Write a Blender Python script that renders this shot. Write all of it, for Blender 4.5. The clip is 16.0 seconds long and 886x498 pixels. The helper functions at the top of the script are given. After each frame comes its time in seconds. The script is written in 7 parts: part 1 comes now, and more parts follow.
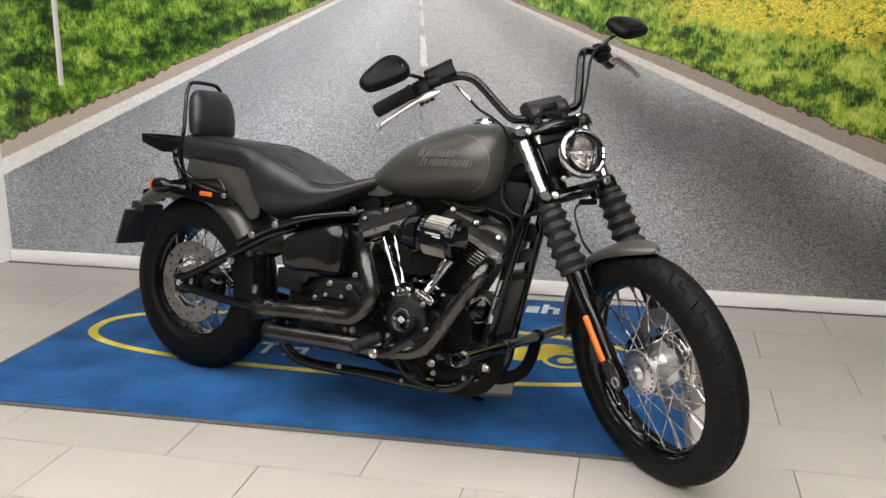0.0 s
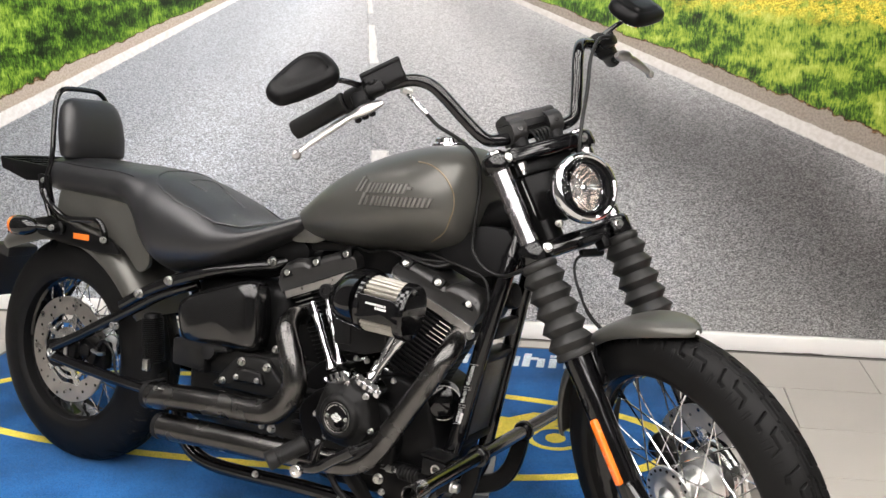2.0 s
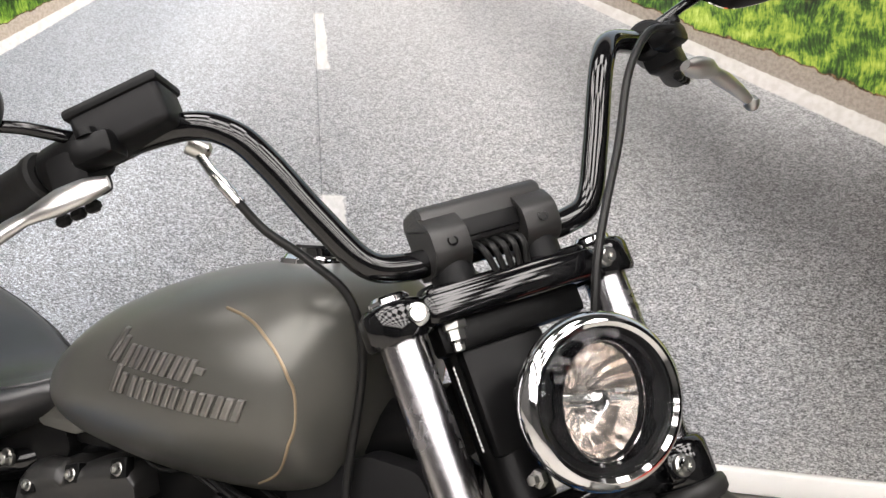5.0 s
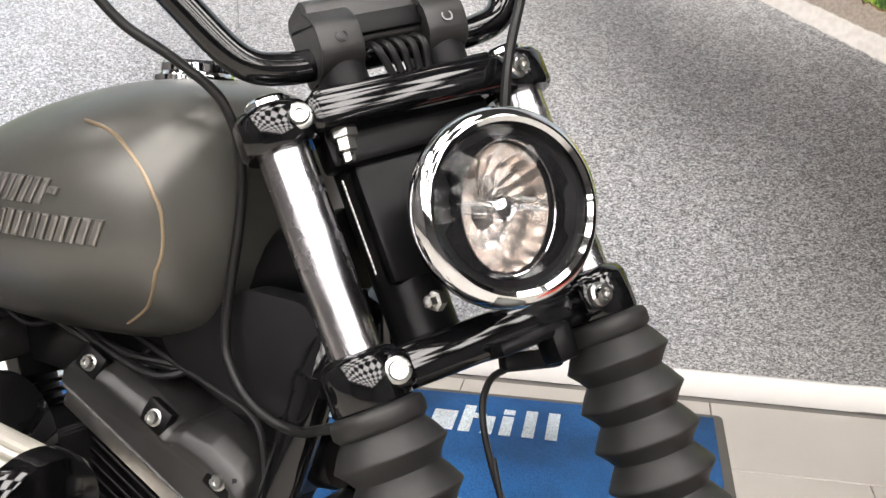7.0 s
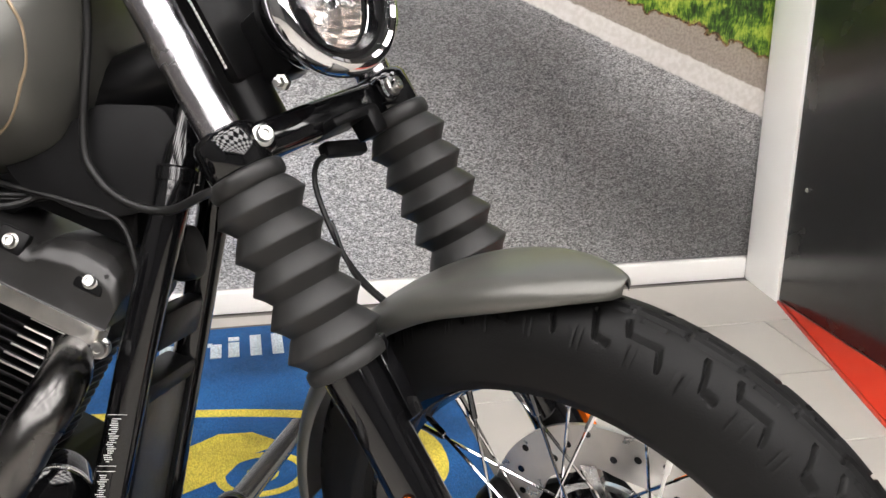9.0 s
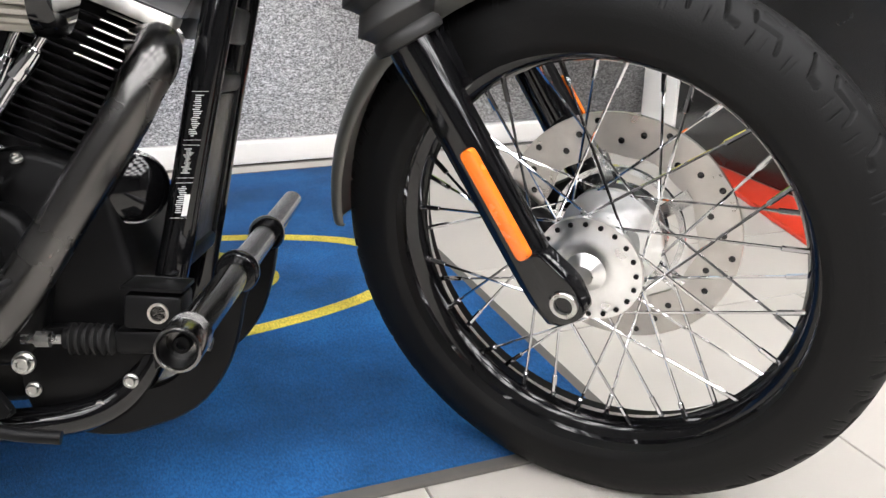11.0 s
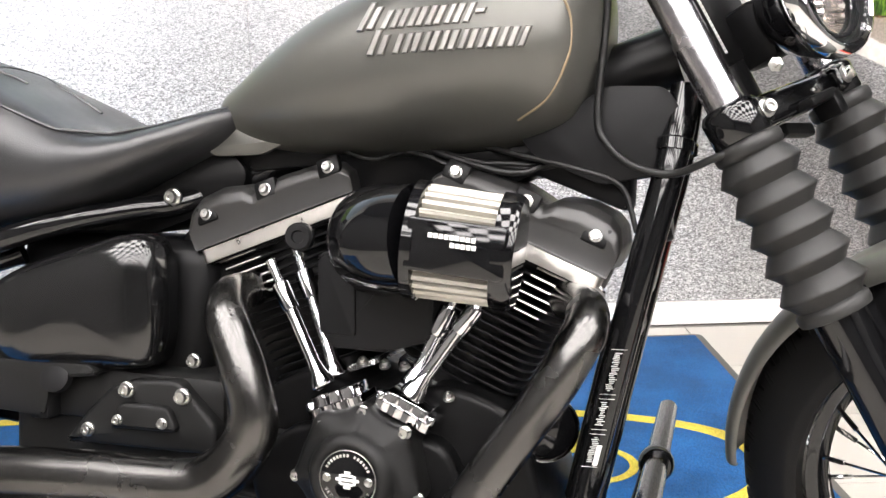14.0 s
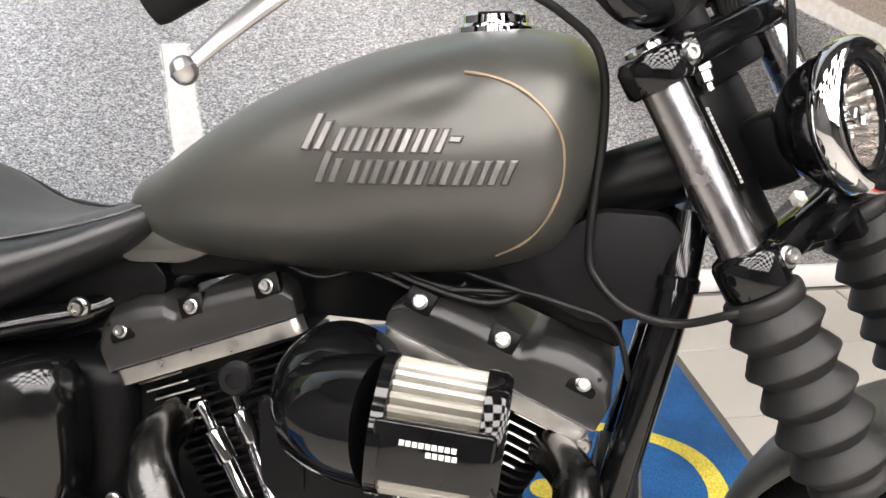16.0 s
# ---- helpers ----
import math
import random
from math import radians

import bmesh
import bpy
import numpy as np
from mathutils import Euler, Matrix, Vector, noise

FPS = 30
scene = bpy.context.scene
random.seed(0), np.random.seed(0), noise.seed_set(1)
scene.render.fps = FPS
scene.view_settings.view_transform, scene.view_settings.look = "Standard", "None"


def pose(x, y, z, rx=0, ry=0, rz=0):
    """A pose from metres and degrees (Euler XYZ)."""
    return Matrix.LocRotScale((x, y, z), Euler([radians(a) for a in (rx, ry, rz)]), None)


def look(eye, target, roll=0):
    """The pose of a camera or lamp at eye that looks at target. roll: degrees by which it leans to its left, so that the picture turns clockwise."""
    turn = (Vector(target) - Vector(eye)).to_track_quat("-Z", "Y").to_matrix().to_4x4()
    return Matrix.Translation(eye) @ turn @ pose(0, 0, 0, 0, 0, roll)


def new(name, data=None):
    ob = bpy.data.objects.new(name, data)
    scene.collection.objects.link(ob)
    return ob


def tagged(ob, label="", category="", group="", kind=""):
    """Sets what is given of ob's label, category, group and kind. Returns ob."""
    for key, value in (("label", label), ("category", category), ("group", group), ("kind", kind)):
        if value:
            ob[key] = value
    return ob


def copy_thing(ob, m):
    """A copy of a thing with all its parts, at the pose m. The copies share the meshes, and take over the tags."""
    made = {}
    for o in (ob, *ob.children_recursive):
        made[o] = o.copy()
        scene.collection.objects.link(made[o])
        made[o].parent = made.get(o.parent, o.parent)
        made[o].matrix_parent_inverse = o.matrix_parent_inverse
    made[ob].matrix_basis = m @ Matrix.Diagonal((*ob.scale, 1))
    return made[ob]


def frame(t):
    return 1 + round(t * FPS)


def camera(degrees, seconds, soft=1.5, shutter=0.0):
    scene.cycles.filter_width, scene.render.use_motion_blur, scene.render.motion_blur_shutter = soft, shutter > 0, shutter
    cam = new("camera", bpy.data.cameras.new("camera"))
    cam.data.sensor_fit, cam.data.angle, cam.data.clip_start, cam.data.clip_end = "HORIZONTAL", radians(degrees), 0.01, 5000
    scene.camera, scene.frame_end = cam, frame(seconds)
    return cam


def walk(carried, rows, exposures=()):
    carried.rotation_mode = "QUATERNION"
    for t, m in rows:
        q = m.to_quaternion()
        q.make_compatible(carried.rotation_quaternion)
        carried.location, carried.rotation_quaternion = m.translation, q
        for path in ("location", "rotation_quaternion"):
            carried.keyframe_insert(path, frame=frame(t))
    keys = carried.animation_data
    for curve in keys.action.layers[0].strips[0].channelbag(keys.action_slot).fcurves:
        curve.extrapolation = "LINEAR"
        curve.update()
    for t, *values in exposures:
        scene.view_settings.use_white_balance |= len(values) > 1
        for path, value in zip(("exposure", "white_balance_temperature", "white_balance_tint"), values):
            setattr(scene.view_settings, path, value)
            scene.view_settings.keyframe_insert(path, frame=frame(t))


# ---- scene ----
cam = camera(50.5, 16.0)
PATH = [
    (0, (0.136, 0.08, 1.29), (-0.285, 1.97, 0.789), -0.1),
    (0.5, (0.16, 0.14, 1.279), (-0.281, 2.024, 0.774), -0.2),
    (1, (0.132, 0.317, 1.274), (-0.285, 2.202, 0.753), -0.2),
    (1.5, (0.023, 0.616, 1.287), (-0.304, 2.515, 0.75), -0.2),
    (2, (0.009, 0.857, 1.259), (-0.347, 2.756, 0.741), -0.5),
    (2.5, (0.03, 1.098, 1.256), (-0.373, 2.986, 0.733), 0.1),
    (3, (-0.033, 1.352, 1.253), (-0.39, 3.245, 0.714), -0.0),
    (3.5, (-0.104, 1.581, 1.248), (-0.421, 3.487, 0.731), -0.0),
    (3.7, (-0.094, 1.658, 1.254), (-0.434, 3.56, 0.739), -0.6),
    (5.8, (0.03, 2.084, 1.16), (-0.481, 3.94, 0.618), 0.3),
    (6, (0.033, 2.088, 1.152), (-0.457, 3.943, 0.588), 0.2),
    (6.5, (0.044, 2.095, 1.126), (-0.415, 3.941, 0.508), -0.1),
    (7, (0.026, 2.074, 1.075), (-0.33, 3.935, 0.434), 0.7),
    (7.5, (-0.007, 2.063, 1.03), (-0.16, 3.938, 0.351), 0.6),
    (8, (-0.09, 2.029, 1.002), (0.112, 3.894, 0.308), 1.5),
    (8.5, (-0.122, 1.944, 0.982), (0.232, 3.801, 0.328), 1.5),
    (9, (-0.138, 1.829, 0.938), (0.269, 3.688, 0.324), 0.4),
    (9.2, (-0.153, 1.806, 0.916), (0.297, 3.653, 0.296), 0.4),
    (11.3, (-0.417, 1.674, 0.71), (0.281, 3.405, -0.007), 1.3),
    (11.5, (-0.436, 1.677, 0.712), (0.179, 3.443, 0.003), 1.0),
    (12, (-0.509, 1.685, 0.705), (-0.099, 3.533, 0.058), -0.1),
    (12.5, (-0.545, 1.685, 0.713), (-0.329, 3.584, 0.124), -1.3),
    (13, (-0.547, 1.684, 0.739), (-0.401, 3.598, 0.179), -1.4),
    (13.5, (-0.527, 1.687, 0.805), (-0.414, 3.611, 0.273), -1.2),
    (14, (-0.487, 1.711, 0.88), (-0.418, 3.648, 0.387), -1.0),
    (14.5, (-0.427, 1.762, 0.978), (-0.375, 3.706, 0.509), -0.8),
    (15, (-0.379, 1.79, 1.063), (-0.34, 3.73, 0.578), -0.7),
    (15.5, (-0.414, 1.823, 1.091), (-0.346, 3.737, 0.515), -0.2),
    (16, (-0.516, 1.948, 1.091), (-0.281, 3.787, 0.342), 0.3),
]
walk(cam, [(t, look(eye, target, roll)) for t, eye, target, roll in PATH],
     [(0.0, -0.55, 6500, 10), (1.0, -0.52, 6500, 10), (2.0, -0.06, 6500, 10), (3.5, -0.04, 6500, 10), (6.0, -0.05, 6500, 10), (7.5, 0.25, 6500, 10), (8.5, 0.14, 6500, 10), (9.0, 0.07, 6400, 10), (11.5, 0.12, 6150, 9), (12.0, 0.25, 6100, 9), (12.5, 0.60, 6050, 9), (13.0, 0.74, 6050, 9), (13.5, 0.87, 6200, 9), (14.0, 0.72, 6400, 10), (14.5, 0.40, 6450, 10), (15.0, 0.13, 6500, 10), (16.0, 0.21, 6500, 10)])

# ---------- world, lamps, exposure ----------
world = bpy.data.worlds.new("showroom_sky")
scene.world = world
world.use_nodes = True
sky = world.node_tree.nodes.new("ShaderNodeTexSky")
sky.sky_type, sky.sun_disc, sky.sun_elevation, sky.sun_rotation = "NISHITA", False, radians(40), radians(200)
world.node_tree.links.new(sky.outputs[0], world.node_tree.nodes["Background"].inputs[0])
world.node_tree.nodes["Background"].inputs[1].default_value = 0.08
LAMP = 12.3       # strength of the ceiling light panels
scene.view_settings.exposure = 0.0


# ---------- materials ----------
def nodes_of(mat):
    return mat.node_tree.nodes, mat.node_tree.links


def surface(name, base, rough=0.5, metal=0.0, grain=0.0, grain_size=400.0, stain=0.0, stain_size=6.0,
            rough_var=0.1, coat=0.0, spec=0.5, emit=0.0, bump_dist=0.0006, sheen=0.0, island=0.0, aniso=0.0, world=False):
    """A principled material with fine relief, wear in the gloss and slow colour variation."""
    mat = bpy.data.materials.new(name)
    mat.use_nodes = True
    n, l = nodes_of(mat)
    p = n["Principled BSDF"]
    p.inputs["Base Color"].default_value = (*base, 1)
    p.inputs["Roughness"].default_value = rough
    p.inputs["Metallic"].default_value = metal
    p.inputs["Specular IOR Level"].default_value = spec
    p.inputs["Coat Weight"].default_value = coat
    p.inputs["Coat Roughness"].default_value = 0.06
    p.inputs["Sheen Weight"].default_value = sheen
    p.inputs["Anisotropic"].default_value = aniso
    if emit:
        p.inputs["Emission Color"].default_value = (*base, 1)
        p.inputs["Emission Strength"].default_value = emit
    tc = n.new("ShaderNodeTexCoord")
    slow = n.new("ShaderNodeTexNoise")
    slow.inputs["Scale"].default_value, slow.inputs["Detail"].default_value = stain_size, 6
    at = n.new("ShaderNodeNewGeometry").outputs["Position"] if world else tc.outputs["Object"]
    l.new(at, slow.inputs["Vector"])
    if rough_var:
        r = n.new("ShaderNodeMapRange")
        r.inputs[1].default_value, r.inputs[2].default_value = 0.3, 0.7
        r.inputs[3].default_value, r.inputs[4].default_value = max(0.02, rough * (1 - rough_var)), min(1, rough * (1 + rough_var))
        l.new(slow.outputs[0], r.inputs[0])
        l.new(r.outputs[0], p.inputs["Roughness"])
    if stain or island:
        mix = n.new("ShaderNodeHueSaturation")
        mix.inputs["Color"].default_value = (*base, 1)
        m = n.new("ShaderNodeMapRange")
        m.inputs[1].default_value, m.inputs[2].default_value = 0.25, 0.75
        m.inputs[3].default_value, m.inputs[4].default_value = 1 - stain, 1 + stain
        l.new(slow.outputs[0], m.inputs[0])
        out = m.outputs[0]
        if island:
            info = n.new("ShaderNodeObjectInfo")
            k = n.new("ShaderNodeMapRange")
            k.inputs[3].default_value, k.inputs[4].default_value = 1 - island, 1 + island
            l.new(info.outputs["Random"], k.inputs[0])
            mul = n.new("ShaderNodeMath")
            mul.operation = "MULTIPLY"
            l.new(out, mul.inputs[0])
            l.new(k.outputs[0], mul.inputs[1])
            out = mul.outputs[0]
        l.new(out, mix.inputs["Value"])
        l.new(mix.outputs[0], p.inputs["Base Color"])
    if grain:
        fine = n.new("ShaderNodeTexNoise")
        fine.inputs["Scale"].default_value, fine.inputs["Detail"].default_value = grain_size, 3
        l.new(at, fine.inputs["Vector"])
        b = n.new("ShaderNodeBump")
        b.inputs["Strength"].default_value, b.inputs["Distance"].default_value = grain, bump_dist
        l.new(fine.outputs[0], b.inputs["Height"])
        l.new(b.outputs[0], p.inputs["Normal"])
    return mat


M_DENIM = surface("denim_grey_paint", (0.082, 0.081, 0.073), 0.34, 0.48, 0.05, 1500, 0.05, 8, 0.08)
M_GLOSS = surface("gloss_black_paint", (0.003, 0.003, 0.0034), 0.07, 0, 0.0, 400, 0.0, 20, 0.3, coat=0.15, spec=0.4)
M_COVER = surface("satin_gloss_cover", (0.004, 0.004, 0.0042), 0.13, 0, 0.03, 900, 0.1, 14, 0.25, spec=0.62)
M_SATIN = surface("satin_black_metal", (0.004, 0.004, 0.0042), 0.34, 0.0, 0.10, 900, 0.15, 30, 0.15, spec=0.12)
M_WRINKLE = surface("wrinkle_black_paint", (0.008, 0.008, 0.0079), 0.43, 0.0, 0.35, 1400, 0.12, 25, 0.12, spec=0.18)
M_ROCKER = surface("satin_grey_black_casting", (0.016, 0.0156, 0.0152), 0.36, 0.0, 0.30, 1400, 0.12, 25, 0.15, spec=0.5)
M_PLASTIC = surface("black_plastic", (0.007, 0.007, 0.0074), 0.48, 0, 0.25, 1200, 0.1, 25, 0.1, spec=0.12)
M_EXHAUST = surface("black_ceramic_pipe", (0.092, 0.090, 0.088), 0.25, 1.0, 0.05, 500, 0.2, 14, 0.2)
M_PEGBAR = surface("polished_dark_steel", (0.17, 0.168, 0.165), 0.16, 1.0, 0.06, 700, 0.1, 20, 0.25)
M_CHROME = surface("chrome", (0.60, 0.60, 0.61), 0.05, 1.0, 0.0, 400, 0.0, 40, 0.4)
M_FORK = surface("brushed_chrome_tube", (0.38, 0.37, 0.385), 0.24, 1.0, 0.05, 900, 0.0, 40, 0.3)
M_STEEL = surface("zinc_bolt", (0.46, 0.46, 0.44), 0.30, 1.0, 0.1, 900, 0.15, 60, 0.2)
M_ALU = surface("polished_aluminium", (0.66, 0.66, 0.65), 0.23, 1.0, 0.08, 900, 0.1, 40, 0.3)
M_HUB = surface("satin_aluminium_hub", (0.78, 0.78, 0.77), 0.36, 1.0, 0.1, 900, 0.1, 40, 0.35)
M_CUT = surface("machined_fin_edge", (0.62, 0.60, 0.56), 0.33, 1.0, 0.1, 1200, 0.1, 60, 0.2)
M_DISC = surface("brushed_disc_steel", (0.50, 0.48, 0.45), 0.32, 1.0, 0.2, 700, 0.12, 30, 0.2)
M_TYRE = surface("tyre_rubber", (0.0045, 0.0045, 0.0045), 0.55, 0, 0.35, 500, 0.25, 12, 0.12, spec=0.14)
M_BOOT = surface("boot_rubber", (0.014, 0.0138, 0.0135), 0.50, 0, 0.25, 700, 0.2, 15, 0.12, spec=0.3)
M_GRIP = surface("grip_rubber", (0.008, 0.008, 0.008), 0.58, 0, 0.4, 900, 0.15, 20, 0.1, spec=0.2)
M_VINYL = surface("seat_vinyl", (0.0105, 0.0108, 0.0118), 0.38, 0, 0.55, 650, 0.15, 10, 0.15, bump_dist=0.0004, spec=0.62)
M_LEVER = surface("brushed_silver_lever", (0.52, 0.51, 0.50), 0.34, 1.0, 0.1, 600, 0.05, 20, 0.2)
M_ORANGE = surface("orange_reflector", (0.85, 0.17, 0.01), 0.25, 0, 0.4, 900, 0.05, 40, 0.2, coat=0.5)
M_AMBER = surface("amber_lens", (0.7, 0.16, 0.02), 0.12, 0, 0.2, 500, 0.05, 40, 0.2, coat=0.8)
M_WHITEMARK = surface("white_print", (0.55, 0.55, 0.53), 0.5)
M_FILTER = surface("pleated_filter", (0.34, 0.325, 0.285), 0.45, 0.5, 0.3, 900, 0.2, 30, 0.15)
M_REFLECTOR = surface("headlamp_reflector", (0.70, 0.66, 0.63), 0.17, 1.0, 0.0, 400, 0, 40, 0.2)
M_PINSTRIPE = surface("bronze_pinstripe", (0.26, 0.20, 0.13), 0.35, 0.5)
M_PEWTER = surface("pewter_badge", (0.26, 0.253, 0.242), 0.42, 1.0, 0.1, 900, 0.15, 60, 0.2)
M_REDMARK = surface("red_mark", (0.45, 0.02, 0.015), 0.35)
M_CABLE = surface("cable_sheath", (0.006, 0.006, 0.006), 0.42, 0, 0.2, 1500, 0.1, 40, 0.1, spec=0.25)
M_MESH = surface("cooler_core", (0.09, 0.085, 0.075), 0.35, 0.7, 0.6, 500, 0.3, 60, 0.2)
M_PLATE = surface("number_plate_back", (0.015, 0.015, 0.015), 0.45)

# clear lens
M_LENS = bpy.data.materials.new("clear_lens")
M_LENS.use_nodes = True
_p = M_LENS.node_tree.nodes["Principled BSDF"]
_p.inputs["Transmission Weight"].default_value, _p.inputs["Roughness"].default_value, _p.inputs["IOR"].default_value = 1.0, 0.01, 1.16
M_MIRROR = surface("mirror_glass", (0.85, 0.85, 0.85), 0.01, 1.0, rough_var=0)

M_TILE = surface("grey_porcelain_tile", (0.405, 0.382, 0.346), 0.36, 0, 0.08, 220, 0.07, 3, 0.16, island=0.035, world=True)
M_GROUT = surface("grey_grout", (0.17, 0.16, 0.145), 0.85, 0, 0.5, 600, 0.2, 9, 0.05)
M_WHITE = surface("white_gloss_woodwork", (0.84, 0.83, 0.80), 0.35, 0, 0.1, 80, 0.03, 5, 0.15)
# for the unseen walls: dark, so the black parts mirror a dim room
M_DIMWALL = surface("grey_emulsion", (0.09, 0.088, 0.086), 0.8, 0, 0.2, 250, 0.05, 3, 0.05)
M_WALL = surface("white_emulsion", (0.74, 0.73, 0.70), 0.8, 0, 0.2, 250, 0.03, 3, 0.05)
# unseen ceiling, coloured near black so gloss parts reflect little between the panels
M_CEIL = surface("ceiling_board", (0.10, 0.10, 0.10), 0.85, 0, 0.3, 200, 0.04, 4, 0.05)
M_BLACKPANEL = surface("black_gloss_board", (0.012, 0.012, 0.012), 0.22, 0, 0.05, 60, 0.2, 5, 0.4)
M_RED = surface("red_floor_board", (0.62, 0.045, 0.02), 0.4, 0, 0.1, 200, 0.06, 6, 0.15)
M_MATEDGE = surface("mat_rubber_edge", (0.085, 0.079, 0.070), 0.7, 0, 0.4, 400, 0.2, 20, 0.1)
M_BOARD = surface("grey_board", (0.20, 0.19, 0.18), 0.6, 0, 0.2, 300, 0.1, 12, 0.1)
M_PANEL = surface("light_diffuser", (1.0, 0.950, 0.925), 0.5, emit=LAMP, rough_var=0)


def carpet(name, base):
    """Tufted mat pile: a fibre-sized speckle over soft wear."""
    mat = surface(name, base, 0.95, 0, 1.0, 520, 0.48, 5, 0.03, spec=0.08, bump_dist=0.004, sheen=0.04)
    n, l = nodes_of(mat)
    p = n["Principled BSDF"]
    hue = p.inputs["Base Color"].links[0].from_node
    tc = n.new("ShaderNodeTexCoord")
    mp = n.new("ShaderNodeMapping")
    mp.inputs["Scale"].default_value = (1.0, 0.35, 1.0)
    f = n.new("ShaderNodeTexNoise")
    f.inputs["Scale"].default_value, f.inputs["Detail"].default_value = 420, 2
    l.new(tc.outputs["Object"], mp.inputs[0])
    l.new(mp.outputs[0], f.inputs["Vector"])
    k = n.new("ShaderNodeMapRange")
    k.inputs[1].default_value, k.inputs[2].default_value, k.inputs[3].default_value, k.inputs[4].default_value = 0.3, 0.7, 0.72, 1.3
    l.new(f.outputs[0], k.inputs[0])
    m = n.new("ShaderNodeHueSaturation")
    l.new(hue.outputs[0], m.inputs["Color"])
    l.new(k.outputs[0], m.inputs["Value"])
    l.new(m.outputs[0], p.inputs["Base Color"])
    return mat


M_BLUE = carpet("blue_mat_pile", (0.014, 0.088, 0.25))
M_YELLOW = carpet("yellow_mat_pile", (0.62, 0.50, 0.07))
M_PALE = carpet("pale_mat_pile", (0.55, 0.62, 0.66))


def road_print():
    """The wall print: a country road that runs to a far point, its verges and a yellow field."""
    mat = bpy.data.materials.new("road_mural_print")
    mat.use_nodes = True
    n, l = nodes_of(mat)
    p = n["Principled BSDF"]

    def put(sock, v):
        if isinstance(v, (int, float)):
            sock.default_value = v
        else:
            l.new(v, sock)

    def math_(op, a, b=0.0, c=0.0):
        m = n.new("ShaderNodeMath")
        m.operation = op
        put(m.inputs[0], a), put(m.inputs[1], b), put(m.inputs[2], c)
        return m.outputs[0]

    def ramp(v, a, b, lo=0.0, hi=1.0, smooth=True):
        m = n.new("ShaderNodeMapRange")
        m.interpolation_type = "SMOOTHSTEP" if smooth else "LINEAR"
        put(m.inputs[0], v)
        m.inputs[1].default_value, m.inputs[2].default_value, m.inputs[3].default_value, m.inputs[4].default_value = a, b, lo, hi
        return m.outputs[0]

    def blend(f, a, b):
        m = n.new("ShaderNodeMix")
        m.data_type = "RGBA"
        put(m.inputs[0], f)
        for s, v in ((m.inputs[6], a), (m.inputs[7], b)):
            if isinstance(v, tuple):
                s.default_value = (*v, 1)
            else:
                l.new(v, s)
        return m.outputs[2]

    def tex(scale, detail=3, stretch=(1, 1, 1), rough=0.5, vec=None, shift=(0, 0, 0)):
        mp = n.new("ShaderNodeMapping")
        mp.inputs["Location"].default_value = shift
        mp.inputs["Scale"].default_value = stretch
        l.new(vec or pos, mp.inputs[0])
        t = n.new("ShaderNodeTexNoise")
        t.inputs["Scale"].default_value, t.inputs["Detail"].default_value, t.inputs["Roughness"].default_value = scale, detail, rough
        l.new(mp.outputs[0], t.inputs["Vector"])
        return t.outputs[0]

    geo = n.new("ShaderNodeNewGeometry")
    pos = geo.outputs["Position"]
    sep = n.new("ShaderNodeSeparateXYZ")
    l.new(pos, sep.inputs[0])
    x, z = sep.outputs[0], sep.outputs[2]
    d = math_("MAXIMUM", math_("SUBTRACT", 1.482, z), 0.02)      # below the print's horizon
    s = math_("DIVIDE", math_("ADD", x, 0.895), d)              # across the road
    depth = math_("DIVIDE", 1.0, d)
    # asphalt
    speck = tex(400, 2, (0.62, 1, 1.25), 0.6)
    speck2 = tex(190, 2, (0.62, 1, 1.3), 0.6)
    grain = math_("ADD", math_("MULTIPLY", ramp(speck, 0.36, 0.64), 0.62), math_("MULTIPLY", ramp(speck2, 0.35, 0.65), 0.38))
    contrast = ramp(d, 0.25, 1.1, 0.20, 0.82)
    grain = math_("ADD", math_("MULTIPLY", math_("SUBTRACT", grain, 0.5), contrast), 0.5)
    # brighter crown and wheel tracks, darker bands between them
    bands = n.new("ShaderNodeValToRGB")
    bands.color_ramp.interpolation = "B_SPLINE"
    marks = [(-2.3, 0.56), (-1.9, 0.62), (-1.4, 0.64), (-0.75, 0.86), (-0.2, 0.62), (0.35, 0.66), (0.95, 0.76), (1.5, 0.30), (1.95, 0.42), (2.4, 0.52)]
    el = bands.color_ramp.elements
    el[0].position, el[0].color = 0.0, (0.52, 0.52, 0.52, 1)
    el[1].position, el[1].color = 1.0, (0.60, 0.60, 0.60, 1)
    for at, v in marks[1:-1]:
        e = el.new((at + 2.3) / 4.7)
        e.color = (v, v, v, 1)
    drift = math_("MULTIPLY", math_("SUBTRACT", tex(1.6, 3, (1, 1, 0.6)), 0.5), 0.9)
    l.new(ramp(math_("ADD", s, drift), -2.3, 2.4, 0, 1, False), bands.inputs[0])
    far = ramp(d, 0.15, 0.75, 0.75, 0.0)
    tone = math_("ADD", math_("MULTIPLY", bands.outputs[0], math_("SUBTRACT", 1.0, far)), math_("MULTIPLY", far, 0.80))
    tone = math_("MULTIPLY", tone, ramp(d, 0.6, 1.4, 1.06, 0.92, False))
    tone = math_("ADD", tone, math_("MULTIPLY", math_("SUBTRACT", tex(3.2, 4, (1, 1, 0.5)), 0.5), 0.16))
    value = math_("MULTIPLY", math_("MAXIMUM", tone, 0.08), math_("MAXIMUM", math_("ADD", 0.34, math_("MULTIPLY", grain, 1.15)), 0.12))
    value = math_("MULTIPLY", value, value)
    comb = n.new("ShaderNodeCombineColor")
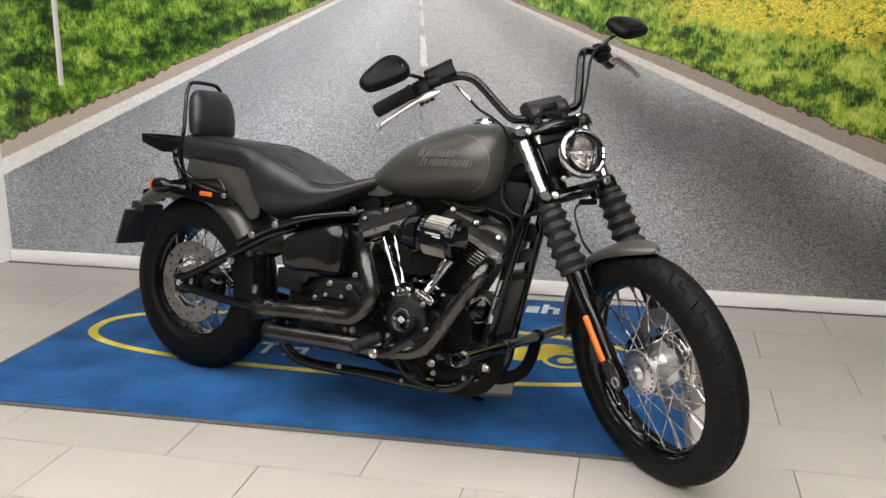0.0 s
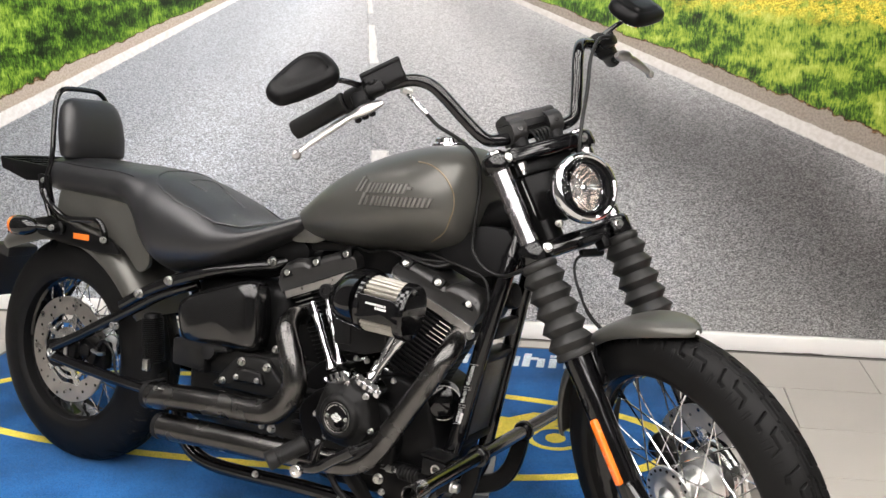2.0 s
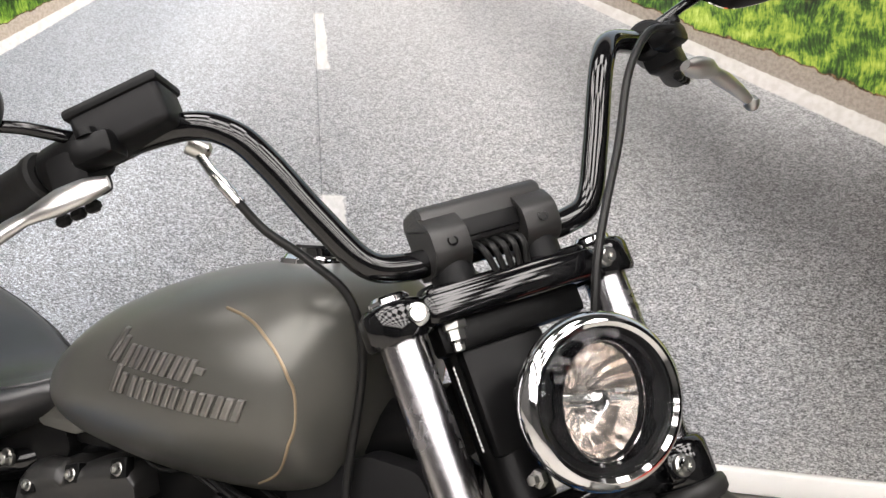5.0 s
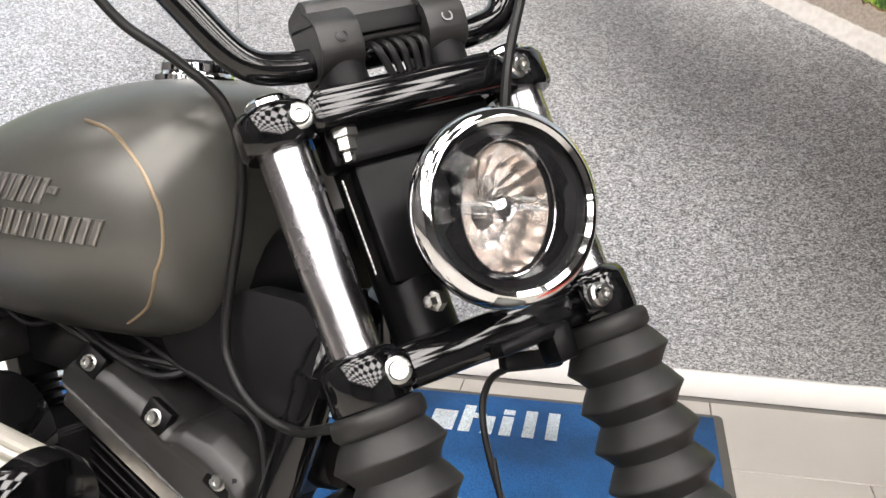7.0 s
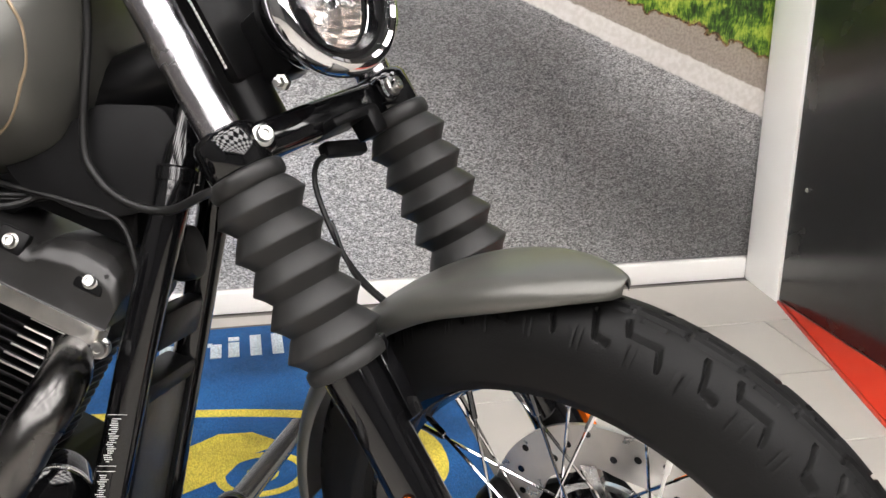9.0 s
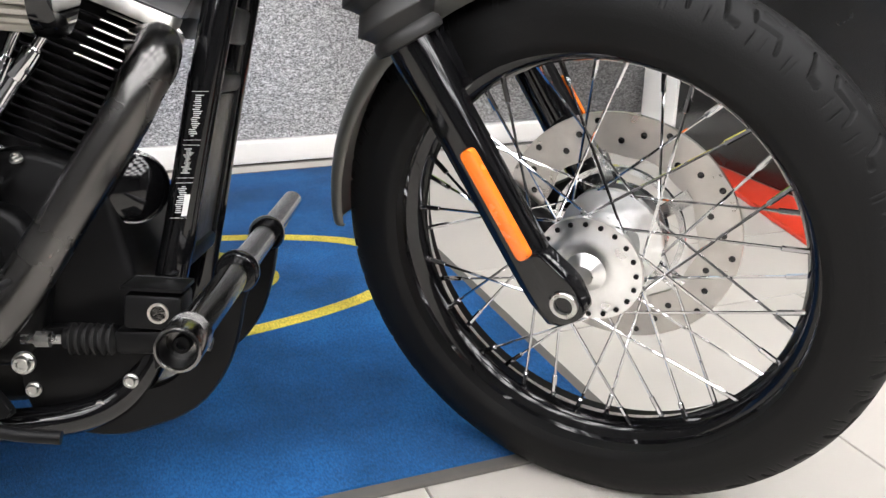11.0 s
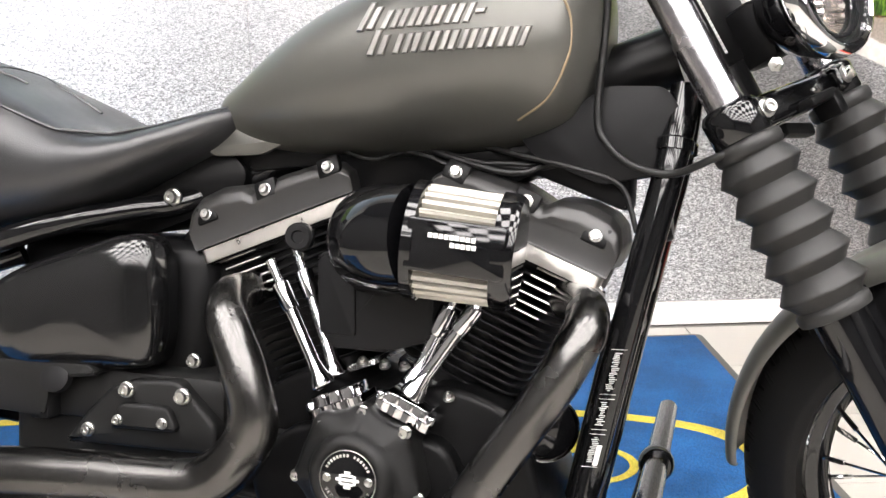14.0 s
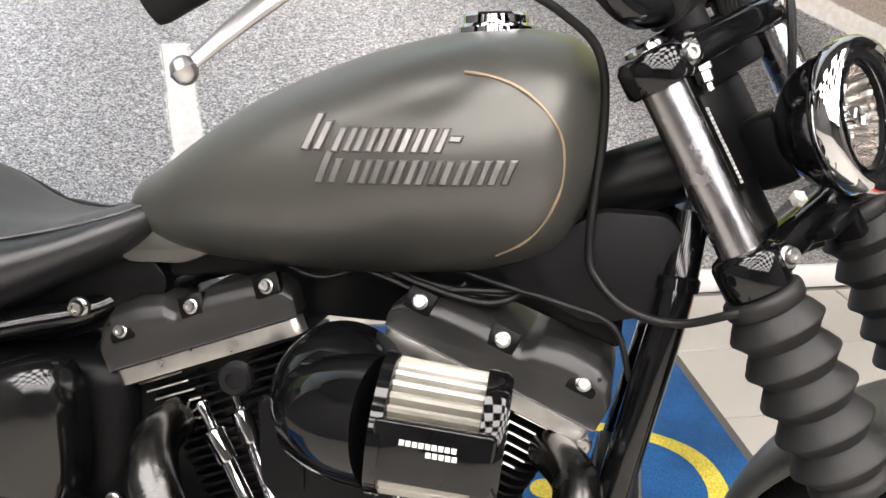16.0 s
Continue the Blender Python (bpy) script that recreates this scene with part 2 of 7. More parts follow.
    put(comb.inputs[0], math_("MULTIPLY", value, ramp(s, -1.6, 0.9, 0.94, 1.0))), put(comb.inputs[1], math_("MULTIPLY", value, 1.0)), put(comb.inputs[2], math_("MULTIPLY", value, ramp(s, -1.6, 0.9, 1.07, 1.0)))
    road = comb.outputs[0]
    # painted lines
    fray = math_("MULTIPLY", math_("SUBTRACT", tex(60, 3), 0.5), 0.03)
    sl = math_("ADD", s, fray)
    left = math_("MULTIPLY", ramp(sl, -2.345, -2.325), ramp(sl, -2.135, -2.155))
    right = math_("MULTIPLY", ramp(sl, 2.195, 2.215), ramp(sl, 2.390, 2.370))
    dash = math_("MULTIPLY", ramp(sl, -0.006, 0.006), ramp(sl, 0.086, 0.074))
    on = 0.0
    for a, b in ((0.773, 1.15), (0.318, 0.454), (0.213, 0.277), (0.15, 0.194)):
        on = math_("ADD", on, math_("MULTIPLY", ramp(d, a - 0.004, a + 0.004), ramp(d, b + 0.004, b - 0.004)))
    dash = math_("MULTIPLY", dash, on)
    seam = math_("MULTIPLY", math_("MULTIPLY", ramp(sl, -0.012, -0.004), ramp(sl, 0.012, 0.004)), 0.12)
    road = blend(seam, road, (0.10, 0.10, 0.11))
    lines = math_("MINIMUM", math_("ADD", math_("ADD", left, right), dash), 1.0)
    paint = blend(ramp(tex(70, 4), 0.3, 0.7), (0.74, 0.73, 0.70), (0.86, 0.85, 0.83))
    paint = blend(ramp(s, 0.5, 1.5), paint, blend(ramp(tex(70, 4), 0.3, 0.7), (0.56, 0.535, 0.50), (0.65, 0.63, 0.60)))
    # shoulder
    shoulder = blend(ramp(tex(130, 5), 0.3, 0.7), (0.25, 0.212, 0.178), (0.345, 0.300, 0.255))
    shoulder = blend(ramp(s, 0.5, -0.5), shoulder, blend(ramp(tex(130, 5), 0.3, 0.7), (0.42, 0.36, 0.29), (0.56, 0.49, 0.41)))
    out = math_("MAXIMUM", ramp(s, -2.22, -2.26), ramp(s, 2.28, 2.32))
    col = blend(out, road, shoulder)
    col = blend(lines, col, paint)
    # grass: blades drawn upwards, in lit and dark clumps
    bend = n.new("ShaderNodeVectorMath")
    bend.operation = "ADD"
    warp = n.new("ShaderNodeTexNoise")
    warp.inputs["Scale"].default_value = 9
    l.new(pos, warp.inputs["Vector"])
    sc = n.new("ShaderNodeVectorMath")
    sc.operation = "SCALE"
    sc.inputs["Scale"].default_value = 0.045
    l.new(warp.outputs["Color"], sc.inputs[0])
    l.new(pos, bend.inputs[0]), l.new(sc.outputs[0], bend.inputs[1])
    blade = tex(170, 4, (1.0, 1, 0.22), 0.66, bend.outputs[0])
    # tussocks lit from above: the height of the growth less its height a little further up
    lit = math_("SUBTRACT", tex(8, 6, (1, 1, 1.5), 0.60), tex(8, 6, (1, 1, 1.5), 0.60, None, (0.16, 0, 0.36)))
    fine = math_("SUBTRACT", tex(30, 3, (1, 1, 0.8), 0.55), tex(30, 3, (1, 1, 0.8), 0.55, None, (0.10, 0, 0.30)))
    near = math_("ADD", math_("MULTIPLY", blade, 0.85), math_("ADD", math_("MULTIPLY", lit, 0.75), math_("MULTIPLY", fine, 0.40)))
    near = math_("ADD", near, 0.13)
    # deep shade between the tussocks, away from the mown strip on the left and below the blossom on the right
    depth_in = math_("SUBTRACT", math_("MULTIPLY", s, -1.0), 2.6)
    left_mass = math_("MULTIPLY", ramp(tex(4.2, 5, (0.75, 1, 1.7), 0.62), 0.49, 0.62), ramp(depth_in, 0.2, 0.75, 0.35, 1.0))
    left_mass = math_("MULTIPLY", left_mass, ramp(x, -1.0, -1.2))
    right_mass = math_("MULTIPLY", ramp(tex(6.5, 5, (0.8, 1, 1.2), 0.62), 0.46, 0.62), ramp(math_("ADD", z, math_("MULTIPLY", x, 0.13)), 0.78, 0.92, 0.25, 1.0))
    right_mass = math_("MULTIPLY", right_mass, ramp(x, -0.3, 0.2))
    near = math_("SUBTRACT", near, math_("MULTIPLY", math_("ADD", left_mass, right_mass), 0.20))
    near = math_("ADD", near, ramp(x, -0.3, 0.3, 0.0, 0.085))
    cr = n.new("ShaderNodeValToRGB")
    cr.color_ramp.elements[0].position, cr.color_ramp.elements[0].color = 0.26, (0.006, 0.015, 0.004, 1)
    cr.color_ramp.elements[1].position, cr.color_ramp.elements[1].color = 0.92, (0.62, 0.72, 0.22, 1)
    for at, c in ((0.43, (0.035, 0.085, 0.011, 1)), (0.56, (0.115, 0.235, 0.022, 1)), (0.72, (0.30, 0.45, 0.060, 1))):
        cr.color_ramp.elements.new(at).color = c
    l.new(near, cr.inputs[0])
    grass = cr.outputs[0]
    grass = blend(math_("MULTIPLY", ramp(x, -0.3, 0.3), ramp(near, 0.45, 0.75, 0.0, 0.38)), grass, (0.46, 0.44, 0.07))
    # yellow blossom high on the right
    bloom_at = math_("SUBTRACT", math_("ADD", z, math_("MULTIPLY", math_("SUBTRACT", x, 0.3), 0.13)), math_("MULTIPLY", tex(10, 4), 0.30))
    bloom = math_("MULTIPLY", math_("MULTIPLY", ramp(bloom_at, 1.05, 1.13), ramp(x, 0.05, 0.35)), ramp(tex(48, 5, (1, 1, 1.3), 0.65), 0.40, 0.52))
    flowers = blend(ramp(tex(150, 2), 0.35, 0.65), (0.42, 0.37, 0.03), (0.82, 0.70, 0.10))
    grass = blend(bloom, grass, flowers)
    # ragged, earthy verge
    rag = math_("MULTIPLY", math_("SUBTRACT", math_("ADD", math_("MULTIPLY", tex(26, 4), 0.6), math_("MULTIPLY", tex(5, 2), 0.5)), 0.55), 0.42)
    edge = math_("MAXIMUM", math_("SUBTRACT", math_("MULTIPLY", s, -1.0), 2.58), math_("SUBTRACT", s, 2.63))
    edge = math_("ADD", edge, rag)
    earth = blend(ramp(tex(120, 4), 0.35, 0.65), (0.03, 0.014, 0.007), (0.20, 0.11, 0.05))
    col = blend(ramp(edge, -0.02, 0.0), col, earth)
    col = blend(ramp(edge, 0.005, 0.03), col, grass)
    # sky above the print's horizon
    col = blend(ramp(z, 1.455, 1.505), col, (0.55, 0.68, 0.80))
    # white marker post on the left verge
    px = math_("ADD", x, math_("MULTIPLY", math_("SUBTRACT", 1.32, z), 0.016))
    post = math_("MULTIPLY", math_("MULTIPLY", ramp(px, -2.724, -2.720), ramp(px, -2.690, -2.694)), ramp(z, 0.912, 0.917))
    col = blend(post, col, blend(ramp(px, -2.722, -2.692), (0.75, 0.74, 0.72), (0.5, 0.5, 0.5)))
    l.new(col, p.inputs["Base Color"])
    p.inputs["Roughness"].default_value = 0.42
    p.inputs["Specular IOR Level"].default_value = 0.35
    b = n.new("ShaderNodeBump")
    b.inputs["Strength"].default_value, b.inputs["Distance"].default_value = 0.06, 0.001
    l.new(tex(300, 2), b.inputs["Height"])
    l.new(b.outputs[0], p.inputs["Normal"])
    return mat


M_MURAL = road_print()


# ---------- mesh helpers ----------
def along(p, way, spin=0.0):
    """A matrix at p whose z axis points along way."""
    q = Vector(way).normalized().to_track_quat("Z", "Y")
    return Matrix.Translation(Vector(p)) @ q.to_matrix().to_4x4() @ Matrix.Rotation(spin, 4, "Z")


def finish(ob, angle=38):
    me = ob.data
    me.polygons.foreach_set("use_smooth", [True] * len(me.polygons))
    me.set_sharp_from_angle(angle=radians(angle))
    return ob


def long_tail(p):
    """The rear half of the motorcycle sits a little further back than its drawing."""
    e = min(1.0, max(0.0, (0.66 - p.x) / 0.30))
    return Vector((p.x - 0.028 * e * e * (3 - 2 * e), p.y - 0.010 * e, p.z - 0.002 * e))


def on_motorcycle(ob):
    while ob is not None and ob.parent:
        ob = ob.parent
    return ob is not None and ob.name == "motorcycle"


def part(name, bm, material, parent=None, label="", angle=38, m=None):
    """Link a bmesh as one mesh object under a thing or a part."""
    if on_motorcycle(parent):
        if m is None:
            for v in bm.verts:
                v.co = long_tail(v.co)
        else:
            m = Matrix.Translation(long_tail(m.translation) - m.translation) @ m
    bmesh.ops.recalc_face_normals(bm, faces=bm.faces)
    me = bpy.data.meshes.new(name)
    bm.to_mesh(me)
    bm.free()
    me.materials.append(material)
    ob = new(name, me)
    finish(ob, angle)
    if parent:
        ob.parent = parent
    if m is not None:
        ob.matrix_basis = m
    if label:
        tagged(ob, label)
    return ob


def again(ob, m, parent=None):
    """Another object on the same mesh."""
    o = new(ob.name.split(".")[0], ob.data)
    o.parent = parent or ob.parent
    if on_motorcycle(o.parent):
        m = Matrix.Translation(long_tail(m.translation) - m.translation) @ m
    o.matrix_basis = m
    return o


def curve_points(pts, n=6, closed=False):
    """Catmull-Rom through the points."""
    P = [Vector(p) for p in pts]
    out, last = [], len(P) if closed else len(P) - 1
    for i in range(last):
        if closed:
            a, b, c, d = (P[(i + k - 1) % len(P)] for k in range(4))
        else:
            b, c = P[i], P[i + 1]
            a, d = P[i - 1] if i else b * 2 - c, P[i + 2] if i + 2 < len(P) else c * 2 - b
        for k in range(n):
            t = k / n
            out.append(0.5 * ((2 * b) + (c - a) * t + (2 * a - 5 * b + 4 * c - d) * t * t + (3 * b - a - 3 * c + d) * t ** 3))
    if not closed:
        out.append(P[-1])
    return out


def skin(bm, rings, caps=True, closed=False):
    """Faces between rings of equal length."""
    vs = [[bm.verts.new(p) for p in r] for r in rings]
    n = len(vs[0])
    for i in range(len(vs) if closed else len(vs) - 1):
        a, b = vs[i], vs[(i + 1) % len(vs)]
        for j in range(n):
            bm.faces.new((a[j], a[(j + 1) % n], b[(j + 1) % n], b[j]))
    if caps and not closed:
        bm.faces.new(vs[0][::-1])
        bm.faces.new(vs[-1])
    return vs


def tube(bm, pts, r, seg=12, n=6, closed=False, caps=True, flat=1.0):
    """A round bar through the points; r may be a list, one radius a point."""
    C = curve_points(pts, n, closed) if n > 1 else [Vector(p) for p in pts]
    k = len(pts)
    R = [r] * len(C) if isinstance(r, (int, float)) else [float(np.interp(i / max(1, len(C) - 1) * (k - 1), range(k), r)) for i in range(len(C))]
    rings, side = [], None
    for i, c in enumerate(C):
        t = (C[(i + 1) % len(C)] if closed or i + 1 < len(C) else c) - (C[i - 1] if closed or i else c)
        t.normalize()
        if side is None:
            side = t.orthogonal().normalized()
        side = (side - t * side.dot(t)).normalized()
        up = t.cross(side)
        rings.append([c + (side * math.cos(a) + up * math.sin(a) * flat) * R[i] for a in (2 * math.pi * j / seg for j in range(seg))])
    skin(bm, rings, caps, closed)


def lathe(bm, prof, m, seg=32, closed=False):
    """Turn a profile of (radius, height) about the z axis of m."""
    rings = [[m @ Vector((r * math.cos(a), r * math.sin(a), h)) for a in (2 * math.pi * j / seg for j in range(seg))] for r, h in prof]
    skin(bm, rings, not closed, closed)


def block(bm, size, m, bevel=0.004, steps=2):
    b = bmesh.new()
    bmesh.ops.create_cube(b, size=1.0, matrix=Matrix.Diagonal((*size, 1)))
    if bevel:
        bmesh.ops.bevel(b, geom=list(b.edges), offset=bevel, segments=steps, affect="EDGES", profile=0.5)
    merge(bm, b, m)


def merge(bm, b, m=Matrix()):
    table = {v: bm.verts.new(m @ v.co) for v in b.verts}
    for f in b.faces:
        bm.faces.new([table[v] for v in f.verts])
    b.free()


def slab(bm, outline, lo, hi, m=Matrix(), bevel=0.003, steps=2):
    """Extrude an outline in the xy plane of m from lo to hi."""
    b = bmesh.new()
    v0 = [b.verts.new((p[0], p[1], lo)) for p in outline]
    v1 = [b.verts.new((p[0], p[1], hi)) for p in outline]
    b.faces.new(v0[::-1])
    top = b.faces.new(v1)
    k = len(outline)
    for i in range(k):
        b.faces.new((v0[i], v0[(i + 1) % k], v1[(i + 1) % k], v1[i]))
    if bevel:
        bmesh.ops.recalc_face_normals(b, faces=b.faces)
        edges = [e for e in b.edges if not (e.verts[0] in v0 and e.verts[1] in v0)]
        bmesh.ops.bevel(b, geom=edges, offset=bevel, segments=steps, affect="EDGES", profile=0.5)
    merge(bm, b, m)


def rounded(points, r, n=4):
    """Round the corners of a closed outline."""
    out, k = [], len(points)
    for i in range(k):
        p, a, b = (Vector(points[j % k]) for j in (i, i - 1, i + 1))
        da, db = (a - p), (b - p)
        q = min(r, da.length * 0.45, db.length * 0.45)
        s, e = p + da.normalized() * q, p + db.normalized() * q
        for j in range(n + 1):
            t = j / n
            out.append(tuple((1 - t) ** 2 * s + 2 * t * (1 - t) * p + t * t * e))
    return out


SIDE = Matrix(((1, 0, 0, 0), (0, 0, -1, 0), (0, 1, 0, 0), (0, 0, 0, 1)))    # outline x,y -> x,z; heights -> -y (to the right)


def box_mesh(name, lo, hi, material, parent=None, bevel=0.0, label="", kind=""):
    bm = bmesh.new()
    size = [hi[i] - lo[i] for i in range(3)]
    block(bm, size, Matrix.Translation([(lo[i] + hi[i]) / 2 for i in range(3)]), bevel)
    ob = part(name, bm, material, parent)
    return tagged(ob, label, kind=kind)


# ---------- the room ----------
WALL_Y, LEFT_X, RIGHT_X, BACK_Y, TOP = 4.245, -3.10, 3.6, -5.0, 2.9
wall = tagged(box_mesh("wall_north", (LEFT_X - 0.4, WALL_Y, 0), (RIGHT_X, WALL_Y + 0.15, TOP), M_WALL), "white painted showroom wall behind the road print", kind="structure")
mural = new("mural")
tagged(mural, "large wall print of an empty country road between green verges", "wall mural")
SHEETS = (LEFT_X, -0.893, 1.326)        # the print hangs in two sheets with a butt joint
for x0, x1 in zip(SHEETS, SHEETS[1:]):
    box_mesh("print_sheet", (x0 + 0.0006, WALL_Y - 0.006, 0.065), (x1 - 0.0006, WALL_Y - 0.001, 2.35), M_MURAL, mural, 0.0008)
# three walls added out of view, darkened to hold down fill and reflections
box_mesh("wall_west", (LEFT_X - 0.55, BACK_Y, 0), (LEFT_X - 0.4, WALL_Y, TOP), M_DIMWALL, label="unseen showroom side wall, darkened to dim reflections", kind="structure")
box_mesh("wall_east", (RIGHT_X, BACK_Y, 0), (RIGHT_X + 0.15, WALL_Y + 0.15, TOP), M_DIMWALL, label="unseen showroom side wall, darkened to dim reflections", kind="structure")
box_mesh("wall_south", (LEFT_X - 0.55, BACK_Y - 0.15, 0), (RIGHT_X + 0.15, BACK_Y, TOP), M_DIMWALL, label="unseen showroom wall opposite the print, darkened to dim reflections", kind="structure")
# out of view; its dark colour keeps the reflections dark between the lights
box_mesh("ceiling", (LEFT_X - 0.55, BACK_Y - 0.15, TOP), (RIGHT_X + 0.15, WALL_Y + 0.15, TOP + 0.12), M_CEIL, label="unseen suspended showroom ceiling, darkened between its light panels", kind="structure")
# painted sill along the foot of the print
bm = bmesh.new()
slab(bm, [(WALL_Y, 0.001), (WALL_Y, 0.064), (WALL_Y - 0.020, 0.064), (WALL_Y - 0.024, 0.060), (WALL_Y - 0.024, 0.001)], LEFT_X, 1.308,
     Matrix(((0, 0, 1, 0), (1, 0, 0, 0), (0, 1, 0, 0), (0, 0, 0, 1))), 0.002)
skirting = tagged(part("baseboard", bm, M_WHITE), "white glossy skirting board below the road print", kind="structure")
bm = bmesh.new()
slab(bm, [(0.617, 0.002), (0.635, 0.005), (0.69, 0.004), (0.72, 0.007), (0.765, 0.005), (0.773, 0.002)], WALL_Y - 0.0248, WALL_Y - 0.020, Matrix(((1, 0, 0, 0), (0, 0, 1, 0), (0, 1, 0, 0), (0, 0, 0, 1))), 0)
part("paint_chip", bm, M_BOARD, skirting, "dark chip in the white paint")
# white corner post on the right, and its counterpart on the left
bm = bmesh.new()
slab(bm, [(1.326, WALL_Y), (1.309, 4.222), (1.291, 4.021), (1.36, 4.014), (1.40, 4.02), (1.40, WALL_Y)], 0.001, TOP, Matrix(), 0.003)
tagged(part("trim", bm, M_WHITE), "white painted corner post beside the black board", kind="structure")
bm = bmesh.new()
slab(bm, [(LEFT_X - 0.4, WALL_Y), (LEFT_X, WALL_Y), (LEFT_X - 0.06, WALL_Y - 0.14), (LEFT_X - 0.4, WALL_Y - 0.14)], 0.001, TOP, Matrix(), 0.003)
tagged(part("trim", bm, M_WHITE), "white painted wall end beside the road print", kind="structure")
# black display board and the red floor strip at its foot
bm = bmesh.new()
slab(bm, [(1.294, 4.012), (1.294, 2.52), (1.35, 2.52), (1.35, 4.012)], 0.012, 2.3, Matrix(), 0.003)
board = part("display_board", bm, M_BLACKPANEL)
tagged(board, "tall glossy black display board standing at the wall end", "display board")
dot = bmesh.new()
lathe(dot, [(0.006, 0), (0.006, 0.002), (0.004, 0.004)], Matrix(), 10)
nx = Vector((-1, 0, 0))
head = part("screw_cap", dot, M_STEEL, board, m=along((1.293, 3.944, 0.34), nx))
bm = bmesh.new()
slab(bm, [(1.290, 4.010), (1.182, 3.570), (0.93, 2.52), (1.292, 2.52), (1.292, 4.010)], 0.0005, 0.011, Matrix(), 0.003)
tagged(part("floor_strip", bm, M_RED), "bright red floor board along the foot of the black board", "floor strip")


def floor_area():
    """Grout bed with porcelain planks laid in half bond."""
    floor = box_mesh("floor", (LEFT_X - 0.55, BACK_Y - 0.15, -0.1), (RIGHT_X + 0.15, WALL_Y + 0.15, -0.004), M_GROUT, label="pale grey porcelain tile floor with dark joints", kind="structure")
    long_, wide, gap = 0.603, 0.303, 0.003
    b = bmesh.new()
    block(b, (long_ - gap, wide - gap, 0.02), Matrix.Translation((0, 0, -0.0105)), 0.0012, 1)
    tile = part("tile", b, M_TILE, floor)
    first = True
    far = bmesh.new()
    for j in range(-21, 6):
        y = 2.688 + (j + 0.5) * wide
        if y > WALL_Y + 0.1 or y < BACK_Y:
            continue
        off = -0.020 if j % 2 else -0.3215
        for i in range(-6, 7):
            x = off + (i + 0.5) * long_
            lo, hi = max(x - long_ / 2, LEFT_X - 0.50), min(x + long_ / 2, RIGHT_X + 0.10)      # cut at the walls
            if hi - lo < 0.03:
                continue
            x = (lo + hi) / 2
            m = Matrix.Translation((x, y, 0)) @ Matrix.Diagonal(((hi - lo) / long_, 1, 1, 1))
            if y > 0.6:
                if first:
                    tile.matrix_basis, first = m, False
                else:
                    again(tile, m)
            else:
                block(far, (hi - lo - gap, wide - gap, 0.02), Matrix.Translation((x, y, -0.0105)), 0)
    tagged(part("tile_field", far, M_TILE, floor), kind="stuff")


# ceiling lights: square panels in the suspended grid
def ceiling_lights():
    b = bmesh.new()
    slab(b, [(-0.29, -0.29), (0.29, -0.29), (0.29, 0.29), (-0.29, 0.29)], 0, 0.008, Matrix(), 0)
    light = new("ceiling_light")
    tagged(light, "square white light panel in the ceiling grid", "ceiling light", "ceiling lights")
    part("diffuser", b, M_PANEL, light)
    b = bmesh.new()
    for s_ in (-1, 1):
        block(b, (0.62, 0.02, 0.014), Matrix.Translation((0, s_ * 0.30, 0.006)), 0.002, 1)
        block(b, (0.02, 0.58, 0.014), Matrix.Translation((s_ * 0.30, 0, 0.006)), 0.002, 1)
    part("frame", b, M_WHITE, light)
    spots = [(-3.0 + i * 0.6, -2.6 + j * 1.2 + (0.6 if i % 2 else 0)) for i in range(11) for j in range(5)]
    light.matrix_basis = Matrix.Translation((*spots[0], TOP - 0.014))
    for s_ in spots[1:]:
        copy_thing(light, Matrix.Translation((*s_, TOP - 0.014)))


ceiling_lights()


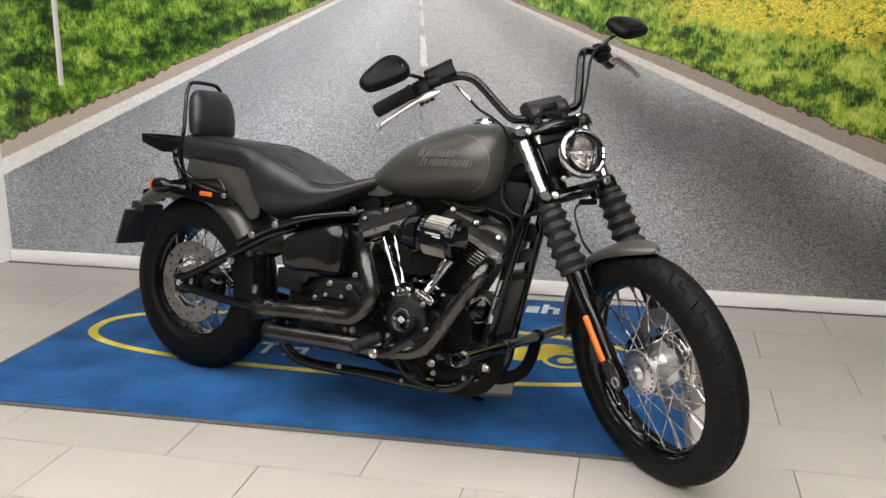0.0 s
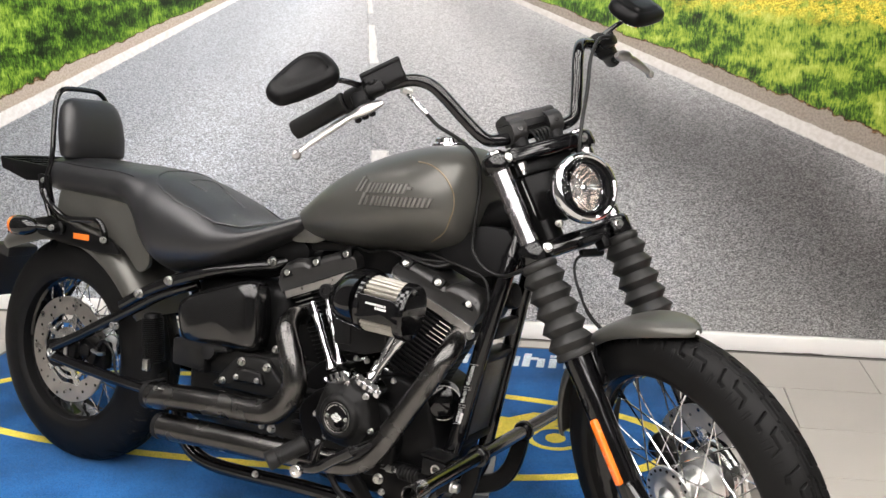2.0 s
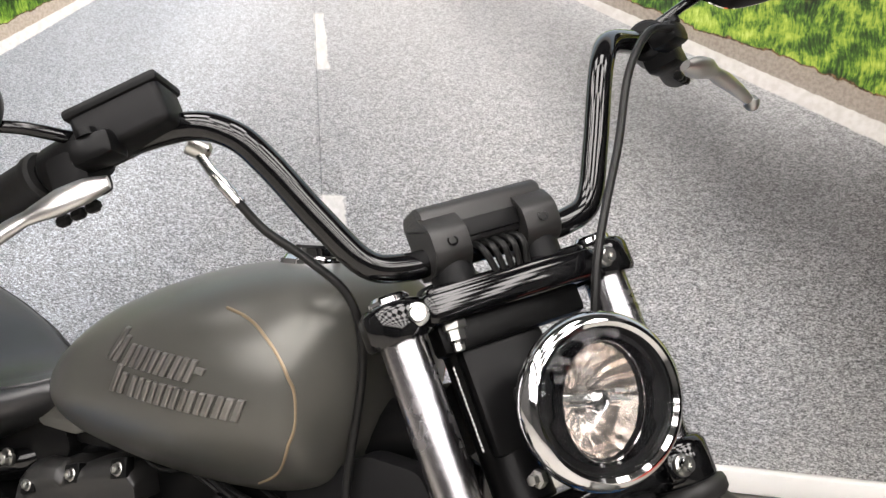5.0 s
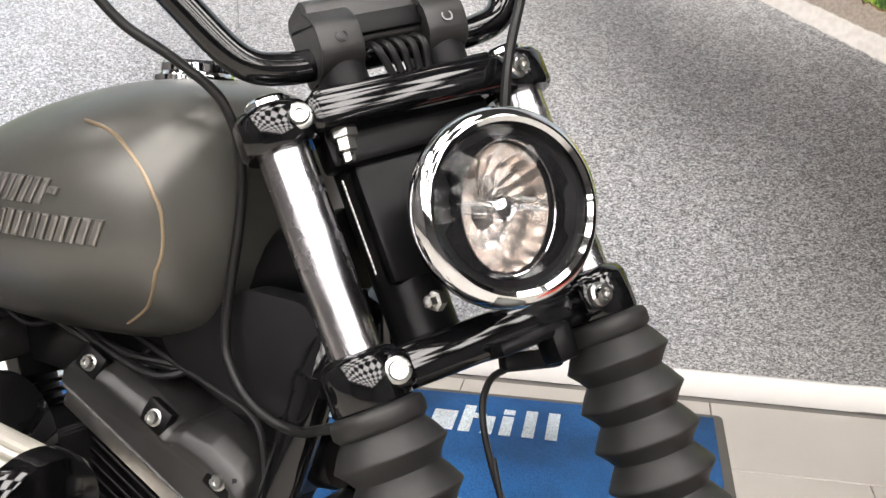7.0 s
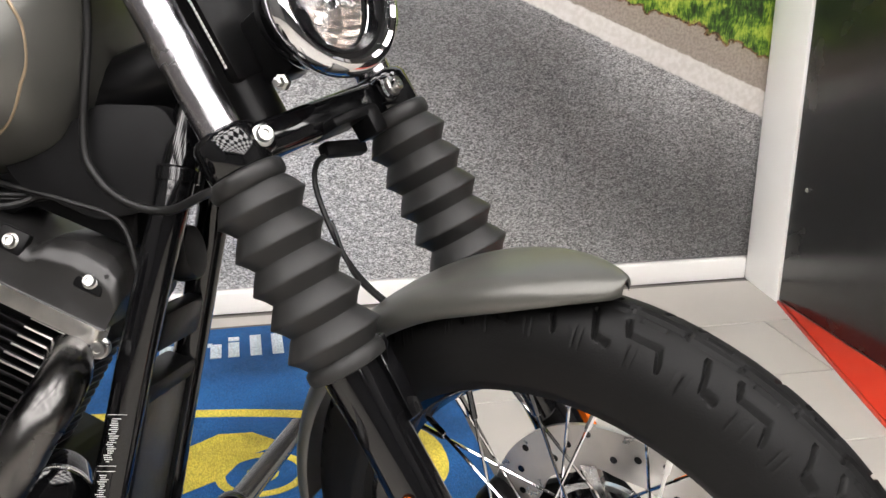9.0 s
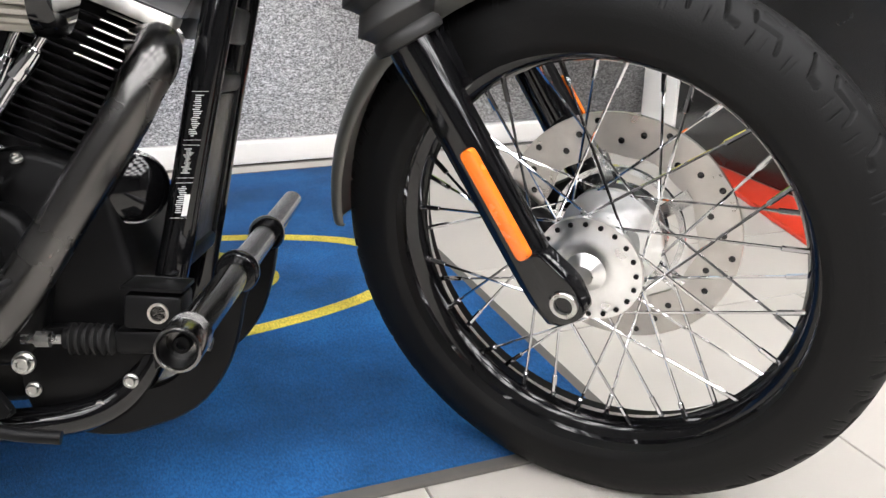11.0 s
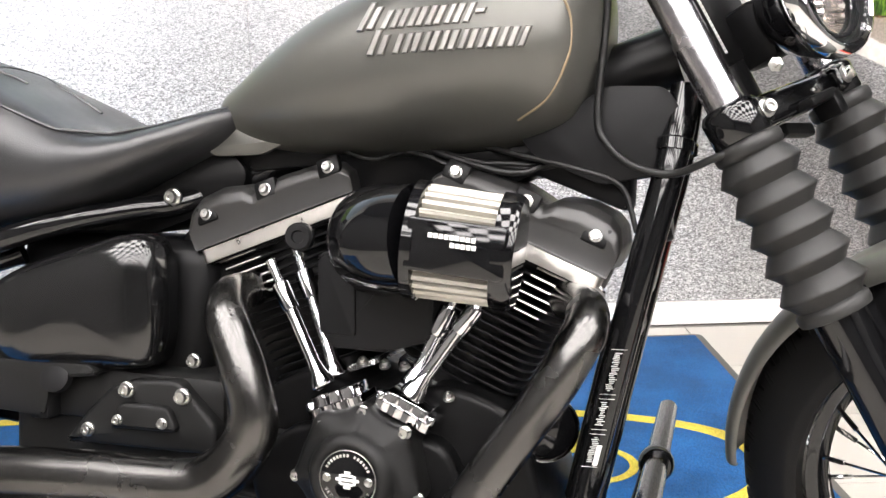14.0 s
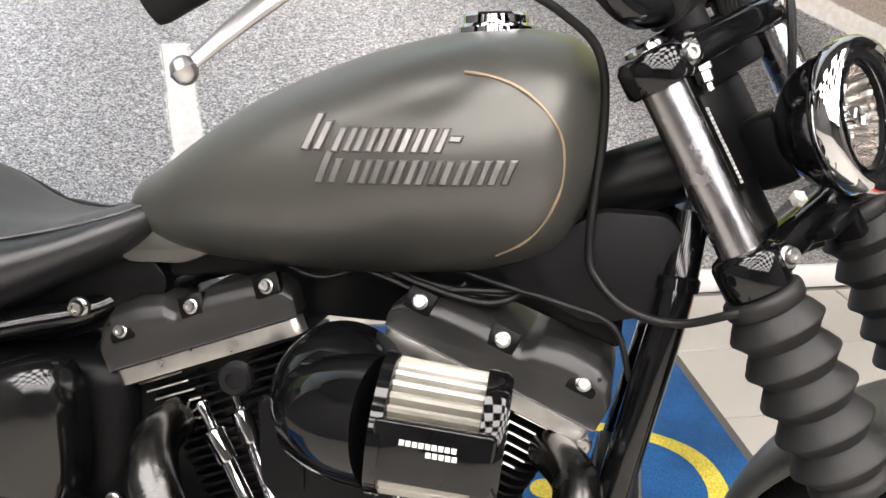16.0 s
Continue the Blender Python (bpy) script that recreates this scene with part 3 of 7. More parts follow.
# ---------- the mat ----------
def mat_thing():
    mat = new("floor_mat")
    tagged(mat, "blue carpet mat with yellow oval emblem and dark rubber edge", "floor mat")
    x0, x1, y0, y1 = -2.195, 0.305, 2.597, 4.130
    b = bmesh.new()
    slab(b, rounded([(x0, y0), (x1, y0 + 0.042), (x1, y1), (x0, y1 - 0.02)], 0.02), 0.0005, 0.005, Matrix(), 0.002)
    part("rubber_edge", b, M_MATEDGE, mat)
    b = bmesh.new()
    slab(b, [(x0 + 0.022, y0 + 0.022), (x1 - 0.022, y0 + 0.064), (x1 - 0.022, y1 - 0.022), (x0 + 0.022, y1 - 0.042)], 0.004, 0.009, Matrix(), 0.001)
    part("carpet_surface", b, M_BLUE, mat)
    # oval ring
    b = bmesh.new()
    cx, cy, ax, ay, w = -0.936, 3.388, 1.128, 0.297, 0.020
    ring = []
    for k in range(96):
        a = 2 * math.pi * k / 96
        c, s_ = math.cos(a), math.sin(a)
        px = lambda e: cx + (ax + e) * math.copysign(abs(c) ** 0.8, c)
        py = lambda e: cy + (ay + e * 0.8) * math.copysign(abs(s_) ** 0.8, s_)
        ring.append([Vector((px(-w), py(-w), 0.0085)), Vector((px(-w), py(-w), 0.0102)), Vector((px(w), py(w), 0.0102)), Vector((px(w), py(w), 0.0085))])
    skin(b, ring, False, True)
    part("oval_ring", b, M_YELLOW, mat)
    # emblem: a plain wheel-and-body shape
    b = bmesh.new()
    for ex, ey, r in ((-0.135, 3.385, 0.085), (-0.435, 3.385, 0.085)):
        rr = [[Vector((ex + math.cos(a) * q, ey + math.sin(a) * q * 0.9, h)) for q, h in ((r - 0.018, 0.0085), (r - 0.018, 0.0103), (r, 0.0103), (r, 0.0085))] for a in (2 * math.pi * k / 40 for k in range(40))]
        skin(b, rr, False, True)
        slab(b, [(ex + math.cos(a) * 0.03, ey + math.sin(a) * 0.03) for a in (2 * math.pi * k / 16 for k in range(16))], 0.0085, 0.0103, Matrix(), 0)
    slab(b, [(-0.435, 3.445), (-0.365, 3.515), (-0.285, 3.50), (-0.215, 3.55), (-0.15, 3.545), (-0.09, 3.49), (-0.165, 3.455), (-0.205, 3.385), (-0.275, 3.345), (-0.365, 3.365)], 0.0085, 0.0104, Matrix(), 0)
    part("emblem", b, M_YELLOW, mat)
    # writing as plain bars
    b = bmesh.new()
    bars = [(-0.330, 3.968, 0.055, 0.088), (-0.277, 3.984, 0.026, 0.122), (-0.250, 4.000, 0.030, 0.022), (-0.226, 3.962, 0.026, 0.080), (-0.184, 3.965, 0.026, 0.086), (-0.184, 4.030, 0.026, 0.022), (-0.132, 3.984, 0.027, 0.122), (-0.080, 3.984, 0.027, 0.122)]
    bars += [(-0.42 - 0.09 * i, 3.965, 0.055, 0.085) for i in range(12)]
    for bx, by, bw, bh in bars:
        block(b, (bw, bh, 0.002), Matrix.Translation((bx, by, 0.0095)), 0)
        part("letter_bar", b, M_PALE, mat)
        b = bmesh.new()
    for bx, by, bw, bh in ((-1.27, 3.275, 0.020, 0.115), (-1.27, 3.325, 0.085, 0.020), (-1.180, 3.260, 0.020, 0.085), (-1.120, 3.260, 0.020, 0.085), (-1.150, 3.297, 0.050, 0.018), (-1.150, 3.222, 0.050, 0.018)):
        block(b, (bw, bh, 0.002), Matrix.Translation((bx, by, 0.0095)), 0)
        part("letter_bar", b, M_PALE, mat)
        b = bmesh.new()
    b.free()
    return mat


mat_thing()
bm = bmesh.new()
slab(bm, [(-0.444, 2.995), (-0.281, 3.004), (-0.290, 3.225), (-0.452, 3.215)], 0.0105, 0.022, Matrix(), 0.002)
tagged(part("stand_board", bm, M_BOARD), "small grey board lying on the blue mat under the side stand", "board")


# ---------- the motorcycle ----------
bike = new("motorcycle")
tagged(bike, "dark grey and black cruiser motorcycle leaning on its side stand", "motorcycle")
bike.matrix_basis = pose(-1.4247, 3.0766, -0.0010, -9.8, 0, -19.77)
RAKE, TURN = radians(30), radians(33.3)
_f, _a = Vector((math.cos(RAKE), 0, math.sin(RAKE))), Vector((-math.sin(RAKE), 0, math.cos(RAKE)))
_u = _f * math.cos(TURN) - Vector((0, math.sin(TURN), 0))
_v = _f * math.sin(TURN) + Vector((0, math.cos(TURN), 0))
STEER = Matrix(((_u.x, _v.x, _a.x, 1.379), (_u.y, _v.y, _a.y, 0.0150), (_u.z, _v.z, _a.z, 0.8070), (0, 0, 0, 1)))


def S(u, v, w):
    """A place in the steered front end: forward, left, up along the fork."""
    return STEER @ Vector((u, v, w))


def sway(u, v, w):
    return STEER.to_3x3() @ Vector((u, v, w))


def bolt_mesh():
    b = bmesh.new()
    lathe(b, [(0.0115, -0.004), (0.0115, 0.001), (0.0095, 0.0025), (0.0085, 0.0025), (0.0085, 0.0075), (0.0075, 0.009), (0.0042, 0.009), (0.0038, 0.006)], Matrix(), 14)
    return b


BOLT = part("bolt", bolt_mesh(), M_STEEL, bike, "bright zinc bolt head", m=along((0.652, -0.125, 0.645), (0, -1, 0)))
BOLT.scale = (1, 1, 1)


def bolt(p, way=(0, -1, 0), size=1.0, parent=None):
    return again(BOLT, along(p, way) @ Matrix.Scale(size, 4), parent or bike)


# ----- wheels -----
def tyre(name, m, big, r, width, parent, pattern, label):
    """Tyre with a cut tread: a fine grid of revolution whose crown is lowered along bent grooves. z of m is the axle."""
    half, inner = width / 2, big - r
    NA, NC = 1600, 112
    period = 2 * math.pi / pattern
    ks = np.arange(NC) / NC
    # cross-section: bead to bead, most points on the crown
    ang = np.pi * (-0.07 + 1.14 * (np.arange(NC) / (NC - 1)))
    ca, sa = np.cos(ang), np.sin(ang)
    rad = inner + r * np.sign(sa) * np.abs(sa) ** 0.85 * np.where(sa > 0, 1.0, 0.62)
    lat = -half * np.sign(ca) * np.abs(ca) ** 0.8 * np.where(sa > 0, 1.0, 1 + sa * 0.45)
    A = np.arange(NA) * 2 * math.pi / NA
    grid_a, grid_l = np.meshgrid(A, lat, indexing="ij")
    crown = np.clip((sa - 0.42) / 0.12, 0, 1)[None, :]
    depth = np.zeros_like(grid_a)
    # a stepped Z, a hooked cut, a short slot near the middle, a stepped line along the crown, and shoulder sipes
    grooves = [([(0.74, 0.02), (0.52, 0.08), (0.52, 0.36), (0.30, 0.42)], 0.0010), ([(0.72, 0.50), (0.69, 0.63), (0.30, 0.72)], 0.0010),
               ([(0.20, 0.12), (0.20, 0.32)], 0.0004), ([(0.05, 0.0), (0.05, 0.44), (0.12, 0.50), (0.12, 0.93), (0.05, 1.0)], 0.0005)]
    grooves += [([(0.66, f), (0.84, f)], -0.0009) for f in (0.17, 0.24, 0.31, 0.74, 0.81, 0.88)]
    for side in (-1, 1):
        f = np.mod(grid_a / period + (0.5 if side > 0 else 0.0), 1.0)
        X, Y = grid_l * side, f * period * big
        for path, w in grooves:
            best = np.full_like(X, 1.0)
            for (e0, f0), (e1, f1) in zip(path, path[1:]):
                x0, y0, x1, y1 = e0 * half, f0 * period * big, e1 * half, f1 * period * big
                dx, dy = x1 - x0, y1 - y0
                t = np.clip(((X - x0) * dx + (Y - y0) * dy) / (dx * dx + dy * dy), 0, 1)
                best = np.minimum(best, np.hypot(X - x0 - t * dx, Y - y0 - t * dy))
            depth = np.maximum(depth, np.where(grid_l * side > 0, np.clip((w + 0.0016 - best) / 0.0018, 0, 1), 0))
    # one mould line on the sidewall
    rib = 0.0006 * (np.abs(sa - 0.30) < 0.035)
    R = rad[None, :] - 0.0055 * depth * crown + rib[None, :]
    P = np.stack([R * np.cos(grid_a), R * np.sin(grid_a), grid_l], -1).reshape(-1, 3)
    M3 = np.array(m)
    P = P @ M3[:3, :3].T + M3[:3, 3]
    idx = np.arange(NA * NC).reshape(NA, NC)
    nx = np.roll(idx, -1, 0)
    faces = np.stack([idx[:, :-1], nx[:, :-1], nx[:, 1:], idx[:, 1:]], -1).reshape(-1, 4)
    close = np.stack([idx[:, -1], nx[:, -1], nx[:, 0], idx[:, 0]], -1).reshape(-1, 4)
    P = [tuple(long_tail(Vector(q))) for q in P.tolist()] if P[:, 0].min() < 0.6 else P.tolist()
    me = bpy.data.meshes.new(name)
    me.from_pydata(P, [], np.concatenate([faces, close]).tolist())
    me.materials.append(M_TYRE)
    ob = new(name, me)
    finish(ob, 40)
    ob.parent = parent
    tagged(ob, label)
    return ob


def wheel(name, m, rim_r, tyre_r, r, width, hub_r, hub_half, spokes, tread, label, disc):
    b = bmesh.new()
    hw = width * 0.40
    lathe(b, [(rim_r + 0.004, -hw), (rim_r + 0.007, -hw + 0.004), (rim_r + 0.002, -hw + 0.009), (rim_r - 0.004, -hw + 0.013), (rim_r - 0.012, -hw + 0.012), (rim_r - 0.014, -hw + 0.018), (rim_r - 0.022, -hw + 0.022), (rim_r - 0.026, -hw * 0.35), (rim_r - 0.032, 0), (rim_r - 0.026, hw * 0.35),
              (rim_r - 0.022, hw - 0.022), (rim_r - 0.014, hw - 0.018), (rim_r - 0.012, hw - 0.012), (rim_r - 0.004, hw - 0.010), (rim_r + 0.002, hw - 0.009), (rim_r + 0.007, hw - 0.004), (rim_r + 0.004, hw), (rim_r + 0.012, hw), (rim_r + 0.016, 0), (rim_r + 0.012, -hw)], m, 72, True)
    rim = part(name, b, M_GLOSS, bike, label)
    tyre("tyre", m, tyre_r, r, width, rim, tread, "black rubber tyre with a cut tread")
    b = bmesh.new()
    lathe(b, [(0.012, -hub_half - 0.012), (0.022, -hub_half - 0.010), (0.024, -hub_half), (hub_r * 0.50, -hub_half - 0.001), (hub_r * 0.66, -hub_half + 0.002), (hub_r * 0.76, -hub_half + 0.0055), (hub_r, -hub_half + 0.0065), (hub_r, -hub_half + 0.014), (hub_r * 0.62, -hub_half + 0.024), (hub_r * 0.52, 0),
              (hub_r * 0.62, hub_half - 0.024), (hub_r, hub_half - 0.014), (hub_r, hub_half - 0.0065), (hub_r * 0.76, hub_half - 0.0055), (hub_r * 0.66, hub_half - 0.002), (hub_r * 0.50, hub_half + 0.001), (0.024, hub_half), (0.012, hub_half + 0.010)], m, 40)
    hub = part("hub", b, M_HUB, rim, "polished aluminium hub")
    h = bmesh.new()
    lathe(h, [(0.0031, -0.001), (0.0031, 0.0012), (0.0024, 0.0014), (0.0010, 0.0006)], Matrix(), 10)
    eye = None
    for i in range(20):
        a = 2 * math.pi * (i + 0.5) / 20
        for side in (-1, 1):
            mm = m @ Matrix.Translation(((hub_r - 0.007) * math.cos(a), (hub_r - 0.007) * math.sin(a), side * (hub_half - 0.0055)))
            if eye is None:
                eye = part("spoke_hole", h, M_SATIN, rim, m=mm)
            else:
                again(eye, mm)
    # spokes, laced tangentially
    sp = bmesh.new()
    L = (Vector((rim_r - 0.028, 0, 0)) - Vector((hub_r * 0.9 * math.cos(1.1), hub_r * 0.9 * math.sin(1.1), hub_half - 0.01))).length
    tube(sp, [(0, 0, 0), (0, 0, L * 0.86), (0, 0, L * 0.865), (0, 0, L)], [0.0017, 0.0017, 0.0032, 0.0032], 6, 1)
    first = None
    for i in range(spokes):
        a = 2 * math.pi * i / spokes
        side = -1 if i % 2 else 1
        lean = 1.1 if (i // 2) % 2 else -1.1
        p0 = Vector((hub_r * 0.9 * math.cos(a + lean), hub_r * 0.9 * math.sin(a + lean), side * (hub_half - 0.010)))
        p1 = Vector(((rim_r - 0.028) * math.cos(a), (rim_r - 0.028) * math.sin(a), side * 0.008))
        mm = m @ along(p0, p1 - p0)
        if first is None:
            first = part("spoke", sp, M_CHROME, rim, "thin chrome spoke", m=mm)
        else:
            again(first, mm)
    return rim


def brake_disc(m, outer, inner, parent, label):
    b = bmesh.new()
    rings = []
    n = 120
    for j in range(n):
        a = 2 * math.pi * j / n
        wave = 0.0022 * math.cos(a * 10)
        rings.append([m @ Vector((q * math.cos(a), q * math.sin(a), h)) for q, h in ((inner + wave, -0.0025), (outer, -0.0025), (outer, 0.0025), (inner + wave, 0.0025))])
    skin(b, rings, False, True)
    d = part("brake_disc", b, M_DISC, parent, label)
    # drilled holes
    h = bmesh.new()
    lathe(h, [(0.0042, -0.0029), (0.0042, 0.0029)], Matrix(), 10)
    hole = None
    for i in range(30):
        a = 2 * math.pi * i / 30
        q = outer - 0.010 - 0.012 * (i % 3)
        mm = m @ Matrix.Translation((q * math.cos(a), q * math.sin(a), 0))
        if hole is None:
            hole = part("drilled_hole", h, M_GLOSS, d, m=mm)
        else:
            again(hole, mm)
    # carrier
    b = bmesh.new()
    for i in range(5):
        a = 2 * math.pi * i / 5
        pts = [(q * math.cos(a + e), q * math.sin(a + e)) for q, e in ((0.045, -0.22), (inner + 0.006, -0.02), (inner + 0.006, 0.16), (0.045, 0.10))]
        slab(b, pts, -0.004, 0.004, m, 0)
    lathe(b, [(0.030, -0.005), (0.062, -0.005), (0.062, 0.005), (0.030, 0.005)], m, 36, True)
    lathe(b, [(0.076, -0.003), (0.083, -0.003), (0.083, 0.003), (0.076, 0.003)], m, 48, True)
    part("disc_carrier", b, M_ALU, d)
    return d


FW = STEER @ Matrix.Translation((0.020, 0, -0.558)) @ Matrix.Rotation(radians(90), 4, "X")        # z points to the right
RW = Matrix.Translation((0, 0, 0.322)) @ Matrix.Rotation(radians(90), 4, "X")
front_wheel = wheel("front_wheel", FW, 0.262, 0.334, 0.072, 0.102, 0.064, 0.052, 40, 21, "black spoked front wheel rim", True)
rear_wheel = wheel("rear_wheel", RW, 0.215, 0.322, 0.104, 0.150, 0.054, 0.062, 40, 18, "black spoked rear wheel rim", True)
brake_disc(FW @ Matrix.Translation((0, 0, -0.070)), 0.150, 0.098, front_wheel, "drilled steel front brake disc")
brake_disc(RW @ Matrix.Translation((0, 0, 0.068)), 0.147, 0.098, rear_wheel, "drilled steel rear brake disc")


# ----- fuel tank -----
TANK = [(0.697, 0.772, 0.738, 0.016), (0.712, 0.790, 0.734, 0.040), (0.747, 0.812, 0.724, 0.070), (0.796, 0.848, 0.715, 0.100), (0.860, 0.889, 0.712, 0.125), (0.950, 0.929, 0.712, 0.143),
        (1.030, 0.953, 0.718, 0.150), (1.090, 0.963, 0.726, 0.149), (1.135, 0.963, 0.739, 0.141), (1.165, 0.956, 0.756, 0.126), (1.182, 0.940, 0.782, 0.095), (1.195, 0.915, 0.810, 0.062), (1.200, 0.890, 0.842, 0.025)]
TX = [t[0] for t in TANK]


def tank_at(x):
    return [float(np.interp(x, TX, [t[k] for t in TANK])) for k in (1, 2, 3)]


def tank_side(x, z):
    """How far out the right flank of the tank lies at x, z."""
    zt, zb, hw = tank_at(x)
    zc = zb + (zt - zb) * 0.47
    h = (zt - zc) if z > zc else (zc - zb)
    e = min(0.999, abs(z - zc) / h)
    p = 2.3 if z > zc else 2.0
    return -hw * (1 - e ** p) ** (1 / p)


def loft_x(bm, rows, seg=36, up=2.3, down=2.0, mid=0.47, y0=0.0):
    rings = []
    for x, zt, zb, hw in rows:
        zc = zb + (zt - zb) * mid
        ring = []
        for j in range(seg):
            a = 2 * math.pi * j / seg
            c, s_ = math.cos(a), math.sin(a)
            p = up if s_ > 0 else down
            h = (zt - zc) if s_ > 0 else (zc - zb)
            ring.append(Vector((x, y0 + hw * math.copysign(abs(c) ** (2 / p), c), zc + h * math.copysign(abs(s_) ** (2 / p), s_))))
        rings.append(ring)
    skin(bm, rings)


def smooth_rows(rows, n=5):
    return [tuple(v) for v in (list(p) + [q] for p, q in zip([tuple(c) for c in curve_points([r[:3] for r in rows], n)], [c[0] for c in curve_points([(r[3], 0, 0) for r in rows], n)]))]


bm = bmesh.new()
loft_x(bm, smooth_rows(TANK, 4), 56)
tank = part("fuel_tank", bm, M_DENIM, bike, "matt grey teardrop fuel tank", 60)
# raised stripe round the front of the flank
for sgn, nm in ((1, "pinstripe"), (-1, "pinstripe")):
    b = bmesh.new()
    path = [(0.81, 0.828), (0.87, 0.866), (0.94, 0.894), (1.016, 0.913), (1.079, 0.923), (1.129, 0.912), (1.162, 0.882), (1.170, 0.850), (1.165, 0.815), (1.143, 0.779), (1.112, 0.758)]
    pts = [Vector((x, sgn * (tank_side(x, z) - 0.0016), z)) for x, z in ((p.x, p.y) for p in curve_points([(x, z, 0) for x, z in path], 5))]
    tube(b, pts[20:], 0.0016, 8, 1)
    part(nm, b, M_PINSTRIPE, tank)
# filler cap
b = bmesh.new()
lathe(b, [(0.040, -0.010), (0.040, 0.0), (0.036, 0.002), (0.034, 0.004), (0.034, 0.011), (0.031, 0.014), (0.015, 0.0155), (0.001, 0.0155)], along((1.083, 0.0, 0.962), (-0.08, 0.06, 1)), 36)
part("filler_cap", b, M_CHROME, tank, "chrome filler cap")
# raised emblem on each flank: two rows of plain slanted metal bars, the first of each row taller
def emblem_bar(sgn, x, z, wide, tall):
    def at(k, h, lift):
        X, Z = x + k + h * 0.36, z + h
        return (X, sgn * (tank_side(X, Z) - lift), Z)
    b = bmesh.new()
    edge = 0.0011
    rings = [[at(k, h, lift) for k, h in ((e, e), (wide - e, e), (wide - e, tall - e), (e, tall - e))]
             for e, lift in ((0.0, -0.001), (0.0, 0.0030), (edge, 0.0042))]
    skin(b, [[Vector(q) for q in ring] for ring in rings])
    part("emblem_bar", b, M_PEWTER, tank, "raised silver bar of the tank emblem", 25)


for sgn in (1, -1):
    for base, first_x, first_h, x_from, count, tall in ((0.8490, 0.937, 0.0330, 0.9665, 10, 0.0215), (0.8215, 0.9525, 0.0285, 0.9830, 14, 0.0215)):
        for k in range(2):
            emblem_bar(sgn, first_x + 0.0125 * k, base + k * 0.001, 0.0078, first_h - 0.007 * k)
        for k in range(count):
            x = x_from + 0.0104 * k + 0.0012 * (k % 2)
            emblem_bar(sgn, x, base + (x - 0.95) * 0.055, 0.0066 if k % 2 else 0.0074, tall)
    emblem_bar(sgn, 1.0735, 0.8650, 0.0110, 0.0060)


# ----- seat, backrest, rear carrier -----
SEAT = [(0.757, 0.764, 0.750, 0.030), (0.750, 0.772, 0.738, 0.058), (0.735, 0.774, 0.726, 0.078), (0.71, 0.768, 0.710, 0.098), (0.66, 0.752, 0.684, 0.122), (0.60, 0.739, 0.652, 0.140), (0.54, 0.748, 0.622, 0.150), (0.48, 0.785, 0.600, 0.158), (0.42, 0.815, 0.585, 0.160),
        (0.37, 0.832, 0.588, 0.158), (0.33, 0.838, 0.615, 0.150), (0.30, 0.841, 0.675, 0.142), (0.26, 0.843, 0.728, 0.134), (0.20, 0.846, 0.742, 0.128), (0.10, 0.848, 0.744, 0.122), (0.0, 0.852, 0.746, 0.116), (-0.05, 0.852, 0.750, 0.108), (-0.085, 0.842, 0.757, 0.098), (-0.100, 0.820, 0.775, 0.070)]


def seat_power(x):
    return 2.3 + 0.9 * min(1.0, max(0.0, (0.36 - x) / 0.10))


def seat_top(x):
    xs = [r[0] for r in SEAT][::-1]
    return [float(np.interp(x, xs, [r[k] for r in SEAT][::-1])) for k in (1, 2, 3)]


bm = bmesh.new()
rows = smooth_rows(SEAT, 5)
rings = []
for x, zt, zb, hw in rows:
    ring = []
    dish = max(0.0, 1 - abs(x - 0.50) / 0.17)
    for j in range(60):
        a = 2 * math.pi * j / 60
        c, s_ = math.cos(a), math.sin(a)
        zc = zb + (zt - zb) * 0.55
        h = (zt - zc) if s_ > 0 else (zc - zb)
        y = hw * math.copysign(abs(c) ** (2 / seat_power(x)), c)
        z = zc + h * math.copysign(abs(s_) ** (2 / 2.4), s_)
        if s_ > 0:
            e = abs(y) / hw
            z += 0.008 * dish * (min(1, e / 0.72) ** 4) * (1 - max(0, e - 0.8) * 3.0) - 0.010 * dish * (1 - e)
        if s_ < 0 and x < 0.58 and x > 0.26:
            y *= 1.0
        ring.append(Vector((x, y, z)))
    rings.append(ring)
skin(bm, rings)
seat = part("seat", bm, M_VINYL, bike, "black stitched vinyl two-up seat", 70)


def on_seat(x, y, lift=0.001):
    zt, zb, hw = seat_top(x)
    e = min(0.995, abs(y) / hw)
    zc = zb + (zt - zb) * 0.55
    dish = max(0.0, 1 - abs(x - 0.50) / 0.17)
    z = zc + (zt - zc) * (1 - e ** seat_power(x)) ** (1 / 2.4)
    return Vector((x, y, z + 0.008 * dish * (min(1, e / 0.72) ** 4) * (1 - max(0, e - 0.8) * 3.0) - 0.010 * dish * (1 - e) + lift))


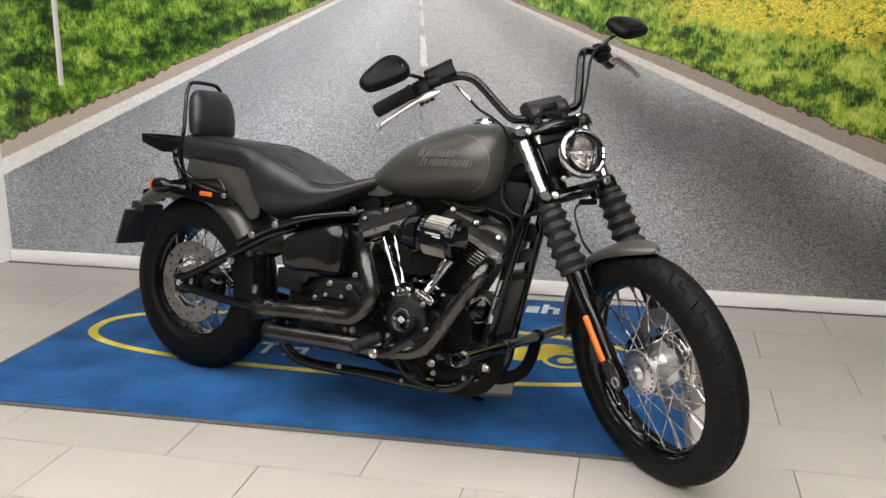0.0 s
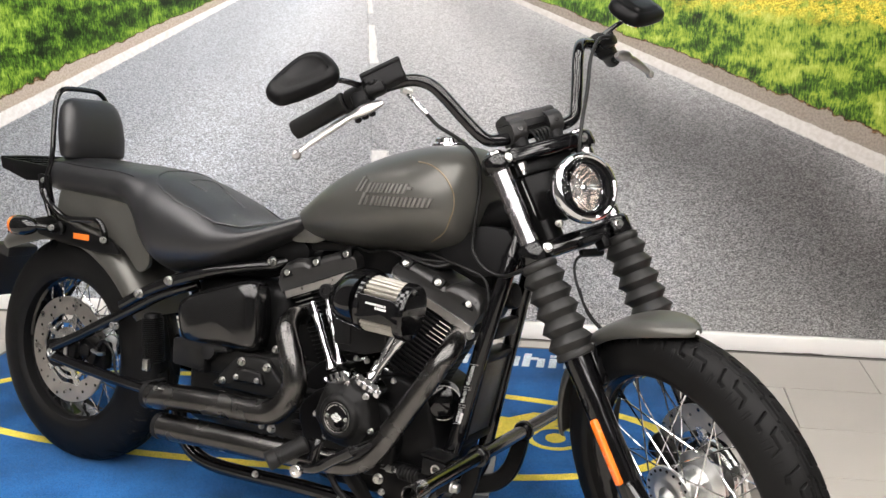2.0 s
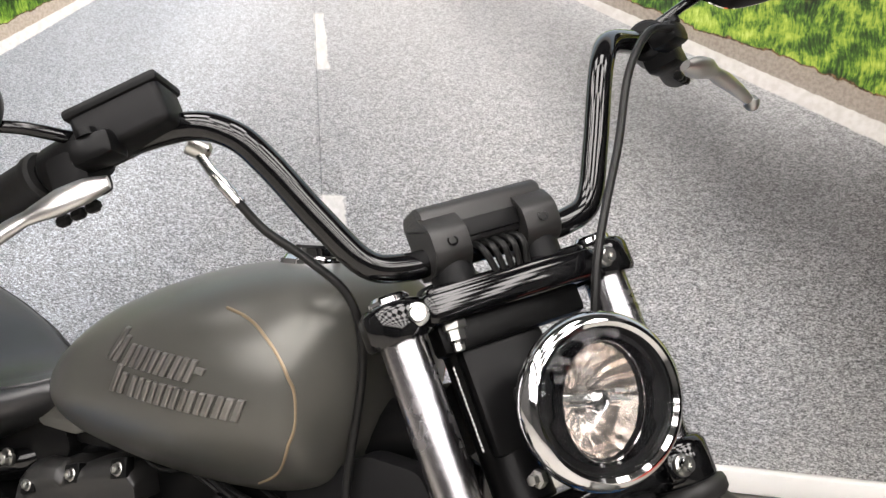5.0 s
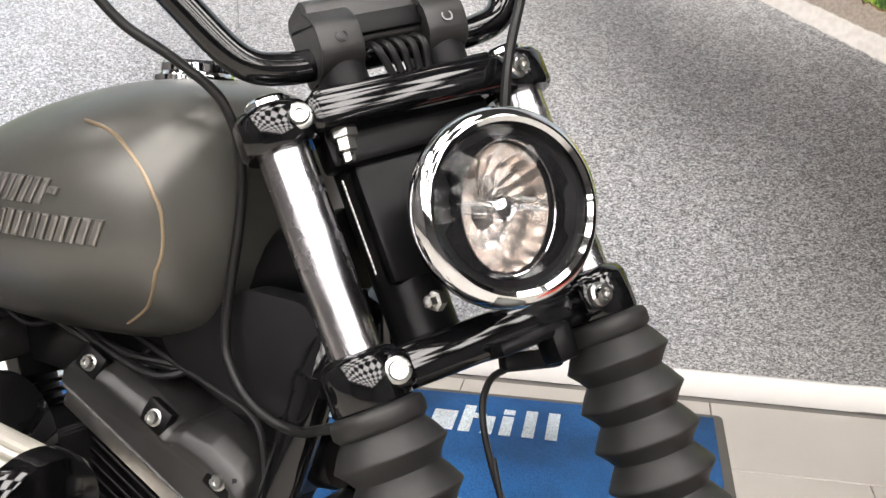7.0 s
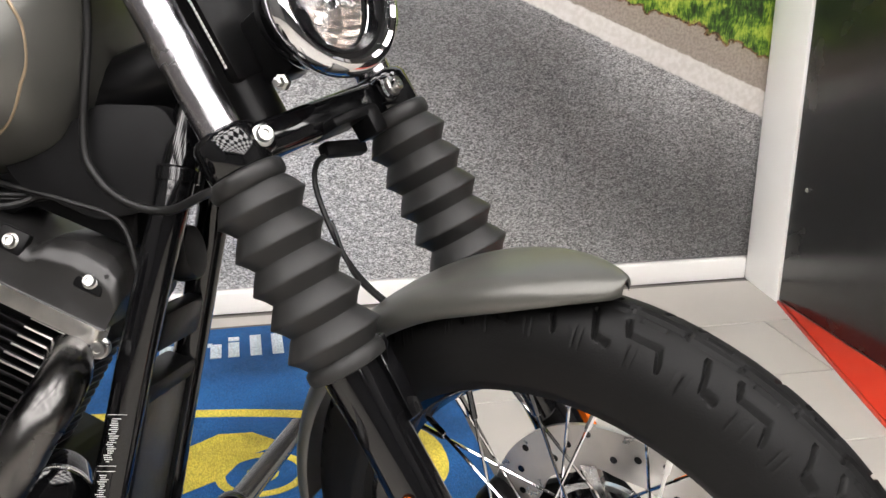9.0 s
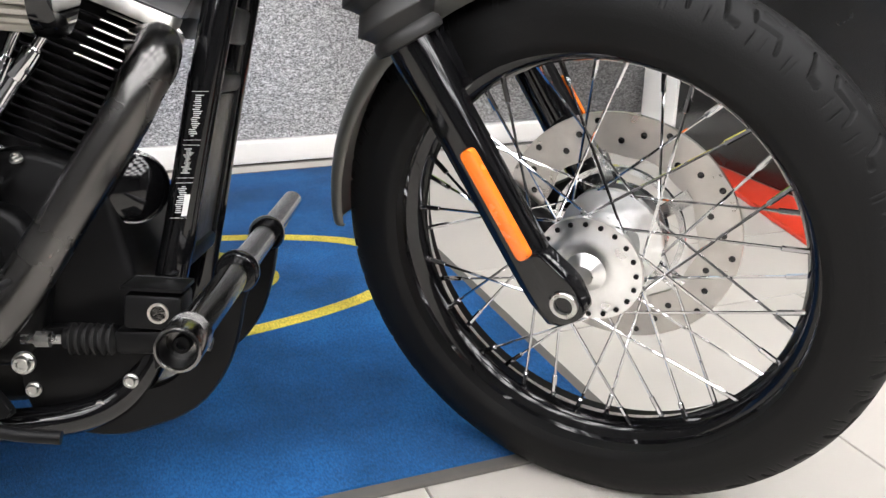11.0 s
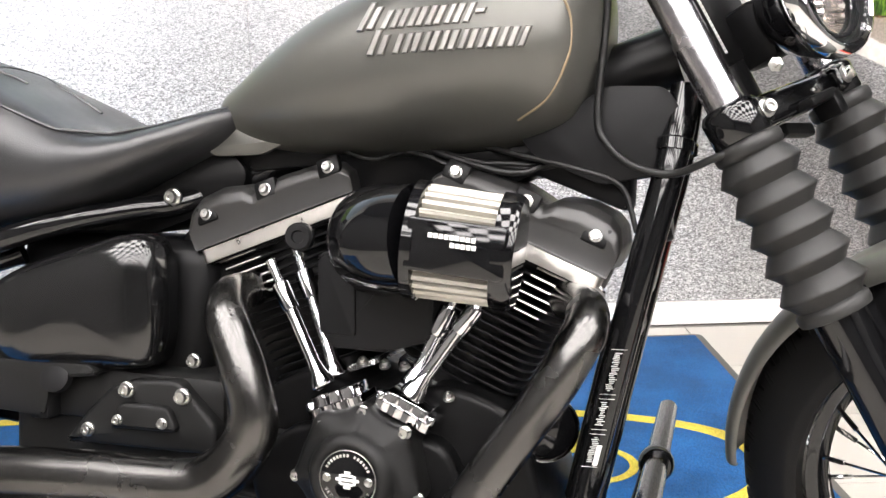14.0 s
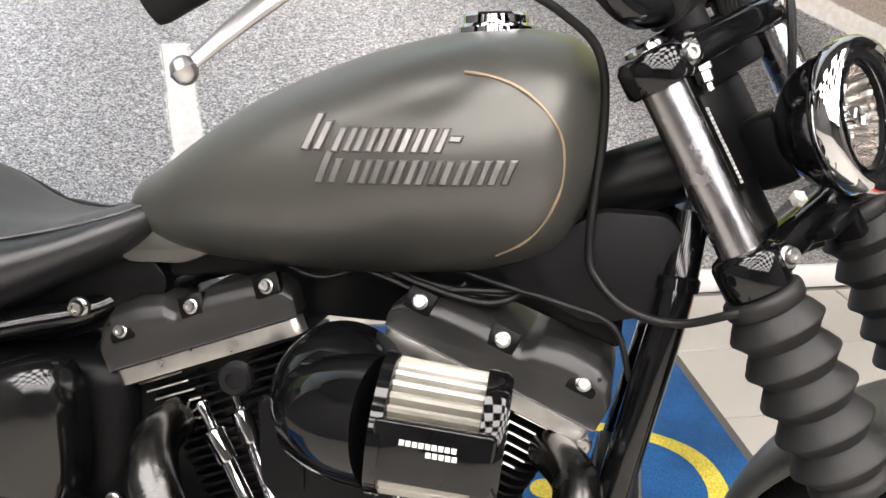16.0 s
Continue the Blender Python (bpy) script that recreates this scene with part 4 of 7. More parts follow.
for path in ([(0.33, -0.085), (0.36, -0.112), (0.42, -0.128), (0.50, -0.128), (0.58, -0.110), (0.66, -0.092), (0.71, -0.080), (0.742, -0.05)],
             [(0.33, 0.085), (0.36, 0.112), (0.42, 0.128), (0.50, 0.128), (0.58, 0.110), (0.66, 0.092), (0.71, 0.080), (0.742, 0.05)],
             [(0.33, -0.085), (0.315, -0.04), (0.312, 0.0), (0.315, 0.04), (0.33, 0.085)],
             [(0.44, -0.035), (0.40, -0.045), (0.385, 0.0), (0.40, 0.045), (0.44, 0.035), (0.50, 0.03)],
             [(-0.10, -0.088), (0.0, -0.10), (0.10, -0.106), (0.20, -0.110), (0.28, -0.116)]):
    b = bmesh.new()
    pts = [on_seat(p.x, p.y, 0.0004) for p in curve_points([(x, y, 0) for x, y in path], 8)]
    tube(b, pts, 0.0024, 6, 1)
    part("seam", b, M_VINYL, seat)

bm = bmesh.new()
rings = []
for z, hx, hy, xo in ((0.846, 0.018, 0.088, -0.012), (0.856, 0.028, 0.100, -0.013), (0.90, 0.032, 0.102, -0.018), (0.95, 0.032, 0.098, -0.026), (0.980, 0.029, 0.090, -0.032), (1.000, 0.023, 0.076, -0.036), (1.010, 0.012, 0.056, -0.038)):
    rings.append([Vector((xo + hx * math.copysign(abs(math.cos(a)) ** 0.6, math.cos(a)), hy * math.copysign(abs(math.sin(a)) ** 0.55, math.sin(a)), z)) for a in (2 * math.pi * j / 40 for j in range(40))])
skin(bm, rings)
pad = part("backrest_pad", bm, M_VINYL, bike, "black vinyl passenger backrest pad", 60)
bm = bmesh.new()
hoop = [(-0.030, 0.120, 0.690), (-0.056, 0.118, 0.745), (-0.058, 0.114, 0.785), (-0.048, 0.106, 0.850), (-0.054, 0.098, 0.930), (-0.064, 0.086, 0.995), (-0.070, 0.066, 1.026), (-0.073, 0.036, 1.034)]
tube(bm, [(x, -y, z) for x, y, z in hoop] + [(x, y, z) for x, y, z in hoop[::-1]], 0.0072, 12, 6)
part("sissy_bar", bm, M_GLOSS, bike, "black hooped sissy bar")
for sgn in (1, -1):
    b = bmesh.new()
    tube(b, [(-0.055, -0.122 * sgn, 0.760), (-0.030, -0.124 * sgn, 0.728), (0.036, -0.124 * sgn, 0.694), (0.11, -0.122 * sgn, 0.696), (0.160, -0.122 * sgn, 0.698), (0.182, -0.120 * sgn, 0.674), (0.185, -0.118 * sgn, 0.640)], 0.008, 10, 5)
    part("carrier_arm", b, M_GLOSS, bike)
    b = bmesh.new()
    slab(b, rounded([(-0.090, 0.800), (-0.045, 0.800), (-0.040, 0.740), (-0.005, 0.680), (-0.045, 0.705), (-0.078, 0.745)], 0.006), 0.112, 0.118, SIDE @ Matrix.Diagonal((1, 1, sgn, 1)), 0.0015)
    part("carrier_bracket", b, M_SATIN, bike)
    b = bmesh.new()
    slab(b, rounded([(-0.268, 0.832), (-0.056, 0.822), (-0.060, 0.790), (-0.090, 0.780), (-0.155, 0.776), (-0.262, 0.803)], 0.008), 0.098, 0.104, SIDE @ Matrix.Diagonal((1, 1, sgn, 1)), 0.0015)
    part("rack_side", b, M_SATIN, bike)
bolt((-0.064, -0.1185, 0.784), size=0.7), bolt((-0.061, -0.1185, 0.757), size=0.7)
bm = bmesh.new()
for xx in (-0.258, -0.205, -0.15, -0.10):
    block(bm, (0.014, 0.20, 0.006), Matrix.Translation((xx, 0, 0.826 - (xx + 0.258) * 0.06)), 0.0015, 1)
tube(bm, [(-0.266, -0.10, 0.830), (-0.276, 0, 0.832), (-0.266, 0.10, 0.830)], 0.006, 8, 5)
part("rack_slats", bm, M_SATIN, bike, "black luggage rack slats")


# dark fillers added to darken the see-through gaps below the seat and the tank
bm = bmesh.new()
slab(bm, rounded([(0.43, 0.600), (0.45, 0.640), (0.60, 0.680), (0.69, 0.710), (0.735, 0.712), (0.755, 0.690), (0.745, 0.655), (0.62, 0.605)], 0.012), -0.045, 0.045, SIDE, 0.004)
part("seat_pan", bm, M_SATIN, bike, "black filler added in the gap below the seat")
bm = bmesh.new()
slab(bm, rounded([(0.75, 0.690), (0.75, 0.735), (1.23, 0.735), (1.23, 0.660), (1.12, 0.700), (1.05, 0.664), (0.90, 0.664), (0.84, 0.700)], 0.010), -0.035, 0.035, SIDE, 0.004)
part("frame_backbone", bm, M_SATIN, bike, "black filler added in the gap below the tank")


# ----- fenders -----
def fender(name, m, rows, half, edge, label, thick=0.003, flare=0.0):
    """A curved guard: rows of (angle from straight up towards the front, radius, half width, drop of the edge)."""
    b = bmesh.new()
    rings = []
    rows = [(p.x, p.y, p.z, q.x) for p, q in zip(curve_points([r[:3] for r in rows], 5), curve_points([(r[3], 0, 0) for r in rows], 5))]
    for ang, rad, hw, drop in rows:
        a = radians(ang)
        up = Vector((math.sin(a), 0, math.cos(a)))
        ring_o, ring_i = [], []
        n = 18
        for j in range(n + 1):
            e = -1 + 2 * j / n
            y = hw * math.copysign(min(1.0, abs(e) * 1.18) ** 0.92, e)
            fall = drop * (max(0.0, abs(e) - 0.55) / 0.45) ** 1.8 + 0.010 * e * e
            ring_o.append(m @ (up * (rad - fall) + Vector((0, y, 0))))
            ring_i.append(m @ (up * (rad - fall - thick) + Vector((0, y * (1 - thick / hw), 0))))
        rings.append(ring_o + ring_i[::-1])
    skin(b, rings)
    return part(name, b, M_DENIM, bike, label, 50)


FC = STEER @ Matrix.Translation((0.022, 0, -0.566))
front_rows = [(-59, 0.353, 0.046, 0.008), (-58, 0.355, 0.054, 0.012), (-48, 0.358, 0.057, 0.014), (-30, 0.360, 0.058, 0.016), (-10, 0.361, 0.058, 0.018), (8, 0.363, 0.058, 0.018), (15, 0.364, 0.058, 0.018), (21, 0.365, 0.055, 0.016), (27, 0.366, 0.046, 0.012), (32, 0.366, 0.033, 0.007), (35.5, 0.365, 0.019, 0.003), (36.6, 0.3645, 0.009, 0.001)]
fender("front_fender", FC, front_rows, 0.07, 0, "matt grey front mudguard")
rear_rows = [(66, 0.345, 0.090, 0.030), (60, 0.350, 0.098, 0.040), (45, 0.358, 0.102, 0.050), (25, 0.366, 0.104, 0.056), (5, 0.372, 0.104, 0.058), (-15, 0.376, 0.103, 0.058), (-32, 0.388, 0.100, 0.054), (-42, 0.402, 0.092, 0.046), (-47, 0.410, 0.080, 0.036)]
fender("rear_fender", Matrix.Translation((0, 0, 0.325)), rear_rows, 0.1, 0, "matt grey rear mudguard")

# fender struts, signals, tail and plate
for sgn in (1, -1):
    b = bmesh.new()
    slab(b, rounded([(-0.02, 0.766), (0.12, 0.764), (0.275, 0.756), (0.318, 0.690), (0.33, 0.600), (0.29, 0.575), (0.24, 0.625), (0.14, 0.672), (0.02, 0.690), (-0.03, 0.700)], 0.02), 0.090, 0.100, SIDE @ Matrix.Diagonal((1, 1, sgn, 1)), 0.003)
    part("seat_base_panel", b, M_DENIM, bike, "matt grey panel between seat and mudguard")
    b = bmesh.new()
    slab(b, rounded([(0.705, 0.752), (0.78, 0.748), (0.825, 0.732), (0.78, 0.712), (0.715, 0.708), (0.698, 0.722)], 0.008), 0.050, 0.058, SIDE @ Matrix.Diagonal((1, 1, sgn, 1)), 0.002)
    part("tank_bracket", b, M_DENIM, bike, "matt grey tank mounting bracket")
for sgn in (1, -1):
    b = bmesh.new()
    slab(b, rounded([(-0.12, 0.675), (-0.03, 0.690), (0.06, 0.668), (0.20, 0.650), (0.235, 0.618), (0.16, 0.612), (0.02, 0.622), (-0.09, 0.635)], 0.012), 0.104, 0.112, SIDE @ Matrix.Diagonal((1, 1, sgn, 1)), 0.002)
    part("fender_strut", b, M_SATIN, bike)
    b = bmesh.new()
    M = along((0.010, -0.115 * sgn, 0.662), (0, -sgn, 0))
    lathe(b, [(0.018, 0), (0.018, 0.008), (0.012, 0.012), (0.012, 0.03), (0.009, 0.034)], M, 18)
    part("signal_mount", b, M_SATIN, bike)
    sig = bmesh.new()
    lathe(sig, [(0.004, 0.048), (0.014, 0.040), (0.022, 0.024), (0.0265, 0.004), (0.0275, -0.022), (0.0265, -0.030), (0.025, -0.032)], along((-0.072, -0.165 * sgn, 0.662), (1, 0, 0.05)), 28)
    turn = part("turn_signal", sig, M_GLOSS, bike, "black bullet turn signal with amber lens")
    lens = bmesh.new()
    lathe(lens, [(0.0262, 0.0), (0.0262, -0.010), (0.020, -0.019), (0.006, -0.0235), (0.001, -0.024)], along((-0.102, -0.165 * sgn, 0.6605), (1, 0, 0.05)), 28)
    part("amber_lens", lens, M_AMBER, turn, "amber plastic lens")
    b = bmesh.new()
    tube(b, [(-0.035, -0.162 * sgn, 0.664), (-0.012, -0.152 * sgn, 0.664), (0.010, -0.135 * sgn, 0.662)], 0.008, 10, 4)
    part("signal_stalk", b, M_GLOSS, turn)
    b = bmesh.new()
    block(b, (0.058, 0.006, 0.016), Matrix.Translation((0.088, -0.1135 * sgn, 0.648)), 0.002)
    part("side_reflector", b, M_AMBER, bike, "amber side reflector")
bolt((0.012, -0.147, 0.664), size=0.8), bolt((0.185, -0.125, 0.652), size=0.8)
bm = bmesh.new()
block(bm, (0.012, 0.19, 0.14), Matrix.Translation((-0.368, 0, 0.478)) @ Matrix.Rotation(radians(18), 4, "Y"), 0.004)
block(bm, (0.07, 0.10, 0.03), Matrix.Translation((-0.335, 0, 0.558)) @ Matrix.Rotation(radians(10), 4, "Y"), 0.006)
part("number_plate_holder", bm, M_PLATE, bike, "black number plate holder seen from the front")
bm = bmesh.new()
block(bm, (0.04, 0.09, 0.05), Matrix.Translation((-0.30, 0, 0.605)), 0.012)
part("tail_lamp", bm, M_GLOSS, bike, "small dark tail lamp below the mudguard")


# ----- frame and swingarm -----
def bar(name, pts, r, material, label="", n=6, seg=14, parent=None):
    b = bmesh.new()
    tube(b, pts, r, seg, n)
    return part(name, b, material, parent or bike, label)


for sgn in (-1, 1):
    y = 0.118 * sgn
    bar("swingarm_tube", [(0.0, y, 0.335), (0.12, y, 0.395), (0.30, y, 0.490), (0.40, y * 0.95, 0.545), (0.47, y * 0.7, 0.575)], 0.0155, M_GLOSS)
    bar("swingarm_tube", [(0.0, y, 0.312), (0.14, y, 0.300), (0.30, y, 0.292), (0.42, y * 0.9, 0.290), (0.50, y * 0.7, 0.30)], 0.0155, M_GLOSS)
    b = bmesh.new()
    slab(b, rounded([(-0.038, 0.300), (-0.035, 0.350), (0.01, 0.362), (0.06, 0.372), (0.085, 0.350), (0.07, 0.300), (0.03, 0.285), (-0.01, 0.280)], 0.012), 0.100, 0.116, SIDE @ Matrix.Diagonal((1, 1, -sgn, 1)), 0.003)
    part("axle_plate", b, M_SATIN, bike)
    bar("frame_tube", [(0.27, 0.128 * sgn, 0.495), (0.36, 0.128 * sgn, 0.545), (0.45, 0.122 * sgn, 0.586), (0.53, 0.105 * sgn, 0.616), (0.607, 0.080 * sgn, 0.636), (0.660, 0.050 * sgn, 0.646), (0.71, 0.020 * sgn, 0.668), (0.80, 0.012 * sgn, 0.705), (0.95, 0.018 * sgn, 0.745), (1.10, 0.01 * sgn, 0.78)], 0.0155, M_GLOSS)
    bar("down_tube", [(1.285, 0.030 * sgn, 0.80), (1.275, 0.055 * sgn, 0.72), (1.250, 0.068 * sgn, 0.60), (1.222, 0.075 * sgn, 0.46), (1.195, 0.085 * sgn, 0.32), (1.175, 0.10 * sgn, 0.235), (1.13, 0.115 * sgn, 0.185), (1.05, 0.125 * sgn, 0.168), (0.93, 0.128 * sgn, 0.163), (0.81, 0.128 * sgn, 0.159), (0.705, 0.128 * sgn, 0.152), (0.591, 0.128 * sgn, 0.149), (0.525, 0.128 * sgn, 0.162), (0.488, 0.128 * sgn, 0.20), (0.465, 0.125 * sgn, 0.27), (0.46, 0.12 * sgn, 0.32)], 0.0175, M_GLOSS, "gloss black frame tube")
    b = bmesh.new()
    lathe(b, [(0.0205, 0), (0.0205, 0.012), (0.0185, 0.014)], along((1.277, 0.052 * sgn, 0.730), (0.08, -0.2 * sgn, 1)), 18)
    part("frame_collar", b, M_GLOSS, bike)
# axle ends
b = bmesh.new()
lathe(b, [(0.016, 0), (0.016, 0.010), (0.0135, 0.014), (0.0135, 0.020), (0.009, 0.022), (0.006, 0.020), (0.005, 0.014)], along((0, -0.112, 0.322), (0, -1, 0)), 6)
part("axle_nut", b, M_STEEL, bike, "steel rear axle nut", 20)
b = bmesh.new()
lathe(b, [(0.026, 0), (0.026, 0.006), (0.022, 0.008)], along((0, -0.108, 0.322), (0, -1, 0)), 24)
part("axle_washer", b, M_SATIN, bike)
# chain adjuster slot and rear caliper
b = bmesh.new()
slab(b, rounded([(0.040, 0.315), (0.052, 0.315), (0.055, 0.350), (0.043, 0.350)], 0.005), 0.117, 0.121, SIDE, 0.001)
part("adjuster_slot", b, M_STEEL, bike)
b = bmesh.new()
block(b, (0.075, 0.045, 0.060), Matrix.Translation((0.118, -0.088, 0.345)) @ Matrix.Rotation(radians(20), 4, "Y"), 0.012)
block(b, (0.045, 0.03, 0.075), Matrix.Translation((0.150, -0.080, 0.335)), 0.010)
lathe(b, [(0.018, 0), (0.018, 0.006), (0.014, 0.009), (0.001, 0.009)], along((0.118, -0.110, 0.345), (0, -1, 0)), 22)
part("rear_caliper", b, M_SATIN, bike, "black rear brake caliper")
bar("brake_line", [(0.15, -0.10, 0.36), (0.19, -0.115, 0.385), (0.23, -0.118, 0.36), (0.25, -0.12, 0.31), (0.33, -0.12, 0.30), (0.42, -0.12, 0.33)], 0.0035, M_CABLE, "", 6, 8)
bar("brake_line_end", [(0.142, -0.112, 0.352), (0.165, -0.112, 0.346), (0.19, -0.112, 0.350)], 0.005, M_STEEL, "", 4, 8)
for p, s_ in (((0.345, -0.146, 0.537), 1.0), ((0.432, -0.140, 0.581), 1.0), ((0.661, -0.066, 0.655), 1.0), ((0.235, -0.122, 0.435), 1.1)):
    bolt(p, size=s_)
BOLT.matrix_basis = along((0.706, -0.062, 0.725), (0.1, -1, 0)) @ Matrix.Scale(0.7, 4)
# ribbed shock reservoir behind the side cover
b = bmesh.new()
prof = [(0.004, 0)]
for k in range(22):
    prof += [(0.024, 0.006 + k * 0.0052), (0.0275, 0.0075 + k * 0.0052), (0.0275, 0.0095 + k * 0.0052), (0.024, 0.0108 + k * 0.0052)]
prof += [(0.022, 0.13), (0.004, 0.134)]
lathe(b, prof, along((0.352, -0.092, 0.350), (-0.10, 0, 1)), 24)
part("ribbed_canister", b, M_SATIN, bike, "black ribbed shock canister")
bm = bmesh.new()
block(bm, (0.020, 0.012, 0.030), Matrix.Translation((0.352, -0.118, 0.352)), 0.002)
part("reservoir_tag", bm, M_STEEL, bike)

# ----- side cover, battery tray, gearbox -----
bm = bmesh.new()
out = [(0.452, 0.518), (0.470, 0.545), (0.515, 0.569), (0.575, 0.592), (0.632, 0.609), (0.664, 0.607), (0.680, 0.578), (0.685, 0.520), (0.682, 0.470), (0.664, 0.445), (0.580, 0.437), (0.500, 0.432), (0.468, 0.445), (0.456, 0.478)]
out = [(p.x, p.y) for p in curve_points([(x, z, 0) for x, z in out], 5, True)]
ox, oz = sum(p[0] for p in out) / len(out), sum(p[1] for p in out) / len(out)
rings = []
for k, h in ((0.985, 0.085), (1.0, 0.105), (1.0, 0.116), (0.985, 0.1245), (0.95, 0.1325), (0.88, 0.1400), (0.76, 0.1465), (0.60, 0.1515), (0.40, 0.1550), (0.20, 0.1570), (0.03, 0.1575)):
    rings.append([Vector((ox + (x - ox) * k, -h, oz + (z - oz) * k)) for x, z in out])
skin(bm, rings)
part("side_cover", bm, M_COVER, bike, "gloss black side cover")
bolt((0.470, -0.132, 0.512), size=0.55), bolt((0.482, -0.132, 0.458), size=0.55)
bm = bmesh.new()
block(bm, (0.27, 0.15, 0.28), Matrix.Translation((0.585, 0.0, 0.46)), 0.03, 3)
part("oil_tank", bm, M_SATIN, bike)
bm = bmesh.new()
block(bm, (0.36, 0.20, 0.20), Matrix.Translation((0.64, 0.0, 0.33)), 0.03, 3)
block(bm, (0.30, 0.235, 0.07), Matrix.Translation((0.62, 0.0, 0.405)), 0.012, 2)
slab(bm, rounded([(0.455, 0.38), (0.455, 0.445), (0.60, 0.448), (0.61, 0.435), (0.55, 0.425), (0.54, 0.375)], 0.008), 0.11, 0.142, SIDE, 0.004)
part("gearbox", bm, M_WRINKLE, bike, "black gearbox case")
bm = bmesh.new()
slab(bm, rounded([(0.560, 0.345), (0.585, 0.380), (0.620, 0.420), (0.650, 0.432), (0.715, 0.437), (0.735, 0.418), (0.77, 0.385), (0.765, 0.350)], 0.012), 0.105, 0.135, SIDE, 0.007, 3)
slab(bm, rounded([(0.626, 0.372), (0.640, 0.405), (0.708, 0.406), (0.722, 0.376)], 0.010), 0.13, 0.146, SIDE, 0.005, 3)
part("clutch_cover", bm, M_WRINKLE, bike, "wrinkle black release cover with bright bolts")
for p, s_ in (((0.646, -0.137, 0.420), 0.9), ((0.723, -0.137, 0.419), 0.9), ((0.640, -0.147, 0.384), 0.6), ((0.702, -0.147, 0.386), 0.6), ((0.594, -0.137, 0.365), 0.8), ((0.715, -0.10, 0.455), 0.8)):
    bolt(p, size=s_)
bm = bmesh.new()
lathe(bm, [(0.018, 0), (0.018, 0.010), (0.014, 0.012), (0.001, 0.012)], along((0.555, -0.135, 0.425), (0, -1, 0.3)), 20)
block(bm, (0.03, 0.03, 0.06), Matrix.Translation((0.53, -0.125, 0.40)), 0.008)
part("oil_filler", bm, M_PLASTIC, bike)

# ----- engine -----
bm = bmesh.new()
slab(bm, rounded([(0.79, 0.20), (0.775, 0.33), (0.80, 0.42), (0.86, 0.462), (0.956, 0.440), (1.05, 0.458), (1.13, 0.43), (1.165, 0.30), (1.13, 0.215), (1.05, 0.180), (0.87, 0.178)], 0.03, 5), -0.11, 0.095, SIDE, 0.01, 3)
crank = part("crankcase", bm, M_SATIN, bike, "satin black crankcase")
bm = bmesh.new()
slab(bm, rounded([(0.84, 0.22), (0.80, 0.34), (0.86, 0.40), (1.05, 0.40), (1.08, 0.33), (1.06, 0.23)], 0.03), 0.09, 0.122, SIDE, 0.01, 3)
part("gear_case", bm, M_SATIN, crank)
first = None
for k in range(5):
    if first is None:
        bm = bmesh.new()
        block(bm, (0.10, 0.03, 0.007), Matrix(), 0.002, 1)
        first = part("case_rib", bm, M_WRINKLE, crank, m=Matrix.Translation((0.835, -0.100, 0.275)))
    else:
        again(first, Matrix.Translation((0.835, -0.100, 0.275 + k * 0.026)))
# oil filter can at the front of the case
bm = bmesh.new()
lathe(bm, [(0.030, 0), (0.038, 0.004), (0.038, 0.052), (0.036, 0.060), (0.028, 0.066), (0.001, 0.067)], along((1.128, -0.020, 0.412), (0.55, -1, 0.0)), 32)
can = part("oil_filter", bm, M_GLOSS, bike, "gloss black round oil filter can")
bm = bmesh.new()
lathe(bm, [(0.0385, 0.050), (0.0390, 0.053), (0.0385, 0.056)], along((1.128, -0.020, 0.412), (0.55, -1, 0.0)), 32)
part("filter_rim", bm, M_ALU, can)

# cam cover with its round medallion
bm = bmesh.new()
CX, CZ = 0.959, 0.3625
LOBES = ((0.965, 0.4325), (0.917, 0.4135), (1.014, 0.4145), (0.886, 0.3505), (1.032, 0.3425), (0.915, 0.3055), (0.996, 0.2985))
outline = []
for k in range(72):
    a = 2 * math.pi * k / 72
    q = 0.0705
    for lx, lz in LOBES:
        la = math.atan2(lz - CZ, lx - CX)
        q += 0.0085 * math.exp(-(math.remainder(a - la, 2 * math.pi) / 0.20) ** 2)
    outline.append((math.cos(a) * q, math.sin(a) * q))
rings = []
for k, h in ((1.0, 0.100), (1.0, 0.150), (0.985, 0.157), (0.95, 0.161), (0.88, 0.164), (0.80, 0.167)):
    rings.append([Vector((CX + x * k, -h, CZ + z * k)) for x, z in outline])
for q, h in ((0.0515, 0.170), (0.0490, 0.176), (0.0455, 0.1815), (0.0410, 0.1845), (0.0370, 0.1848), (0.0345, 0.1830), (0.0335, 0.1800), (0.001, 0.1800)):
    rings.append([Vector((CX + q * math.cos(2 * math.pi * j / 72), -h, CZ + q * math.sin(2 * math.pi * j / 72))) for j in range(72)])
skin(bm, rings)
cover = part("cam_cover", bm, M_WRINKLE, crank, "satin black domed cam cover", 50)
MED = Matrix.Translation((CX, -0.1802, CZ)) @ Matrix.Rotation(radians(90), 4, "X")
bm = bmesh.new()
lathe(bm, [(0.0330, 0), (0.0330, 0.0018), (0.0322, 0.0023), (0.001, 0.0023)], MED, 48)
medal = part("medallion", bm, M_GLOSS, cover, "gloss black medallion with silver emblem")
bm = bmesh.new()
lathe(bm, [(0.0332, 0.0012), (0.0332, 0.0026), (0.0326, 0.0028), (0.0322, 0.0020)], MED, 64, True)
part("medallion_rim", bm, M_CUT, medal)
bm = bmesh.new()
for w_, h_, dz in ((0.007, 0.0026, 0.0082), (0.014, 0.0026, 0.0048), (0.027, 0.0034, 0.0), (0.014, 0.0026, -0.0048), (0.008, 0.0030, -0.0084)):
    block(bm, (w_, h_, 0.001), MED @ Matrix.Translation((0, dz, 0.0027)), 0)
